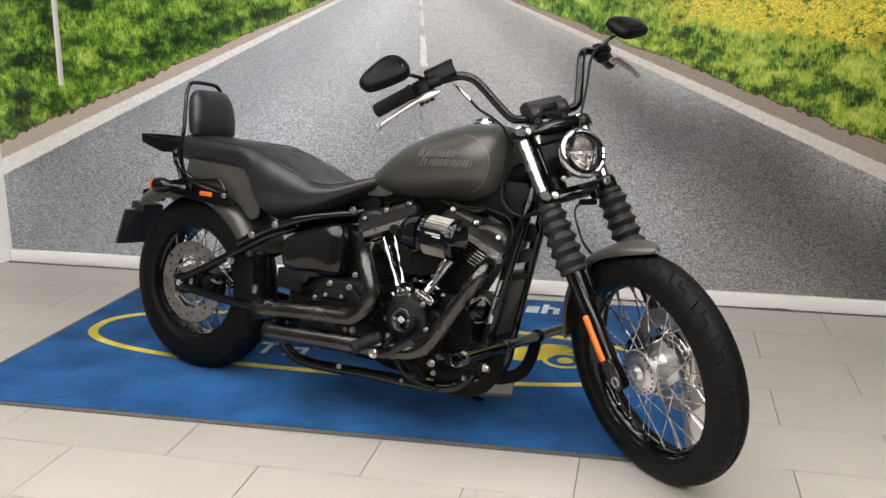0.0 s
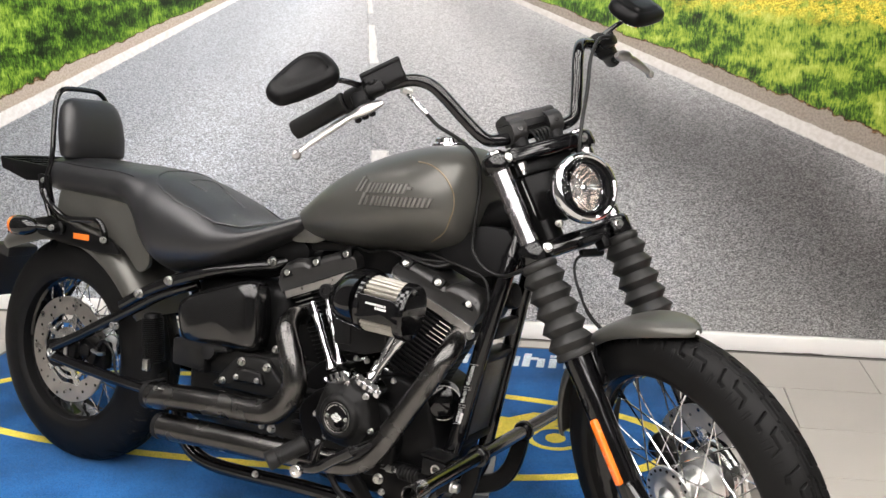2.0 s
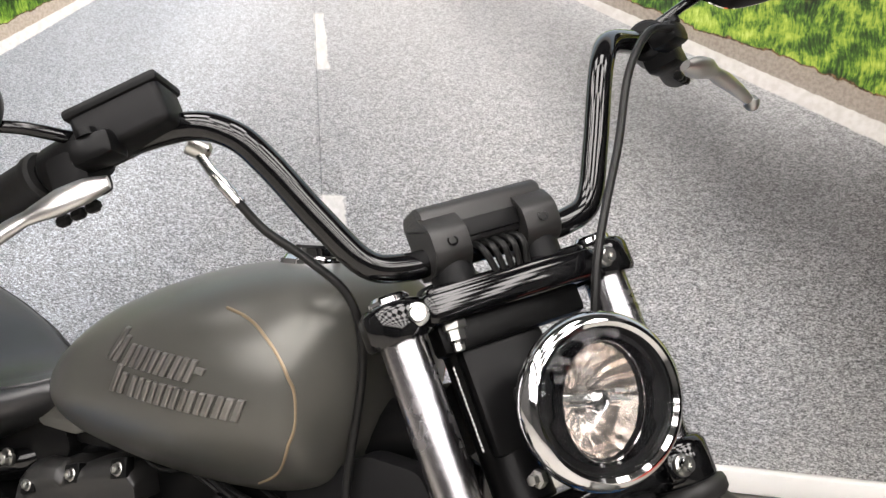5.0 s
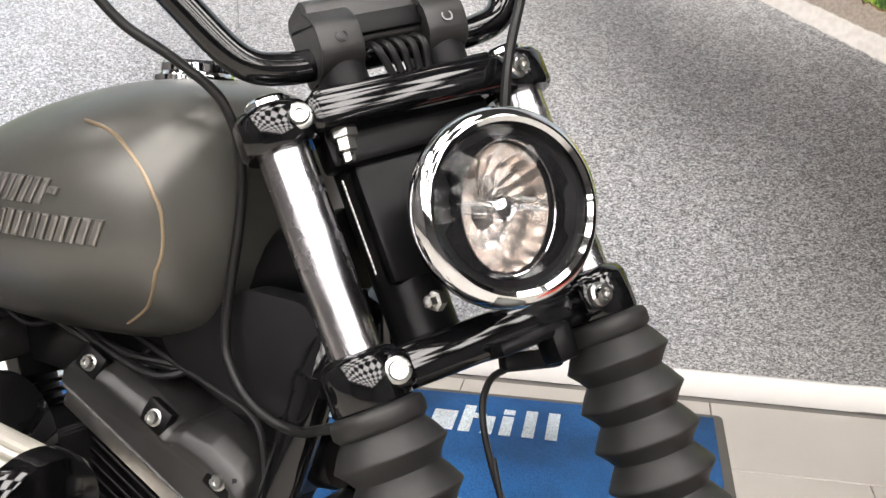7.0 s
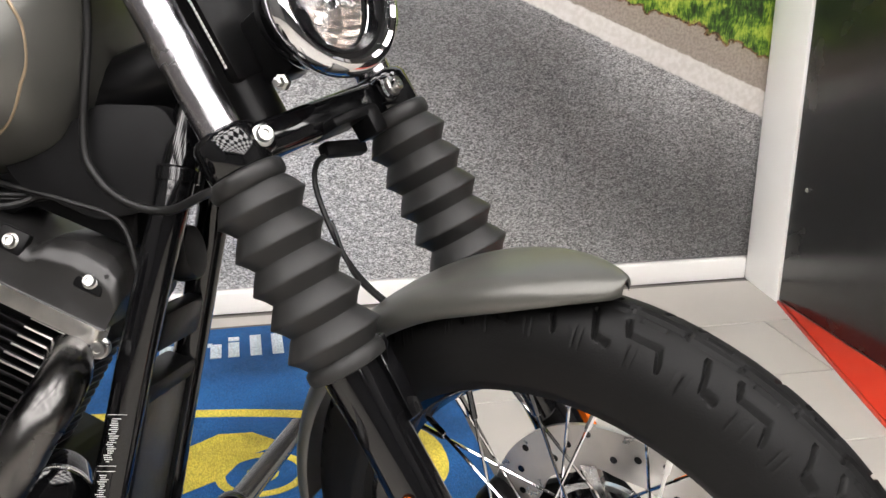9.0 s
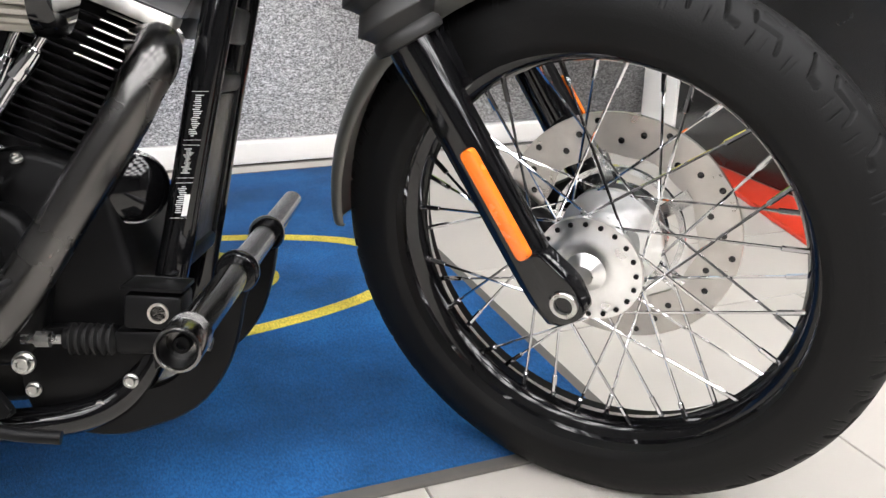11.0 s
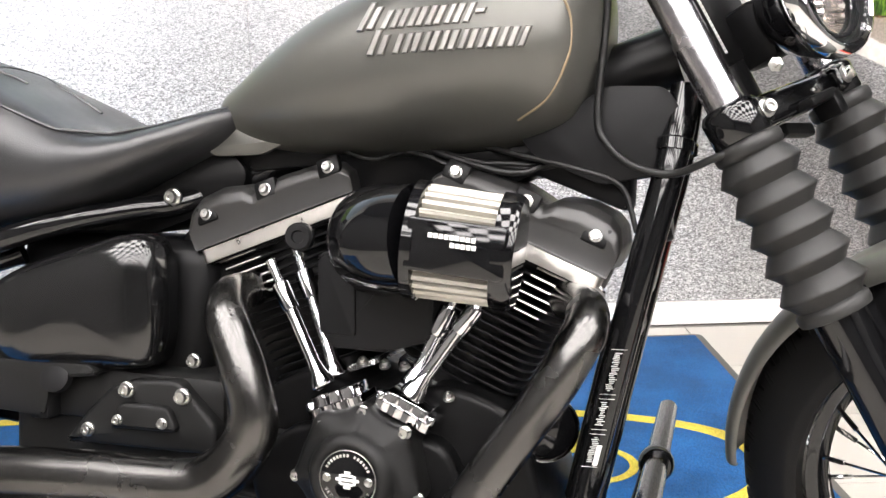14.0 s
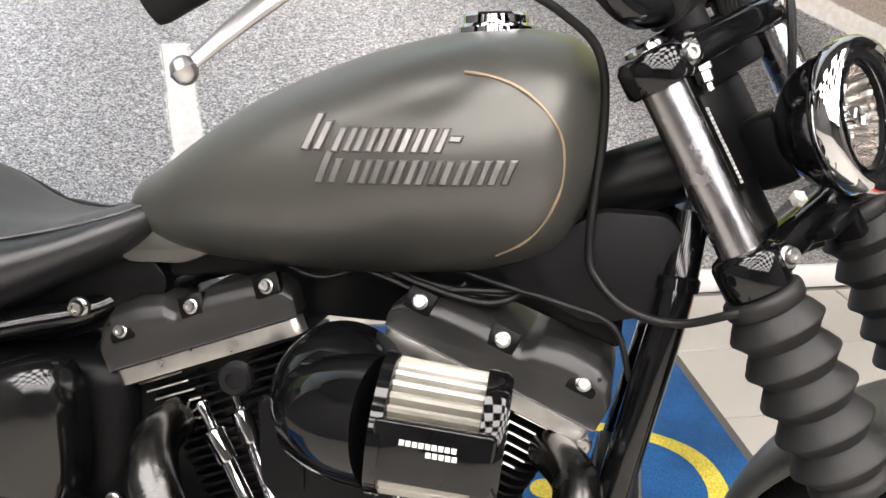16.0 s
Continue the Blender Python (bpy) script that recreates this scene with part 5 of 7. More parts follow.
for sx in (-1, 1):
    block(bm, (0.0026, 0.0105, 0.001), MED @ Matrix.Translation((sx * 0.0085, 0, 0.0027)), 0)
part("emblem", bm, M_WHITEMARK, medal)
bm = bmesh.new()
for a0, a1, cnt, skip in ((28, 152, 15, 6), (208, 332, 15, 9)):
    for k in range(cnt):
        if k == skip:
            continue
        a = radians(a0 + (a1 - a0) * k / (cnt - 1))
        block(bm, (0.0026, 0.0034, 0.0008), MED @ Matrix.Rotation(a - math.pi / 2, 4, "Z") @ Matrix.Translation((0, 0.0272, 0.0026)), 0)
tagged(part("ring_writing", bm, M_ALU, medal), kind="stuff")
for sx in (-1, 1):
    bolt(MED @ Vector((sx * 0.0245, 0, 0.0024)), (0, -1, 0), 0.42, medal)
for lx, lz in LOBES:
    bolt((lx, -0.1575, lz), size=0.66, parent=cover)


def cylinder(sgn):
    """One barrel with its fins, head and rocker box; sgn tips it to the front (+1) or back (-1)."""
    t = Vector((0.928, 0, -0.371 * sgn))
    w = Vector((0.371 * sgn, 0, 0.928))
    c = Vector((0.956 + 0.1435 * sgn, 0, 0.6125))
    M = Matrix(((t.x, 0, w.x, c.x), (0, 1, 0, 0), (t.z, 0, w.z, c.z), (0, 0, 0, 1)))
    b = bmesh.new()
    lathe(b, [(0.056, -0.185), (0.056, 0.0)], M, 32)
    barrel = part("cylinder", b, M_SATIN, bike, "black finned cylinder barrel")
    b = bmesh.new()
    slab(b, rounded([(-0.070, -0.066), (0.070, -0.066), (0.075, 0), (0.070, 0.066), (-0.070, 0.066), (-0.075, 0)], 0.02), -0.184, -0.177, M, 0.001, 1)
    part("base_flange", b, M_ALU, barrel, "bright cylinder base gasket edge")
    fin = bmesh.new()
    slab(fin, rounded([(-0.078, -0.062), (0.078, -0.062), (0.096, -0.045), (0.096, 0.05), (0.07, 0.065), (-0.07, 0.065), (-0.096, 0.05), (-0.096, -0.045)], 0.012), 0, 0.0030, Matrix(), 0.0008, 1)
    first = None
    edge_first = None
    for k in range(16):
        z = -0.005 - k * 0.0107
        s_ = 1.0 - 0.014 * k
        mm = M @ Matrix.Translation((0, 0, z)) @ Matrix.Diagonal((s_, 1, 1, 1))
        if first is None:
            first = part("cooling_fin", fin, M_SATIN, barrel, m=mm)
        else:
            again(first, mm)
        if k < 6:          # machined bright edges near the outer corner
            me_ = M @ Matrix.Translation(((0.0655 - 0.0046 * k) * sgn, -0.0634, z + 0.0015)) @ Matrix.Rotation(radians(-28), 4, "X")
            if edge_first is None:
                e = bmesh.new()
                block(e, (0.054, 0.0022, 0.0022), Matrix(), 0.0005, 1)
                edge_first = part("fin_edge", e, M_CUT, barrel, "bright machined fin edge", m=me_)
            else:
                again(edge_first, me_ @ Matrix.Diagonal((1 - 0.04 * k, 1, 1, 1)))
    # head casting
    b = bmesh.new()
    slab(b, rounded([(-0.108, -0.066), (0.108, -0.066), (0.112, 0.0), (0.108, 0.07), (-0.108, 0.07), (-0.112, 0)], 0.015), -0.002, 0.022, M, 0.003)
    head = part("cylinder_head", b, M_SATIN, bike, "black cylinder head")
    # polished band
    b = bmesh.new()
    slab(b, rounded([(-0.111, -0.064), (-0.106, -0.0705), (0.106, -0.0705), (0.111, -0.064), (0.111, -0.05), (-0.111, -0.05)], 0.004), 0.0005, 0.0178, M, 0.0008)
    part("polished_band", b, M_CUT, head, "bright machined band")
    # rocker box: stepped lid with bolt pockets, its side wall flush with the band
    b = bmesh.new()
    prof = [(-0.112, 0.019), (-0.115, 0.046), (-0.104, 0.062), (-0.070, 0.070), (-0.024, 0.073), (0.000, 0.070), (0.018, 0.066), (0.030, 0.079), (0.060, 0.087), (0.092, 0.085), (0.106, 0.077), (0.117, 0.056), (0.113, 0.019)]
    rows = []
    for yy, k, dz in ((-0.0715, 0.99, 0.56), (-0.0720, 1.0, 0.66), (-0.066, 1.0, 0.84), (-0.052, 0.985, 0.97), (-0.030, 0.97, 1.0), (0.030, 0.97, 1.0), (0.052, 0.985, 0.95), (0.068, 1.0, 0.80), (0.072, 1.0, 0.55)):
        rows.append([M @ Vector((px * k * sgn, yy, 0.019 + (pz - 0.019) * dz)) for px, pz in prof])
    skin(b, rows)
    bmesh.ops.bevel(b, geom=list(b.edges), offset=0.0022, segments=2, affect="EDGES", profile=0.5)
    box = part("rocker_box", b, M_ROCKER, head, "wrinkle black rocker box", 50)
    for px, py, pz in ((-0.0916, -0.068, 0.058), (-0.003, -0.067, 0.061), (0.084, -0.069, 0.059)):
        bb = bmesh.new()
        block(bb, (0.030, 0.024, 0.012), M @ Matrix.Translation((px * sgn, py, pz)) @ along((0, 0, 0), (0, -1, 0.30)) @ Matrix.Translation((0, 0, -0.0035)), 0.003, 2)
        part("bolt_pocket", bb, M_SATIN, box)
        bolt(M @ Vector((px * sgn, py - 0.002, pz - 0.0005)), M.to_3x3() @ Vector((0, -1, 0.30)), 0.70, box)
    return M


MR, MF = cylinder(-1), cylinder(1)
bolt((1.200, -0.060, 0.569), (0.25, -1, 0), 1.0), bolt((0.700, -0.060, 0.560), (-0.2, -1, 0), 0.8)
# breather knob on the rear head
b = bmesh.new()
lathe(b, [(0.008, 0), (0.015, 0.002), (0.0165, 0.005), (0.0165, 0.016), (0.014, 0.019), (0.008, 0.019), (0.007, 0.016), (0.001, 0.016)], along((0.866, -0.112, 0.6185), (0.1, -1, 0.05)), 28)
part("breather_bolt", b, M_PLASTIC, bike, "round black breather bolt")

# dark mounts that close the gaps round the barrels
b = bmesh.new()
slab(b, rounded([(0.66, 0.40), (0.66, 0.61), (0.72, 0.64), (0.80, 0.60), (0.86, 0.45), (0.84, 0.40)], 0.02), -0.07, 0.045, SIDE, 0.006)
part("engine_mount", b, M_SATIN, bike, "black engine mount behind the rear cylinder")
# pushrod tubes and tappet blocks
for p0, p1 in (((0.829, -0.122, 0.5900), (0.909, -0.138, 0.4515)), ((0.850, -0.098, 0.6050), (0.916, -0.117, 0.4600)), ((1.098, -0.122, 0.5790), (1.014, -0.138, 0.4515)), ((1.057, -0.102, 0.5760), (1.008, -0.117, 0.4600))):
    p0, p1 = Vector(p0), Vector(p1)
    b = bmesh.new()
    L = (p1 - p0).length
    M = along(p0, p1 - p0)
    lathe(b, [(0.0050, 0), (0.0062, 0.002), (0.0062, 0.010), (0.0054, 0.014), (0.0054, 0.028), (0.0072, 0.030), (0.0104, 0.031), (0.0106, 0.033), (0.0106, 0.062), (0.0100, 0.064), (0.0076, 0.065), (0.0074, L - 0.030), (0.0085, L - 0.026), (0.0090, L - 0.018), (0.0130, L - 0.010), (0.0150, L - 0.002), (0.0140, L)], M, 24)
    part("pushrod_tube", b, M_CHROME, bike, "chrome pushrod tube", 30)


def scalloped(half, front, back, lobes, deep):
    """Outline of a flange whose front edge is a row of shallow round lobes."""
    pts = [(half, back), (-half, back)]
    n = lobes * 8
    for k in range(n + 1):
        pts.append((-half + 2 * half * k / n, front - deep * abs(math.sin(math.pi * lobes * k / n)) ** 0.45))
    return pts


for cx_, rot in ((0.924, -21.8), (1.009, 21.8)):
    M = Matrix.Translation((cx_, -0.124, 0.437)) @ Matrix.Rotation(radians(rot), 4, "Y")
    b = bmesh.new()
    slab(b, scalloped(0.034, -0.0225, 0.024, 4, 0.0014), -0.0125, -0.0015, M, 0.0008, 1)
    tap = part("tappet_block", b, M_CHROME, bike, "chrome scalloped tappet block", 30)
    b = bmesh.new()
    slab(b, scalloped(0.027, -0.0195, 0.022, 3, 0.0013), -0.0016, 0.0105, M, 0.0012, 2)
    part("tappet_cap", b, M_CHROME, tap, "", 30)
    for sx in (-1, 1):
        b = bmesh.new()
        lathe(b, [(0.0052, -0.003), (0.0052, 0.004), (0.0044, 0.005), (0.0024, 0.005), (0.0022, 0.003), (0.001, 0.003)], M @ Matrix.Translation((sx * 0.0315, -0.018, 0.001)), 12)
        part("tappet_screw", b, M_CHROME, tap)
for p in ((0.934, -0.085, 0.472), (0.960, -0.080, 0.470), (0.985, -0.080, 0.470), (0.884, -0.10, 0.442), (1.046, -0.10, 0.445)):
    bolt(p, (0, -0.5, 1), 0.6)
# cast cover between the barrels
b = bmesh.new()
slab(b, rounded([(0.890, 0.500), (0.886, 0.60), (1.03, 0.64), (1.03, 0.51), (0.975, 0.492), (0.90, 0.492)], 0.008), -0.06, 0.118, SIDE, 0.005)
cc = part("centre_cover", b, M_PLASTIC, bike, "black cover between the cylinders")
b = bmesh.new()
slab(b, rounded([(0.896, 0.508), (0.893, 0.60), (0.935, 0.61), (0.938, 0.508)], 0.005), 0.117, 0.121, SIDE, 0.002)
part("cover_panel", b, M_PLASTIC, cc)

# ----- air cleaner -----
b = bmesh.new()
M = along((0.975, -0.105, 0.622), (0.06, -1, 0.02))
lathe(b, [(0.062, 0.0), (0.063, 0.035), (0.060, 0.055), (0.052, 0.075), (0.038, 0.090), (0.020, 0.098), (0.001, 0.100)], M, 44)
air = part("air_intake_elbow", b, M_GLOSS, bike, "gloss black domed air intake")
b = bmesh.new()
tube(b, [(0.975, -0.180, 0.622), (1.005, -0.198, 0.627), (1.040, -0.207, 0.630)], [0.050, 0.055, 0.058], 36, 4)
part("elbow_neck", b, M_GLOSS, air)
_z = Vector((1, 0.10, -0.09)).normalized()
_y = _z.cross(Vector((0, 0, 1))).normalized()
_x = _y.cross(_z)
FX = Matrix(((_x.x, _y.x, _z.x, 1.034), (_x.y, _y.y, _z.y, -0.208), (_x.z, _y.z, _z.z, 0.631), (0, 0, 0, 1)))
b = bmesh.new()
lathe(b, [(0.058, 0.0), (0.061, 0.002), (0.061, 0.012), (0.057, 0.014)], FX, 44)
part("clamp_band", b, M_GLOSS, air, "gloss black clamp band")
# pleats
b = bmesh.new()
rings = []
for h, q in ((0.010, 0.055), (0.092, 0.053)):
    ring = []
    for k in range(120):
        a = 2 * math.pi * k / 120
        r = q + (-0.0075, 0.0012, 0.0032, 0.0012)[k % 4]
        ring.append(FX @ Vector((r * math.cos(a), r * math.sin(a), h)))
    rings.append(ring)
skin(b, rings)
part("pleated_element", b, M_FILTER, air, "pale pleated filter element", 20)
b = bmesh.new()
lathe(b, [(0.055, 0.088), (0.0595, 0.089), (0.0595, 0.104), (0.056, 0.110), (0.03, 0.111), (0.001, 0.111)], FX, 44)
part("end_cap", b, M_GLOSS, air, "gloss black filter end cap")
b = bmesh.new()
slab(b, rounded([(-0.026, 0.006), (0.026, 0.006), (0.026, 0.104), (-0.026, 0.104)], 0.006), 0.0, 0.006, FX @ Matrix(((1, 0, 0, 0.002), (0, 0, 1, 0.053), (0, 1, 0, 0), (0, 0, 0, 1))), 0.002)
PLATE = FX
shield = part("filter_shield", b, M_GLOSS, air, "gloss black shield plate with white print")
b = bmesh.new()
for k, (bx, bw, bz) in enumerate([(0.030 + 0.0052 * i, 0.0042, 0.004) for i in range(9)] + [(0.052 + 0.0052 * i, 0.0042, -0.003) for i in range(5)]):
    block(b, (0.0045, 0.0008, bw), FX @ Matrix.Translation((bz + 0.008, 0.0597, bx)), 0)
tagged(part("white_writing", b, M_WHITEMARK, shield, "white slanted bars"), kind="stuff")

# ----- exhausts -----
def pipe(name, pts, radii, label):
    b = bmesh.new()
    tube(b, pts, radii, 24, 8)
    return part(name, b, M_EXHAUST, bike, label, 60)


rear_pipe = pipe("exhaust_pipe", [(0.775, -0.060, 0.545), (0.785, -0.130, 0.546), (0.803, -0.172, 0.529), (0.821, -0.187, 0.504), (0.837, -0.193, 0.473), (0.850, -0.194, 0.425), (0.839, -0.194, 0.385), (0.804, -0.195, 0.349), (0.760, -0.196, 0.336), (0.64, -0.196, 0.3290), (0.56, -0.196, 0.3225), (0.44, -0.195, 0.3085)],
                 [0.022, 0.024, 0.0255, 0.0262, 0.0272, 0.0285, 0.029, 0.0295, 0.0295, 0.0305, 0.032, 0.033], "dark ceramic coated upper exhaust pipe")
front_pipe = pipe("exhaust_pipe", [(1.170, -0.060, 0.560), (1.200, -0.120, 0.560), (1.205, -0.158, 0.543), (1.196, -0.172, 0.523), (1.179, -0.178, 0.488), (1.142, -0.180, 0.430), (1.103, -0.182, 0.369), (1.069, -0.186, 0.319), (1.030, -0.192, 0.2835), (0.972, -0.198, 0.2705), (0.82, -0.203, 0.2625), (0.66, -0.205, 0.2540), (0.485, -0.206, 0.2445)],
                  [0.022, 0.0225, 0.0235, 0.0235, 0.0232, 0.0232, 0.0235, 0.0245, 0.026, 0.0275, 0.029, 0.030, 0.0315], "dark ceramic coated lower exhaust pipe")
for p, r, way in (((0.44, -0.195, 0.3085), 0.033, (-1, 0, -0.09)), ((0.485, -0.206, 0.2445), 0.0315, (-1, 0, -0.06))):
    b = bmesh.new()
    lathe(b, [(r * 1.01, -0.012), (r * 1.02, 0.0), (r * 0.9, 0.001), (r * 0.88, -0.0005), (r * 0.5, -0.0004)], along(p, way), 28)
    part("pipe_tip", b, M_PLASTIC, bike)
b = bmesh.new()
block(b, (0.022, 0.016, 0.0035), Matrix.Translation((0.492, -0.222, 0.3395)) @ Matrix.Rotation(radians(-20), 4, "X"), 0.003)
lathe(b, [(0.006, 0), (0.006, 0.006), (0.001, 0.006)], along((0.492, -0.230, 0.3415), (0, -1, 0.2)), 10)
part("pipe_clip", b, M_STEEL, bike, "small bright pipe clip")
bolt((0.785, -0.185, 0.2995), (0, -1, 0), 0.9), bolt((0.752, -0.18, 0.2965), (0, -1, 0), 0.6)

# ----- foot controls -----
b = bmesh.new()
lathe(b, [(0.0135, 0), (0.0140, 0.003), (0.0140, 0.010), (0.0125, 0.012), (0.006, 0.0125), (0.0055, 0.009), (0.001, 0.009)], along((0.955, -0.300, 0.276), (0, -1, 0.02)), 30)
part("peg_pivot", b, M_ALU, bike, "bright round pivot cap")
b = bmesh.new()
P0, P1 = Vector((0.927, -0.243, 0.312)), Vector((0.880, -0.300, 0.279))
_z = (P1 - P0).normalized()
_x = _z.cross(Vector((0, 0, 1))).normalized()
_y = _z.cross(_x)
FP = Matrix(((_x.x, _y.x, _z.x, P0.x), (_x.y, _y.y, _z.y, P0.y), (_x.z, _y.z, _z.z, P0.z), (0, 0, 0, 1)))
prof = [(0.60, -0.004), (0.90, 0.000)]
for k in range(13):
    prof += [(0.955, 0.002 + k * 0.0048), (0.955, 0.0046 + k * 0.0048), (0.90, 0.0050 + k * 0.0048), (0.90, 0.0066 + k * 0.0048)]
prof += [(1.0, 0.066), (1.04, 0.069), (1.05, 0.082), (1.02, 0.086), (0.94, 0.0875), (0.02, 0.0885)]
rings = []
for q, h in prof:
    rings.append([FP @ Vector((0.0255 * q * math.cos(a), 0.0185 * q * math.copysign(abs(math.sin(a)) ** 0.8, math.sin(a)), h)) for a in (2 * math.pi * j / 32 for j in range(32))])
skin(b, rings)
part("foot_peg", b, M_GRIP, bike, "black ribbed rubber foot peg")
b = bmesh.new()
tube(b, [(0.958, -0.235, 0.3235), (0.955, -0.242, 0.3115), (0.950, -0.245, 0.2835)], 0.012, 12, 4)
block(b, (0.03, 0.02, 0.0235), Matrix.Translation((0.945, -0.240, 0.3135)), 0.006)
part("peg_bracket", b, M_GLOSS, bike)
b = bmesh.new()
tube(b, [(0.925, -0.252, 0.2620), (0.965, -0.255, 0.2700), (1.010, -0.258, 0.2990), (1.058, -0.258, 0.3300)], [0.012, 0.010, 0.009, 0.010], 12, 6, flat=1.4)
part("brake_pedal", b, M_GLOSS, bike, "gloss black brake pedal")
b = bmesh.new()
block(b, (0.040, 0.034, 0.0075), Matrix.Translation((1.079, -0.260, 0.3410)) @ Matrix.Rotation(radians(-32), 4, "Y"), 0.004)
for k in range(4):
    block(b, (0.004, 0.035, -0.0025), Matrix.Translation((1.079, -0.260, 0.3410)) @ Matrix.Rotation(radians(-32), 4, "Y") @ Matrix.Translation((-0.014 + 0.009 * k, 0, 0.008)), 0.001, 1)
part("pedal_pad", b, M_GRIP, bike)
bar("pedal_link", [(0.965, -0.21, 0.2555), (1.00, -0.205, 0.2085), (1.06, -0.200, 0.1885), (1.11, -0.195, 0.1815)], 0.007, M_SATIN)
b = bmesh.new()
slab(b, rounded([(0.985, 0.262), (1.03, 0.235), (1.06, 0.195), (1.03, 0.19), (0.99, 0.22), (0.965, 0.25)], 0.012), 0.165, 0.176, SIDE, 0.003)
part("link_plate", b, M_SATIN, bike)
# brake master cylinder with its ribbed boot
b = bmesh.new()
block(b, (0.057, 0.050, 0.0355), Matrix.Translation((1.194, -0.136, 0.2990)) @ Matrix.Rotation(radians(3), 4, "Y"), 0.004)
res = part("brake_reservoir", b, M_SATIN, bike, "black rear brake reservoir")
b = bmesh.new()
block(b, (0.062, 0.054, 0.0025), Matrix.Translation((1.194, -0.136, 0.3230)) @ Matrix.Rotation(radians(3), 4, "Y"), 0.003)
part("reservoir_lid", b, M_SATIN, res)
b = bmesh.new()
block(b, (0.078, 0.030, 0.0255), Matrix.Translation((1.190, -0.136, 0.2650)), 0.006)
part("cylinder_body", b, M_SATIN, res)
b = bmesh.new()
lathe(b, [(0.0105, 0), (0.0105, 0.003), (0.008, 0.003), (0.008, 0.0005), (0.001, 0.0005)], along((1.200, -0.1605, 0.2990), (0, -1, 0)), 24)
part("sight_glass", b, M_CUT, res, "round sight glass")
b = bmesh.new()
prof = [(0.008, 0.0)]
for k in range(6):
    prof += [(0.0115, 0.004 + k * 0.008), (0.0165, 0.006 + k * 0.008), (0.0165, 0.008 + k * 0.008), (0.0115, 0.010 + k * 0.008)]
prof += [(0.010, 0.056)]
lathe(b, prof, along((1.154, -0.139, 0.2650), (-1, 0, 0.02)), 20)
part("ribbed_boot", b, M_GRIP, bike)
b = bmesh.new()
lathe(b, [(0.005, 0), (0.005, 0.014), (0.0085, 0.016), (0.0085, 0.030), (0.005, 0.032), (0.005, 0.045)], along((1.100, -0.139, 0.2650), (-1, 0, 0.0)), 8)
part("push_rod", b, M_STEEL, bike)
b = bmesh.new()
lathe(b, [(0.004, 0.018), (0.010, 0.016), (0.010, 0.006), (0.013, 0.004), (0.013, 0.0)], along((1.230, -0.139, 0.2640), (1, 0, 0)), 10)
part("banjo_bolt", b, M_STEEL, bike)
for p, s_ in (((1.068, -0.170, 0.2495), 1.0), ((1.072, -0.160, 0.2185), 0.68), ((1.158, -0.124, 0.2155), 0.70), ((1.127, -0.124, 0.1900), 0.72), ((1.088, -0.124, 0.1660), 0.65), ((1.028, -0.150, 0.1725), 0.62), ((0.715, -0.148, 0.1655), 0.7), ((0.955, -0.148, 0.1695), 0.5), ((1.035, -0.15, 0.1985), 0.45)):
    bolt(p, size=s_)
b = bmesh.new()
slab(b, rounded([(1.045, 0.268), (1.095, 0.272), (1.21, 0.262), (1.215, 0.245), (1.165, 0.215), (1.11, 0.160), (1.06, 0.158), (1.042, 0.205)], 0.012), 0.098, 0.116, SIDE, 0.003)
part("control_plate", b, M_SATIN, bike, "black forward control plate")
# highway peg bar: two curved guard arms, each ending in a clamp loop, and the open ribbed peg end
def bar_at(y):
    return Vector((1.2745 - 0.02 * (y + 0.384), y, 0.3300))


for y_ in (-0.106, 0.124):
    b = bmesh.new()
    spine = curve_points([(1.095, y_, 0.178), (1.135, y_, 0.173), (1.173, y_, 0.182), (1.211, y_, 0.199), (1.238, y_, 0.232), (1.252, y_, 0.271), (1.259, y_, 0.303), bar_at(y_)], 4)
    rings = []
    for i, p in enumerate(spine):
        d_ = (spine[min(len(spine) - 1, i + 1)] - spine[max(0, i - 1)]).normalized()
        sidev = Vector((0, -1, 0))
        up = d_.cross(sidev).normalized()
        w_ = 0.0235 - 0.0065 * i / len(spine)
        rings.append([p + up * (w_ * k) + sidev * h for k, h in ((1, 0.004), (0.88, 0.0085), (-0.88, 0.0085), (-1, 0.004), (-1, -0.004), (-0.88, -0.0085), (0.88, -0.0085), (1, -0.004))])
    skin(b, rings)
    arm = part("guard_arm", b, M_SATIN, bike, "curved black guard arm")
    b = bmesh.new()
    lathe(b, [(0.0150, -0.012), (0.0195, -0.012), (0.0222, -0.009), (0.0232, -0.004), (0.0232, 0.004), (0.0222, 0.009), (0.0195, 0.012), (0.0150, 0.012)], along(bar_at(y_), bar_at(-1) - bar_at(0)), 32)
    part("clamp_loop", b, M_GLOSS, arm, "gloss black clamp loop")
bar("cross_bar", [bar_at(-0.362), bar_at(-0.15), bar_at(0.10), bar_at(0.425)], 0.0152, M_PEGBAR, "polished dark steel highway peg bar", 4, 28)
b = bmesh.new()
prof = [(0.0155, 0.0), (0.0178, 0.001)]
for k in range(5):
    prof += [(0.0186, 0.002 + k * 0.0038), (0.0186, 0.0044 + k * 0.0038), (0.0177, 0.0049 + k * 0.0038), (0.0177, 0.0055 + k * 0.0038)]
prof += [(0.0186, 0.0215), (0.0186, 0.0450), (0.0180, 0.0465), (0.0160, 0.0470), (0.0150, 0.0455), (0.0148, 0.0200), (0.001, 0.0195)]
lathe(b, prof, along(bar_at(-0.338), bar_at(-1) - bar_at(0)), 36)
peg_end = part("peg_end", b, M_PEGBAR, bike, "dark steel ribbed open peg end", 30)
b = bmesh.new()
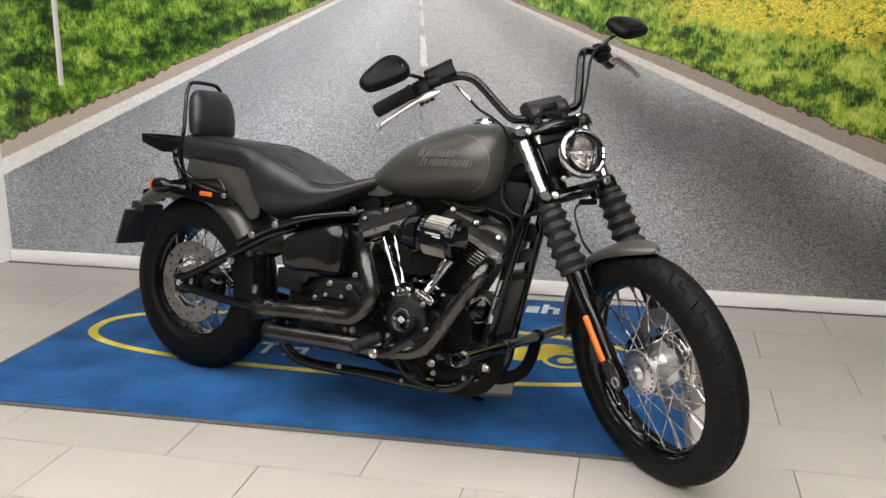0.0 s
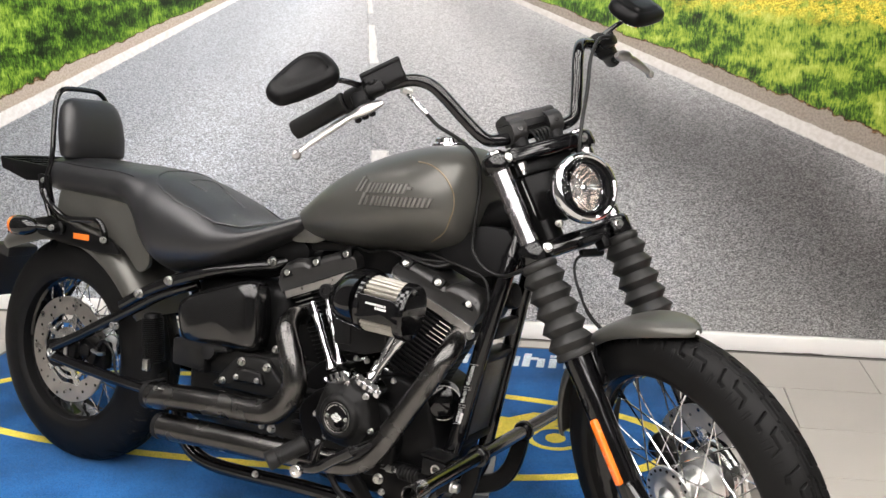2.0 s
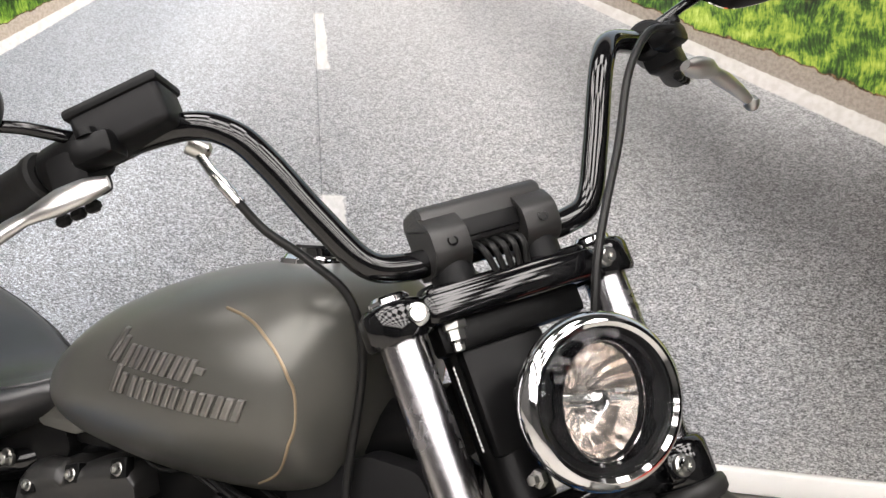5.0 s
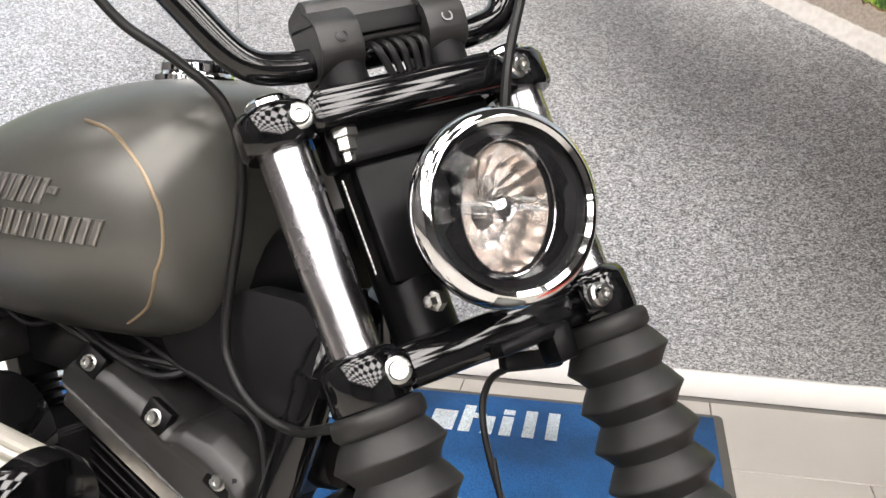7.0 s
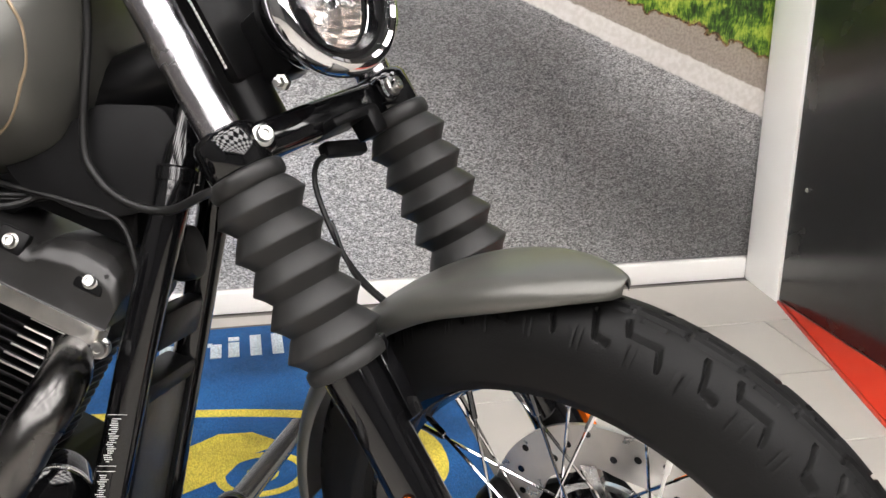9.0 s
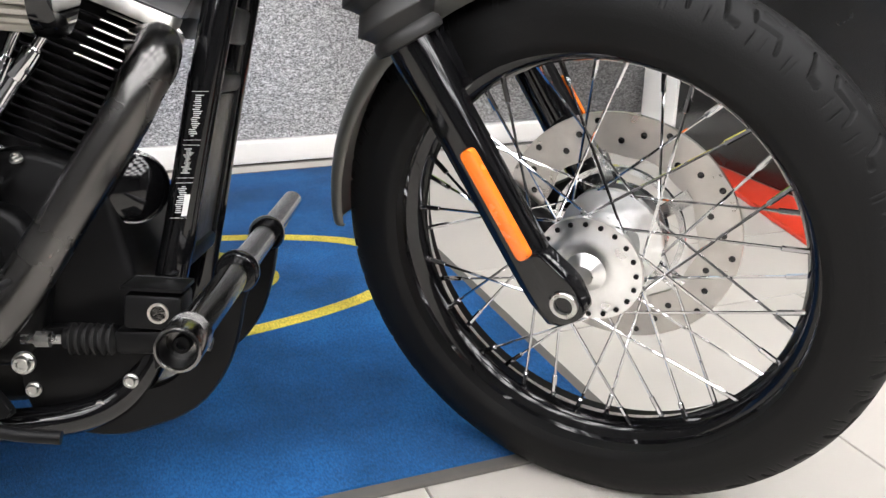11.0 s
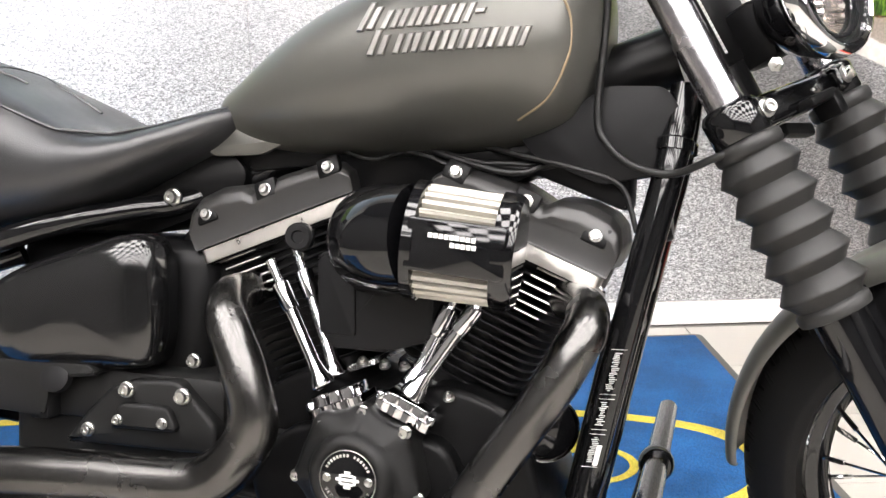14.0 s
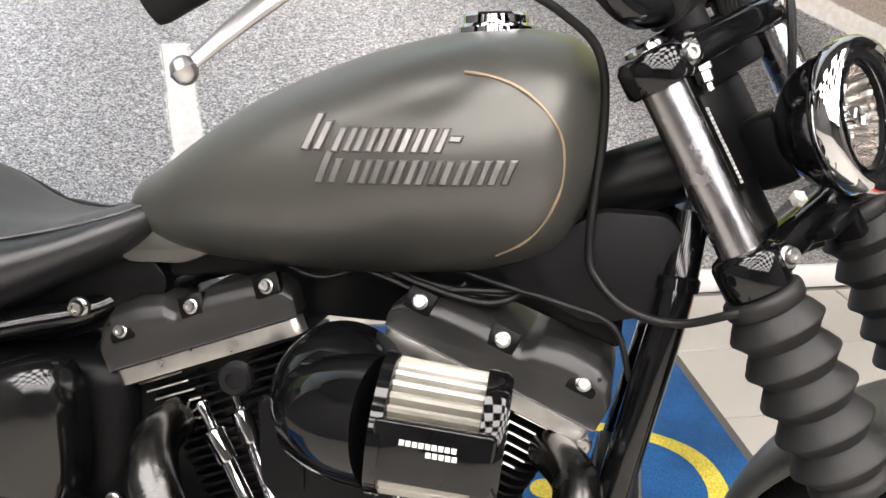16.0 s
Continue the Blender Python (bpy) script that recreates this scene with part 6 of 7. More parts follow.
lathe(b, [(0.001, 0.0185), (0.0147, 0.0190), (0.0147, 0.0455), (0.0142, 0.0456), (0.0138, 0.0230), (0.0075, 0.0225), (0.0072, 0.0320), (0.0062, 0.0330), (0.0040, 0.0330), (0.0038, 0.0280), (0.001, 0.0280)], along(bar_at(-0.338), bar_at(-1) - bar_at(0)), 28)
part("peg_socket", b, M_SATIN, peg_end, "black socket with a bolt")
bar("side_stand", [(0.98, 0.13, 0.1635), (1.00, 0.20, 0.0835), (1.03, 0.265, 0.0385)], 0.011, M_SATIN, "", 4, 12)
b = bmesh.new()
block(b, (0.05, 0.04, 0.0035), Matrix.Translation((1.035, 0.275, 0.0535)) @ Matrix.Rotation(radians(9.5), 4, "X"), 0.003)
part("stand_foot", b, M_SATIN, bike)

# ----- oil cooler between the down tubes, labels, neck cover -----
b = bmesh.new()
block(b, (0.028, 0.105, 0.17), Matrix.Translation((1.212, 0.0, 0.43)) @ Matrix.Rotation(radians(11), 4, "Y"), 0.004)
cool = part("oil_cooler", b, M_MESH, bike, "dark oil cooler core between the frame tubes")
b = bmesh.new()
for zz in (0.525, 0.338):
    block(b, (0.036, 0.125, 0.022), Matrix.Translation((1.212 + (zz - 0.43) * 0.19, 0.0, zz)) @ Matrix.Rotation(radians(11), 4, "Y"), 0.006)
for sgn in (-1, 1):
    block(b, (0.036, 0.010, 0.20), Matrix.Translation((1.212, 0.056 * sgn, 0.43)) @ Matrix.Rotation(radians(11), 4, "Y"), 0.003)
part("cooler_frame", b, M_SATIN, cool)
b = bmesh.new()
block(b, (0.020, 0.10, 0.040), Matrix.Translation((1.250, 0.0, 0.585)) @ Matrix.Rotation(radians(11), 4, "Y"), 0.005)
lathe(b, [(0.026, -0.012), (0.028, -0.008), (0.028, 0.008), (0.026, 0.012), (0.018, 0.013), (0.001, 0.013)], along((1.262, 0.0, 0.655), (1, 0, 0.2)), 26)
part("horn_bracket", b, M_SATIN, bike)
tp, bp = Vector((1.2335, -0.0905, 0.515)), Vector((1.208, -0.0985, 0.385))
for f0, f1, nrow in ((0.0, 0.38, 3), (0.42, 0.68, 3), (0.72, 1.0, 3)):
    b = bmesh.new()
    a0, a1 = tp.lerp(bp, f0), tp.lerp(bp, f1)
    M = along((a0 + a1) / 2, a1 - a0)
    M = Matrix.Translation((a0 + a1) / 2) @ Matrix(((0.97, 0.0, (a1 - a0).normalized().x, 0), (0.18, -1, (a1 - a0).normalized().y, 0), (0, 0.05, (a1 - a0).normalized().z, 0), (0, 0, 0, 1)))
    L = (a1 - a0).length
    for sx in (-1, 1):
        block(b, (0.017, 0.0006, 0.0004), M @ Matrix.Translation((0, 0.0015, sx * L / 2)), 0)
    random.seed(int(f0 * 100))
    z_ = -L / 2 + 0.004
    while z_ < L / 2 - 0.004:
        q = random.uniform(0.003, 0.009)
        block(b, (q, 0.0006, 0.0008), M @ Matrix.Translation((random.uniform(-0.002, 0.001), 0.0017, z_)), 0)
        z_ += 0.0021
    if f0 > 0.7:
        block(b, (0.0055, 0.0006, L * 0.62), M @ Matrix.Translation((0.0055, 0.0017, L * 0.14)), 0)
    tagged(part("frame_label", b, M_WHITEMARK, bike, "small white printed label bars"), kind="stuff")
for sgn in (1, -1):
    b = bmesh.new()
    slab(b, rounded([(1.09, 0.765), (1.15, 0.765), (1.20, 0.800), (1.265, 0.800), (1.285, 0.770), (1.262, 0.705), (1.20, 0.690), (1.12, 0.722)], 0.012), 0.030, 0.056, SIDE @ Matrix.Diagonal((1, 1, sgn, 1)), 0.002)
    part("neck_cover", b, M_PLASTIC, bike, "flat black cover below the tank")
b = bmesh.new()
lathe(b, [(0.030, -0.095), (0.032, -0.085), (0.028, -0.07), (0.028, 0.10), (0.034, 0.115), (0.034, 0.13), (0.03, 0.135)], Matrix.Translation((1.305, 0.004, 0.845)) @ Matrix.Rotation(-RAKE, 4, "Y"), 28)
part("steering_head", b, M_SATIN, bike)
bar("spine_tube", [(1.27, 0, 0.84), (1.10, 0, 0.78), (0.85, 0, 0.735), (0.70, 0, 0.70)], 0.035, M_SATIN)
# wiring and hoses under the tank
b = bmesh.new()
slab(b, rounded([(0.80, 0.700), (0.80, 0.735), (0.93, 0.745), (1.10, 0.760), (1.14, 0.755), (1.12, 0.722), (1.00, 0.700), (0.92, 0.685)], 0.012), -0.05, 0.030, SIDE, 0.006)
part("coil_cover", b, M_SATIN, bike, "black coil cover below the tank")
random.seed(5)
for k in range(6):
    x0 = random.uniform(0.78, 1.0)
    y0 = random.uniform(-0.055, -0.035)
    bar("wiring_loom", [(x0, y0, 0.735), (x0 + random.uniform(0.02, 0.08), y0 - random.uniform(0, 0.015), random.uniform(0.705, 0.725)), (x0 + random.uniform(0.10, 0.14), y0, random.uniform(0.700, 0.735)), (x0 + random.uniform(0.16, 0.20), y0 + 0.02, random.uniform(0.71, 0.74))], random.uniform(0.0025, 0.004), M_CABLE, "", 6, 8)
bar("wiring_loom", [(1.02, -0.040, 0.740), (1.10, -0.05, 0.722), (1.17, -0.055, 0.708), (1.222, -0.055, 0.690), (1.242, -0.060, 0.64)], 0.0032, M_CABLE, "", 6, 8)

# ----- front fork -----
for sgn in (-1, 1):
    y = 0.107 * sgn
    b = bmesh.new()
    lathe(b, [(0.0205, -0.005), (0.0205, 0.185)], STEER @ Matrix.Translation((0, y, 0)), 36)
    part("fork_tube", b, M_FORK, bike, "chrome upper fork tube")
    b = bmesh.new()
    prof = [(0.030, -0.040), (0.0355, -0.042), (0.0370, -0.046), (0.0365, -0.054), (0.0340, -0.057)]
    for k in range(5):
        z0 = -0.0580 - k * 0.0338
        big = 0.0430 + 0.0006 * k
        low = 0.0328 + 0.0004 * k
        prof += [(low, z0), (low + 0.0018, z0 - 0.0022), (low + 0.0062, z0 - 0.0085), (big - 0.0006, z0 - 0.0150), (big + 0.0010, z0 - 0.0172), (big + 0.0010, z0 - 0.0186), (big - 0.0010, z0 - 0.0207), (low + 0.0045, z0 - 0.0262), (low + 0.0012, z0 - 0.0312), (low, z0 - 0.0328)]
    prof += [(0.0385, -0.230), (0.0390, -0.236), (0.0375, -0.241), (0.028, -0.243)]
    lathe(b, prof, STEER @ Matrix.Translation((0, y, 0)), 44)
    part("fork_boot", b, M_BOOT, bike, "black ribbed rubber fork boot", 50)
    b = bmesh.new()
    lathe(b, [(0.027, -0.190), (0.027, -0.26), (0.0255, -0.30), (0.0255, -0.52), (0.024, -0.55), (0.019, -0.578), (0.010, -0.586)], STEER @ Matrix.Translation((0, y, 0)), 32)
    leg = part("fork_leg", b, M_GLOSS, bike, "gloss black lower fork leg")
    b = bmesh.new()
    slab(b, rounded([(-0.016, -0.51), (-0.014, -0.568), (0.008, -0.586), (0.038, -0.582), (0.042, -0.544), (0.022, -0.49)], 0.012), 0.100, 0.128, STEER @ SIDE @ Matrix.Diagonal((1, 1, -sgn, 1)), 0.005)
    part("axle_lug", b, M_GLOSS, leg)
    b = bmesh.new()
    lathe(b, [(0.0160, 0), (0.0160, 0.004), (0.0150, 0.0052), (0.0108, 0.0052), (0.0098, -0.006), (0.001, -0.006)], along(S(0.022, 0.127 * sgn, -0.560), sway(0, sgn, 0)), 26)
    part("axle_end", b, M_STEEL, leg, "steel axle end")
    b = bmesh.new()
    slab(b, [(-0.004, -0.225), (0.022, -0.228), (0.020, -0.310), (0.004, -0.315)], 0.070, 0.086, STEER @ SIDE @ Matrix.Diagonal((1, 1, -sgn, 1)), 0.002)
    part("fender_bracket", b, M_GLOSS, leg)
# orange reflectors on the legs
for sgn in (-1, 1):
    b = bmesh.new()
    ax = STEER @ Matrix(((1, 0, 0, 0.012), (0, 0, -sgn * -1, 0.1345 * sgn), (0, 1, 0, -0.430), (0, 0, 0, 1)))
    slab(b, rounded([(-0.0085, -0.066), (0.0085, -0.066), (0.0085, 0.066), (-0.0085, 0.066)], 0.007), -0.004, 0.006, ax, 0.003)
    part("fork_reflector", b, M_ORANGE, bike, "long orange reflector on the fork leg")
b = bmesh.new()
block(b, (0.052, 0.050, 0.105), STEER @ Matrix.Translation((-0.085, 0.074, -0.505)) @ Matrix.Rotation(radians(-22), 4, "Y"), 0.012, 3)
cal = part("front_caliper", b, M_SATIN, bike, "black front brake caliper")
for dw in (-0.026, 0.026):
    b = bmesh.new()
    lathe(b, [(0.017, 0), (0.017, 0.005), (0.013, 0.008), (0.001, 0.008)], along(STEER @ Matrix.Translation((-0.085, 0.048, -0.505)) @ Matrix.Rotation(radians(-22), 4, "Y") @ Vector((0, 0, dw)), sway(0, -1, 0)), 20)
    part("piston_cap", b, M_GLOSS, cal)
b = bmesh.new()
block(b, (0.075, 0.016, 0.04), STEER @ Matrix.Translation((-0.045, 0.098, -0.50)), 0.006)
part("caliper_bracket", b, M_SATIN, cal)
# triple clamps
for w0, w1, big in ((-0.042, 0.000, True), (0.160, 0.195, False)):
    b = bmesh.new()
    for sgn in (-1, 1):
        lathe(b, [(0.0285, w0), (0.0315, w0 + 0.004), (0.0315, w1 - 0.008), (0.028, w1 - 0.002), (0.022, w1 + 0.001)], STEER @ Matrix.Translation((0, 0.107 * sgn, 0)), 36)
    block(b, (0.052, 0.18, (w1 - w0) * 0.86), STEER @ Matrix.Translation((-0.008 if big else 0.008, 0, (w0 + w1) / 2)), 0.010, 3)
    for sgn in (-1, 1):
        block(b, (0.032, 0.026, 0.030), STEER @ Matrix.Translation((0.014 if big else 0.002, (0.090 if big else 0.093) * sgn, (w0 + w1) / 2)), 0.007, 3)
    clamp = part("triple_clamp", b, M_GLOSS, bike, "gloss black fork clamp")
    for sgn in (-1, 1):
        bolt(S(0.031 if big else 0.030, (0.092 if big else 0.097) * sgn, (w0 + w1) / 2), sway(1, 0.25 * sgn, 0), 0.9, clamp)
        if not big:
            bb = bmesh.new()
            lathe(bb, [(0.019, w1), (0.019, w1 + 0.005), (0.016, w1 + 0.008), (0.001, w1 + 0.009)], STEER @ Matrix.Translation((0, 0.107 * sgn, 0)), 28)
            part("fork_cap", bb, M_CHROME, clamp, "chrome fork cap")
b = bmesh.new()
block(b, (0.026, 0.165, 0.030), STEER @ Matrix.Translation((0.018, 0, 0.182)), 0.008, 3)
part("clamp_cover", b, M_GLOSS, bike, "gloss black clamp cover bar")
# cable bracket below the lower clamp
b = bmesh.new()
block(b, (0.05, 0.06, 0.012), STEER @ Matrix.Translation((0.01, 0.02, -0.034)), 0.004)
block(b, (0.03, 0.02, 0.03), STEER @ Matrix.Translation((0.02, 0.045, -0.045)), 0.004)
part("cable_bracket", b, M_SATIN, bike)

# ----- headlamp -----
HL = Matrix.Translation(S(0.058, 0.002, 0.066)) @ sway(1, -0.06, -0.16).to_track_quat("Z", "Y").to_matrix().to_4x4() @ Matrix.Scale(0.98, 4)
b = bmesh.new()
lathe(b, [(0.001, -0.030), (0.020, -0.029), (0.040, -0.022), (0.054, -0.008), (0.063, 0.012), (0.0665, 0.036), (0.0640, 0.036), (0.060, 0.012), (0.051, -0.006), (0.038, -0.018), (0.018, -0.025), (0.001, -0.026)], HL, 48, True)
lamp = part("headlamp", b, M_GLOSS, bike, "round headlamp in a gloss black bucket with chrome ring")
b = bmesh.new()
lathe(b, [(0.0665, 0.026), (0.0715, 0.030), (0.0735, 0.038), (0.0725, 0.047), (0.0690, 0.053), (0.0640, 0.055), (0.0605, 0.053), (0.0600, 0.044), (0.0640, 0.034)], HL, 64, True)
part("chrome_ring", b, M_CHROME, lamp, "polished chrome trim ring")
def lamp_ring(k, flat, h, n=72):
    """A loop inside the lamp: half-width k * flat, half-height k."""
    return [HL @ Vector((k * flat * math.cos(2 * math.pi * j / n), k * math.sin(2 * math.pi * j / n), h)) for j in range(n)]


b = bmesh.new()
skin(b, [lamp_ring(0.0608, 1.0, 0.047), lamp_ring(0.0575, 1.0, 0.0425), lamp_ring(0.0480, 0.76, 0.0425), lamp_ring(0.0470, 0.75, 0.0385)], False)
part("lamp_bezel", b, M_PLASTIC, lamp, "dark bezel with an upright oval opening")
b = bmesh.new()
outer, inner = [], []
for j in range(96):
    a = 2 * math.pi * j / 96
    side = abs(math.degrees(math.asin(abs(math.sin(a)))))
    q = 0.0455 if side < 17 else 0.0455 + 0.0065 * min(1.0, (side - 17) / 5.0)
    outer.append((q * math.cos(a), q * math.sin(a)))
    inner.append((0.0375 * math.cos(a), 0.0492 * math.sin(a)))
skin(b, [[HL @ Vector((*p, h)) for p in loop] for loop, h in ((inner, 0.0425), (inner, 0.0450), (outer, 0.0458), (outer, 0.0425))], False)
part("bezel_wing", b, M_GLOSS, lamp, "gloss black notched inner trim", 25)
b = bmesh.new()
tube(b, lamp_ring(0.0490, 0.765, 0.0452, 48), 0.0008, 6, 1, True)
part("oval_rim", b, M_CHROME, lamp, "thin bright line round the oval opening")
b = bmesh.new()
rings = []
for q, h in ((1.0, 0.0395), (0.97, 0.032), (0.84, 0.018), (0.60, 0.006), (0.28, 0.001)):
    rings.append([HL @ Vector((0.036 * q * math.cos(a) * w, 0.0475 * q * math.sin(a) * w, h)) for a, w in ((2 * math.pi * j / 44, 1.0 if j % 2 else 0.965) for j in range(44))])
skin(b, rings, False)
b.faces.new([b.verts.new(v) for v in rings[-1]])
part("reflector", b, M_REFLECTOR, lamp, "fluted bright reflector bowl", 12)
b = bmesh.new()
for dz in (-0.0030, 0.0030):
    tube(b, [HL @ Vector((x, 0.002 + dz * (1.6 - abs(x) * 18) + 0.003 * math.sin(x * 60), 0.033)) for x in (-0.034, -0.022, -0.011, 0.0, 0.011, 0.022, 0.034)], 0.0014, 8, 3)
block(b, (0.066, 0.0050, 0.003), HL @ Matrix.Translation((0, 0.002, 0.031)), 0.001)
part("centre_bar", b, M_ALU, lamp, "bright bar across the reflector")
b = bmesh.new()
lathe(b, [(0.0085, 0.024), (0.0098, 0.034), (0.0094, 0.039), (0.0080, 0.0405), (0.0070, 0.0385), (0.0035, 0.0395), (0.001, 0.0400)], HL, 24)
part("bulb_shield", b, M_CHROME, lamp, "round bright bulb shield", 25)
b = bmesh.new()
lathe(b, [(0.0615, 0.0500), (0.045, 0.0535), (0.025, 0.0555), (0.001, 0.0560), (0.001, 0.0540), (0.025, 0.0535), (0.045, 0.0515), (0.0615, 0.0480)], HL, 48, True)
glass = part("lens", b, M_LENS, lamp, "clear headlamp lens", 60)
glass.visible_shadow = False
b = bmesh.new()
block(b, (0.05, 0.05, 0.07), STEER @ Matrix.Translation((0.010, 0, 0.060)), 0.01)
part("lamp_mount", b, M_SATIN, bike)
b = bmesh.new()
block(b, (0.02, 0.085, 0.10), STEER @ Matrix.Translation((-0.012, -0.015, 0.090)), 0.006)
part("lamp_backplate", b, M_SATIN, bike)
b = bmesh.new()
block(b, (0.03, 0.150, 0.044), STEER @ Matrix.Translation((-0.010, 0.0, 0.160)), 0.006)
part("neck_bracket", b, M_SATIN, bike)
b = bmesh.new()
lathe(b, [(0.009, 0), (0.009, 0.004), (0.0075, 0.006), (0.001, 0.006)], along(S(-0.025, -0.053, 0.036), sway(0.45, -1, 0.1)), 22)
part("ignition_lock", b, M_STEEL, bike, "steel key lock")
b = bmesh.new()
lathe(b, [(0.011, 0), (0.011, 0.006), (0.008, 0.007), (0.008, 0.016), (0.005, 0.018), (0.005, 0.025)], along(S(0.014, -0.062, 0.163), sway(0, -0.1, -1)), 6)
part("clamp_nut", b, M_STEEL, bike, "steel nut below the top clamp", 20)
b = bmesh.new()
lathe(b, [(0.004, 0), (0.008, 0.002), (0.008, 0.008), (0.005, 0.009), (0.005, 0.015), (0.002, 0.016)], along(S(0.036, -0.043, 0.016), sway(0.4, -1, 0.1)), 6)
part("adjuster_nut", b, M_STEEL, bike, "", 20)
b = bmesh.new()
random.seed(11)
for k in range(17):
    block(b, (0.0028, 0.0006, 0.0036), STEER @ Matrix.Translation((0.010, -0.0745, 0.125 - k * 0.0045)), 0)
tagged(part("stamped_number", b, M_WHITEMARK, bike, "row of tiny white bars"), kind="stuff")

# ----- handlebar and controls -----
BST = STEER


def SB(u, v, w):
    return BST @ Vector((u, v, w))


BAR = [(0.006, 0.0, 0.222), (0.006, 0.050, 0.222), (0.006, 0.085, 0.223), (0.007, 0.117, 0.235), (0.010, 0.145, 0.283), (0.014, 0.173, 0.340), (0.012, 0.193, 0.372), (-0.004, 0.222, 0.394), (-0.034, 0.275, 0.402), (-0.066, 0.336, 0.402), (-0.163, 0.428, 0.400)]
pts = [SB(u, -v, w) for u, v, w in BAR[::-1]] + [SB(u, v, w) for u, v, w in BAR[1:]]
handlebar = bar("handlebar", pts, 0.0128, M_GLOSS, "gloss black raised handlebar", 6, 18)
b = bmesh.new()
slab(b, rounded([(-0.020, 0.226), (0.024, 0.226), (0.026, 0.240), (0.026, 0.262), (0.019, 0.269), (-0.015, 0.269), (-0.022, 0.262)], 0.004), -0.062, 0.062,
     STEER @ Matrix(((1, 0, 0, 0), (0, 0, 1, 0), (0, 1, 0, 0), (0, 0, 0, 1))), 0.003, 2)
riser = part("riser_housing", b, M_ROCKER, bike, "black handlebar clamp with instrument housing")
for sgn in (-1, 1):
    b = bmesh.new()
    slab(b, rounded([(-0.014, 0.206), (0.022, 0.206), (0.036, 0.216), (0.039, 0.240), (0.024, 0.2585), (-0.012, 0.2585)], 0.008), -0.0185, 0.0185,
         STEER @ Matrix.Translation((0, 0.0465 * sgn, 0)) @ Matrix(((1, 0, 0, 0), (0, 0, 1, 0), (0, 1, 0, 0), (0, 0, 0, 1))), 0.003, 2)
    lug = part("clamp_lug", b, M_ROCKER, riser, "black clamp lug with a bolt hole")
    b = bmesh.new()
    lathe(b, [(0.0050, 0.0), (0.0050, 0.0012), (0.0035, 0.0012), (0.0032, -0.004), (0.001, -0.004)], along(S(0.0370, 0.0465 * sgn, 0.2285), sway(1, 0, 0.1)), 16)
    part("bolt_hole", b, M_GLOSS, lug)
for sgn in (-1, 1):
    b = bmesh.new()
    lathe(b, [(0.020, 0.192), (0.020, 0.220)], STEER @ Matrix.Translation((0.010, 0.045 * sgn, 0)), 24)
    part("riser", b, M_PLASTIC, riser)
b = bmesh.new()
block(b, (0.010, 0.054, 0.016), STEER @ Matrix.Translation((0.0255, 0, 0.238)), 0.001)
part("display_strip", b, M_SATIN, riser)
for k in range(5):
    bar("wire", [S(0.012, -0.018 + 0.009 * k, 0.228), S(0.034, -0.020 + 0.010 * k, 0.214), S(0.028, -0.012 + 0.008 * k, 0.194)], 0.0032, M_CABLE, "", 5, 8)
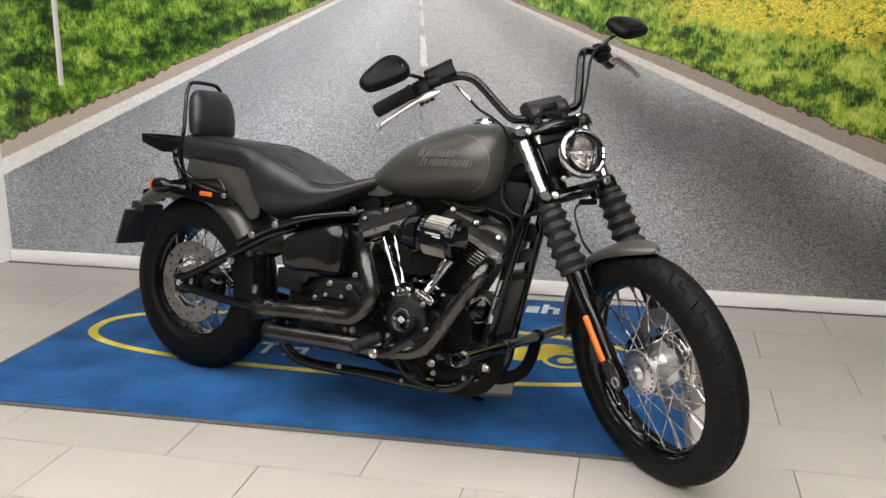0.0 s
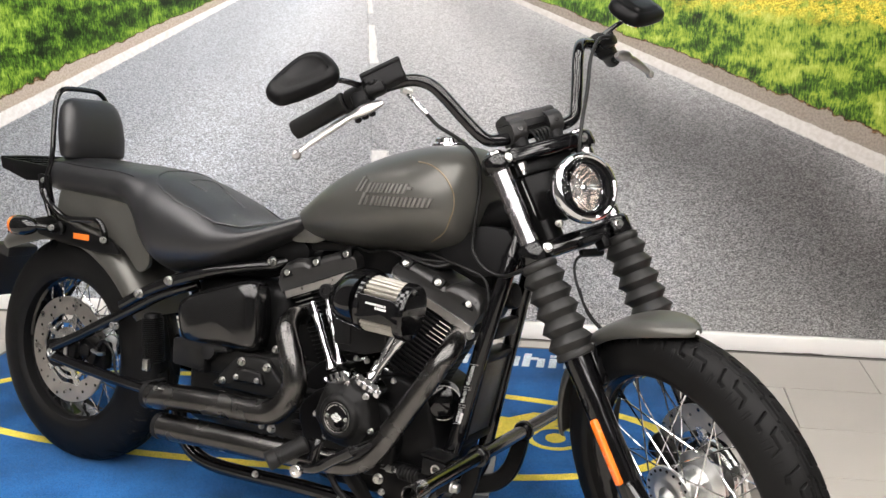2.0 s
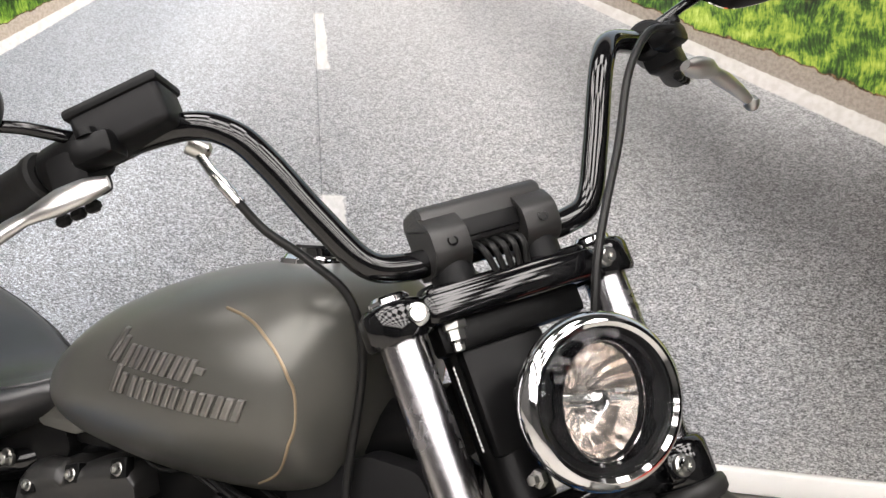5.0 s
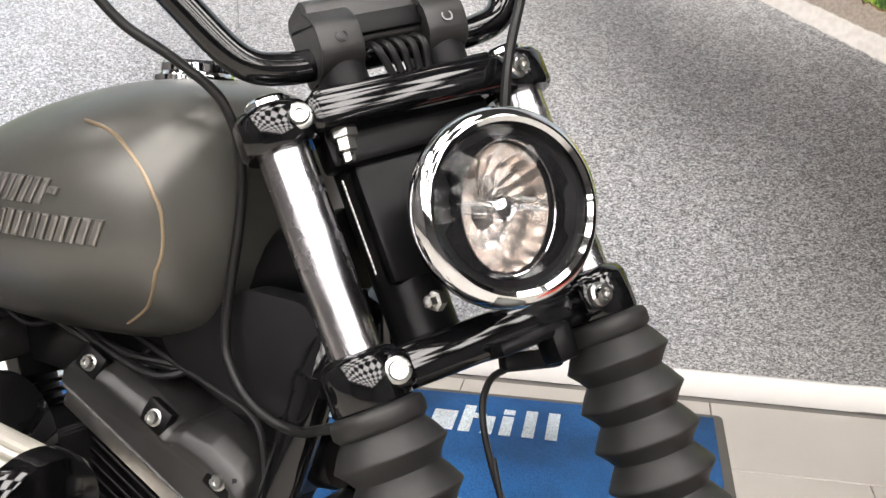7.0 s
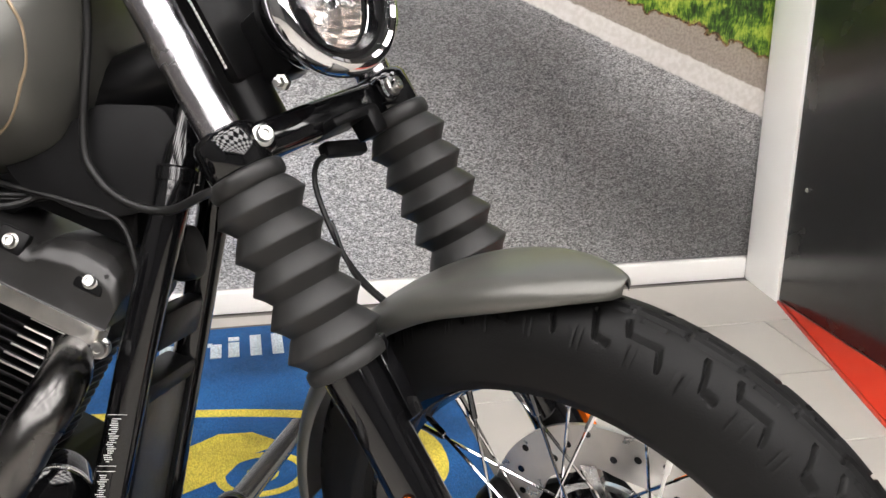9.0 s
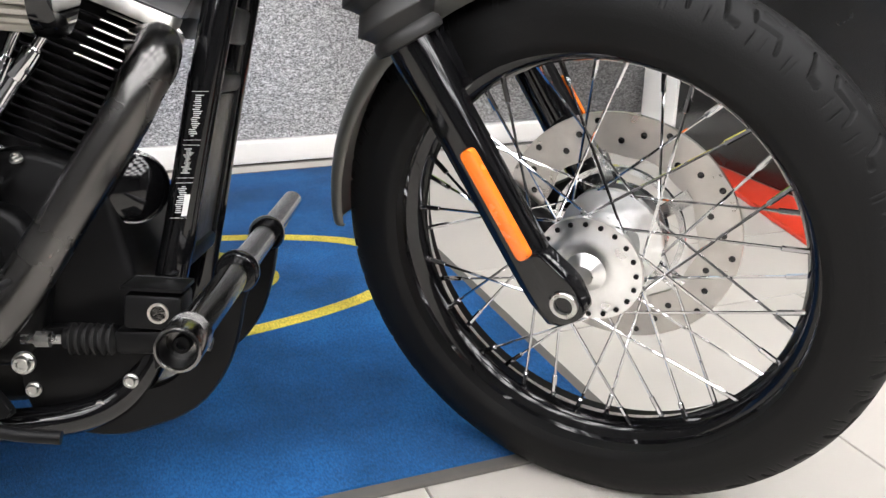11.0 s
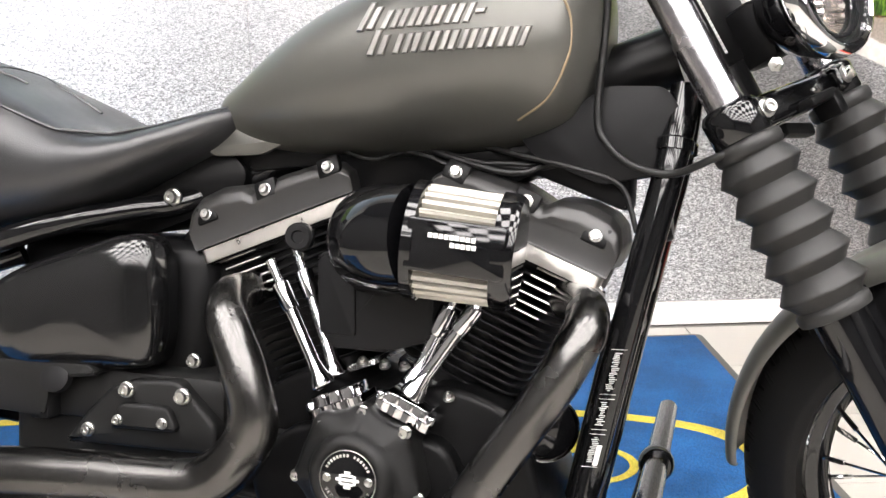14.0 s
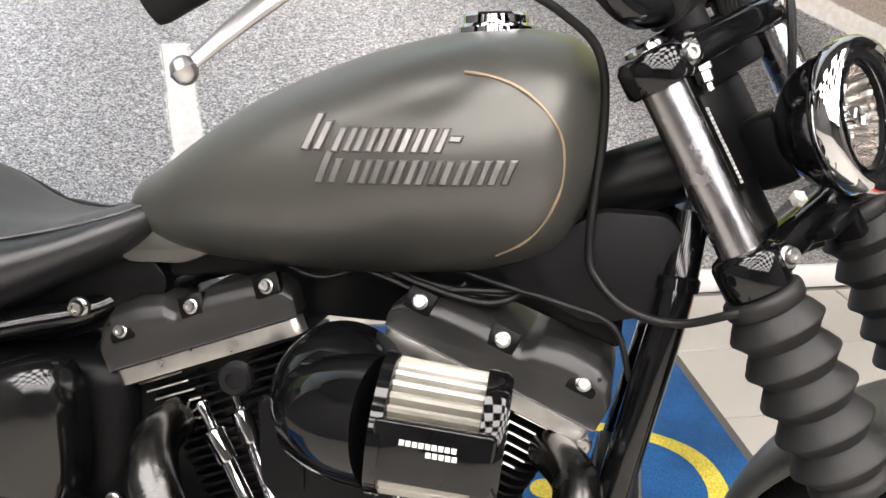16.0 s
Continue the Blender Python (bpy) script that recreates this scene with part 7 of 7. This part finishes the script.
for sgn in (-1, 1):
    g0, g1 = Vector((-0.070, 0.340 * sgn, 0.402)), Vector((-0.165, 0.430 * sgn, 0.400))
    d_ = (g1 - g0)
    b = bmesh.new()
    L = d_.length
    lathe(b, [(0.0200, 0), (0.0230, 0.003), (0.0225, 0.010), (0.0205, 0.014), (0.0205, L - 0.008), (0.0190, L - 0.002), (0.001, L)], BST @ along(g0, d_), 28)
    part("grip", b, M_GRIP, bike, "black rubber handlebar grip")
    # switch pod and lever perch
    c0 = Vector((-0.052, 0.312 * sgn, 0.402))
    MP = BST @ along(c0, d_)
    b = bmesh.new()
    lathe(b, [(0.020, -0.022), (0.024, -0.018), (0.024, 0.026), (0.021, 0.030)], MP, 24)
    block(b, (0.040, 0.040, 0.040), BST @ Matrix.Translation((-0.046, 0.316 * sgn, 0.386)) @ Matrix.Rotation(radians(35 * sgn), 4, "Z"), 0.008, 2)
    pod = part("switch_pod", b, M_PLASTIC, bike, "black switch pod")
    b = bmesh.new()
    for k in range(3):
        block(b, (0.010, 0.014, 0.010), BST @ Matrix.Translation((-0.052 + 0.010 * k, (0.338 - 0.012 * k) * sgn, 0.352)) @ Matrix.Rotation(radians(35 * sgn), 4, "Z"), 0.003, 1)
    part("switch_button", b, M_PLASTIC, pod)
    # lever: flat blade with a ball end
    b = bmesh.new()
    reach, drop = (1.0, 0.0) if sgn < 0 else (0.90, 0.008)
    blade = [Vector((u, (0.300 + (v - 0.300) * reach) * sgn, w - drop)) for u, v, w in ((0.000, 0.300, 0.3590), (-0.006, 0.318, 0.3580), (-0.016, 0.340, 0.3565), (-0.030, 0.366, 0.3540), (-0.043, 0.390, 0.3490), (-0.070, 0.436, 0.3375), (-0.092, 0.472, 0.3260))]
    q3 = blade[-1]
    tube(b, [BST @ p for p in blade], [0.0075, 0.0140, 0.0150, 0.0085, 0.0105, 0.0085, 0.0055], 16, 6, flat=0.6)
    lathe(b, [(0.001, -0.0105), (0.0045, -0.0095), (0.008, -0.0065), (0.0105, 0), (0.008, 0.0065), (0.0045, 0.0095), (0.001, 0.0105)], BST @ Matrix.Translation(q3), 18)
    part("brake_lever" if sgn < 0 else "clutch_lever", b, M_LEVER, bike, "brushed silver hand lever with ball end")
    b = bmesh.new()
    block(b, (0.034, 0.040, 0.024), BST @ Matrix.Translation((-0.008, 0.300 * sgn, 0.390)) @ Matrix.Rotation(radians(30 * sgn), 4, "Z"), 0.007, 2)
    lathe(b, [(0.009, 0), (0.009, 0.006), (0.001, 0.007)], BST @ Matrix.Translation((0.000, 0.306 * sgn, 0.400)), 14)
    part("lever_perch", b, M_SATIN, bike)
# master cylinder on the right bar
b = bmesh.new()
MC = BST @ Matrix.Translation((-0.014, -0.268, 0.410)) @ Matrix.Rotation(radians(-28), 4, "Z") @ Matrix.Rotation(radians(4), 4, "X")
block(b, (0.050, 0.082, 0.040), MC, 0.006, 3)
block(b, (0.056, 0.088, 0.010), MC @ Matrix.Translation((0, 0, 0.020)), 0.004, 2)
mcyl = part("master_cylinder", b, M_PLASTIC, bike, "black brake fluid reservoir")
b = bmesh.new()
lathe(b, [(0.0095, -0.010), (0.0095, 0.008), (0.006, 0.012), (0.001, 0.012)], along((1.048, -0.136, 1.066), (0.5, 0.6, -0.3)), 12)
part("hose_union", b, M_STEEL, mcyl, "steel hose union")
b = bmesh.new()
tube(b, [Vector((1.048, -0.136, 1.064)), Vector((1.064, -0.135, 1.049)), Vector((1.081, -0.132, 1.035)), Vector((1.097, -0.128, 1.021))], [0.0055, 0.005, 0.0065, 0.0060], 12, 5)
part("hose_fitting", b, M_ALU, mcyl, "silver hose fitting")
# brake hose: from the fitting past the tank, down and round to the fork
bar("brake_hose", [Vector((1.096, -0.129, 1.022)), Vector((1.119, -0.116, 0.999)), Vector((1.158, -0.098, 0.976)), Vector((1.190, -0.078, 0.945)), Vector((1.199, -0.064, 0.885)), Vector((1.194, -0.068, 0.770)), Vector((1.207, -0.072, 0.735)), Vector((1.238, -0.076, 0.712)), Vector((1.280, -0.080, 0.706)), Vector((1.325, -0.098, 0.725)), Vector((1.36, -0.09, 0.735))], 0.0042, M_CABLE, "black brake hose looped below the tank", 8, 10)
bar("lamp_cable", [S(-0.030, 0.024, -0.052), S(-0.030, 0.004, -0.056), S(-0.030, -0.012, -0.076), S(-0.030, -0.020, -0.112), S(-0.030, -0.022, -0.156), S(-0.028, -0.012, -0.196), S(-0.020, 0.004, -0.232)], 0.0030, M_CABLE, "", 6, 8)
bar("lamp_cable", [S(-0.028, -0.018, -0.114), S(-0.026, -0.026, -0.156), S(-0.028, -0.020, -0.186), S(-0.022, 0.000, -0.234)], 0.0024, M_CABLE, "", 6, 8)
b = bmesh.new()
block(b, (0.016, 0.056, 0.016), STEER @ Matrix.Translation((-0.030, 0.046, -0.053)) @ Matrix.Rotation(radians(-14), 4, "X"), 0.004)
part("cable_plug", b, M_PLASTIC, bike, "black cable connector below the lower clamp")
bar("clutch_cable", [SB(0.010, 0.296, 0.392), SB(0.026, 0.250, 0.386), S(0.034, 0.200, 0.345), S(0.042, 0.150, 0.275), S(0.046, 0.108, 0.220), S(0.046, 0.078, 0.175), S(0.030, 0.06, 0.12), S(0.0, 0.05, 0.05)], 0.0044, M_CABLE, "", 6, 8)


# mirrors
def mirror(sgn, base, knee, centre):
    b = bmesh.new()
    tube(b, [S(*base), S(*knee[0]), S(*knee[1]), S(centre[0] + 0.027, centre[1] - 0.022 * sgn, centre[2] + 0.002)], [0.0062, 0.0058, 0.0052, 0.006], 12, 6)
    stem = part("mirror_stem", b, M_GLOSS, bike, "slim black mirror stem")
    M = Matrix.Translation(S(*centre)) @ (STEER.to_3x3() @ Euler((radians(8), radians(-26), radians(12 * sgn))).to_matrix()).to_4x4()
    M = M @ Matrix(((0, 0, 1, 0.004), (sgn, 0, 0, 0.012 * sgn), (0, 1, 0, 0.004), (0, 0, 0, 1)))
    out = [(p.x, p.y) for p in curve_points([(x, y, 0) for x, y in ((-0.063, 0.012), (-0.052, 0.038), (-0.022, 0.047), (0.022, 0.034), (0.068, 0.011), (0.079, -0.006), (0.074, -0.028), (0.058, -0.037), (0.0, -0.040), (-0.042, -0.036), (-0.060, -0.018))], 5, True)]
    b = bmesh.new()
    rings = []
    out = [(x * 1.08, y * 1.12) for x, y in out]
    for h, k in ((-0.014, 0.97), (-0.010, 1.0), (0.000, 1.0), (0.008, 0.95), (0.014, 0.84), (0.0165, 0.72), (0.0170, 0.66), (0.0215, 0.60), (0.0230, 0.40), (0.0235, 0.05)):
        rings.append([M @ Vector((x * k, y * k, h)) for x, y in out])
    skin(b, rings)
    shell = part("mirror_shell", b, M_SATIN, stem, "black tapered mirror shell", 50)
    b = bmesh.new()
    slab(b, [(x * 0.93, y * 0.93) for x, y in out], -0.0165, -0.0145, M, 0)
    part("mirror_glass", b, M_MIRROR, stem, "flat mirror glass")


for side in (-1, 1):
    mirror(side, (-0.032, 0.314 * side, 0.415), ((-0.022, 0.348 * side, 0.427), (-0.017, 0.380 * side, 0.437)), (-0.016, 0.415 * side, 0.447))


floor_area()
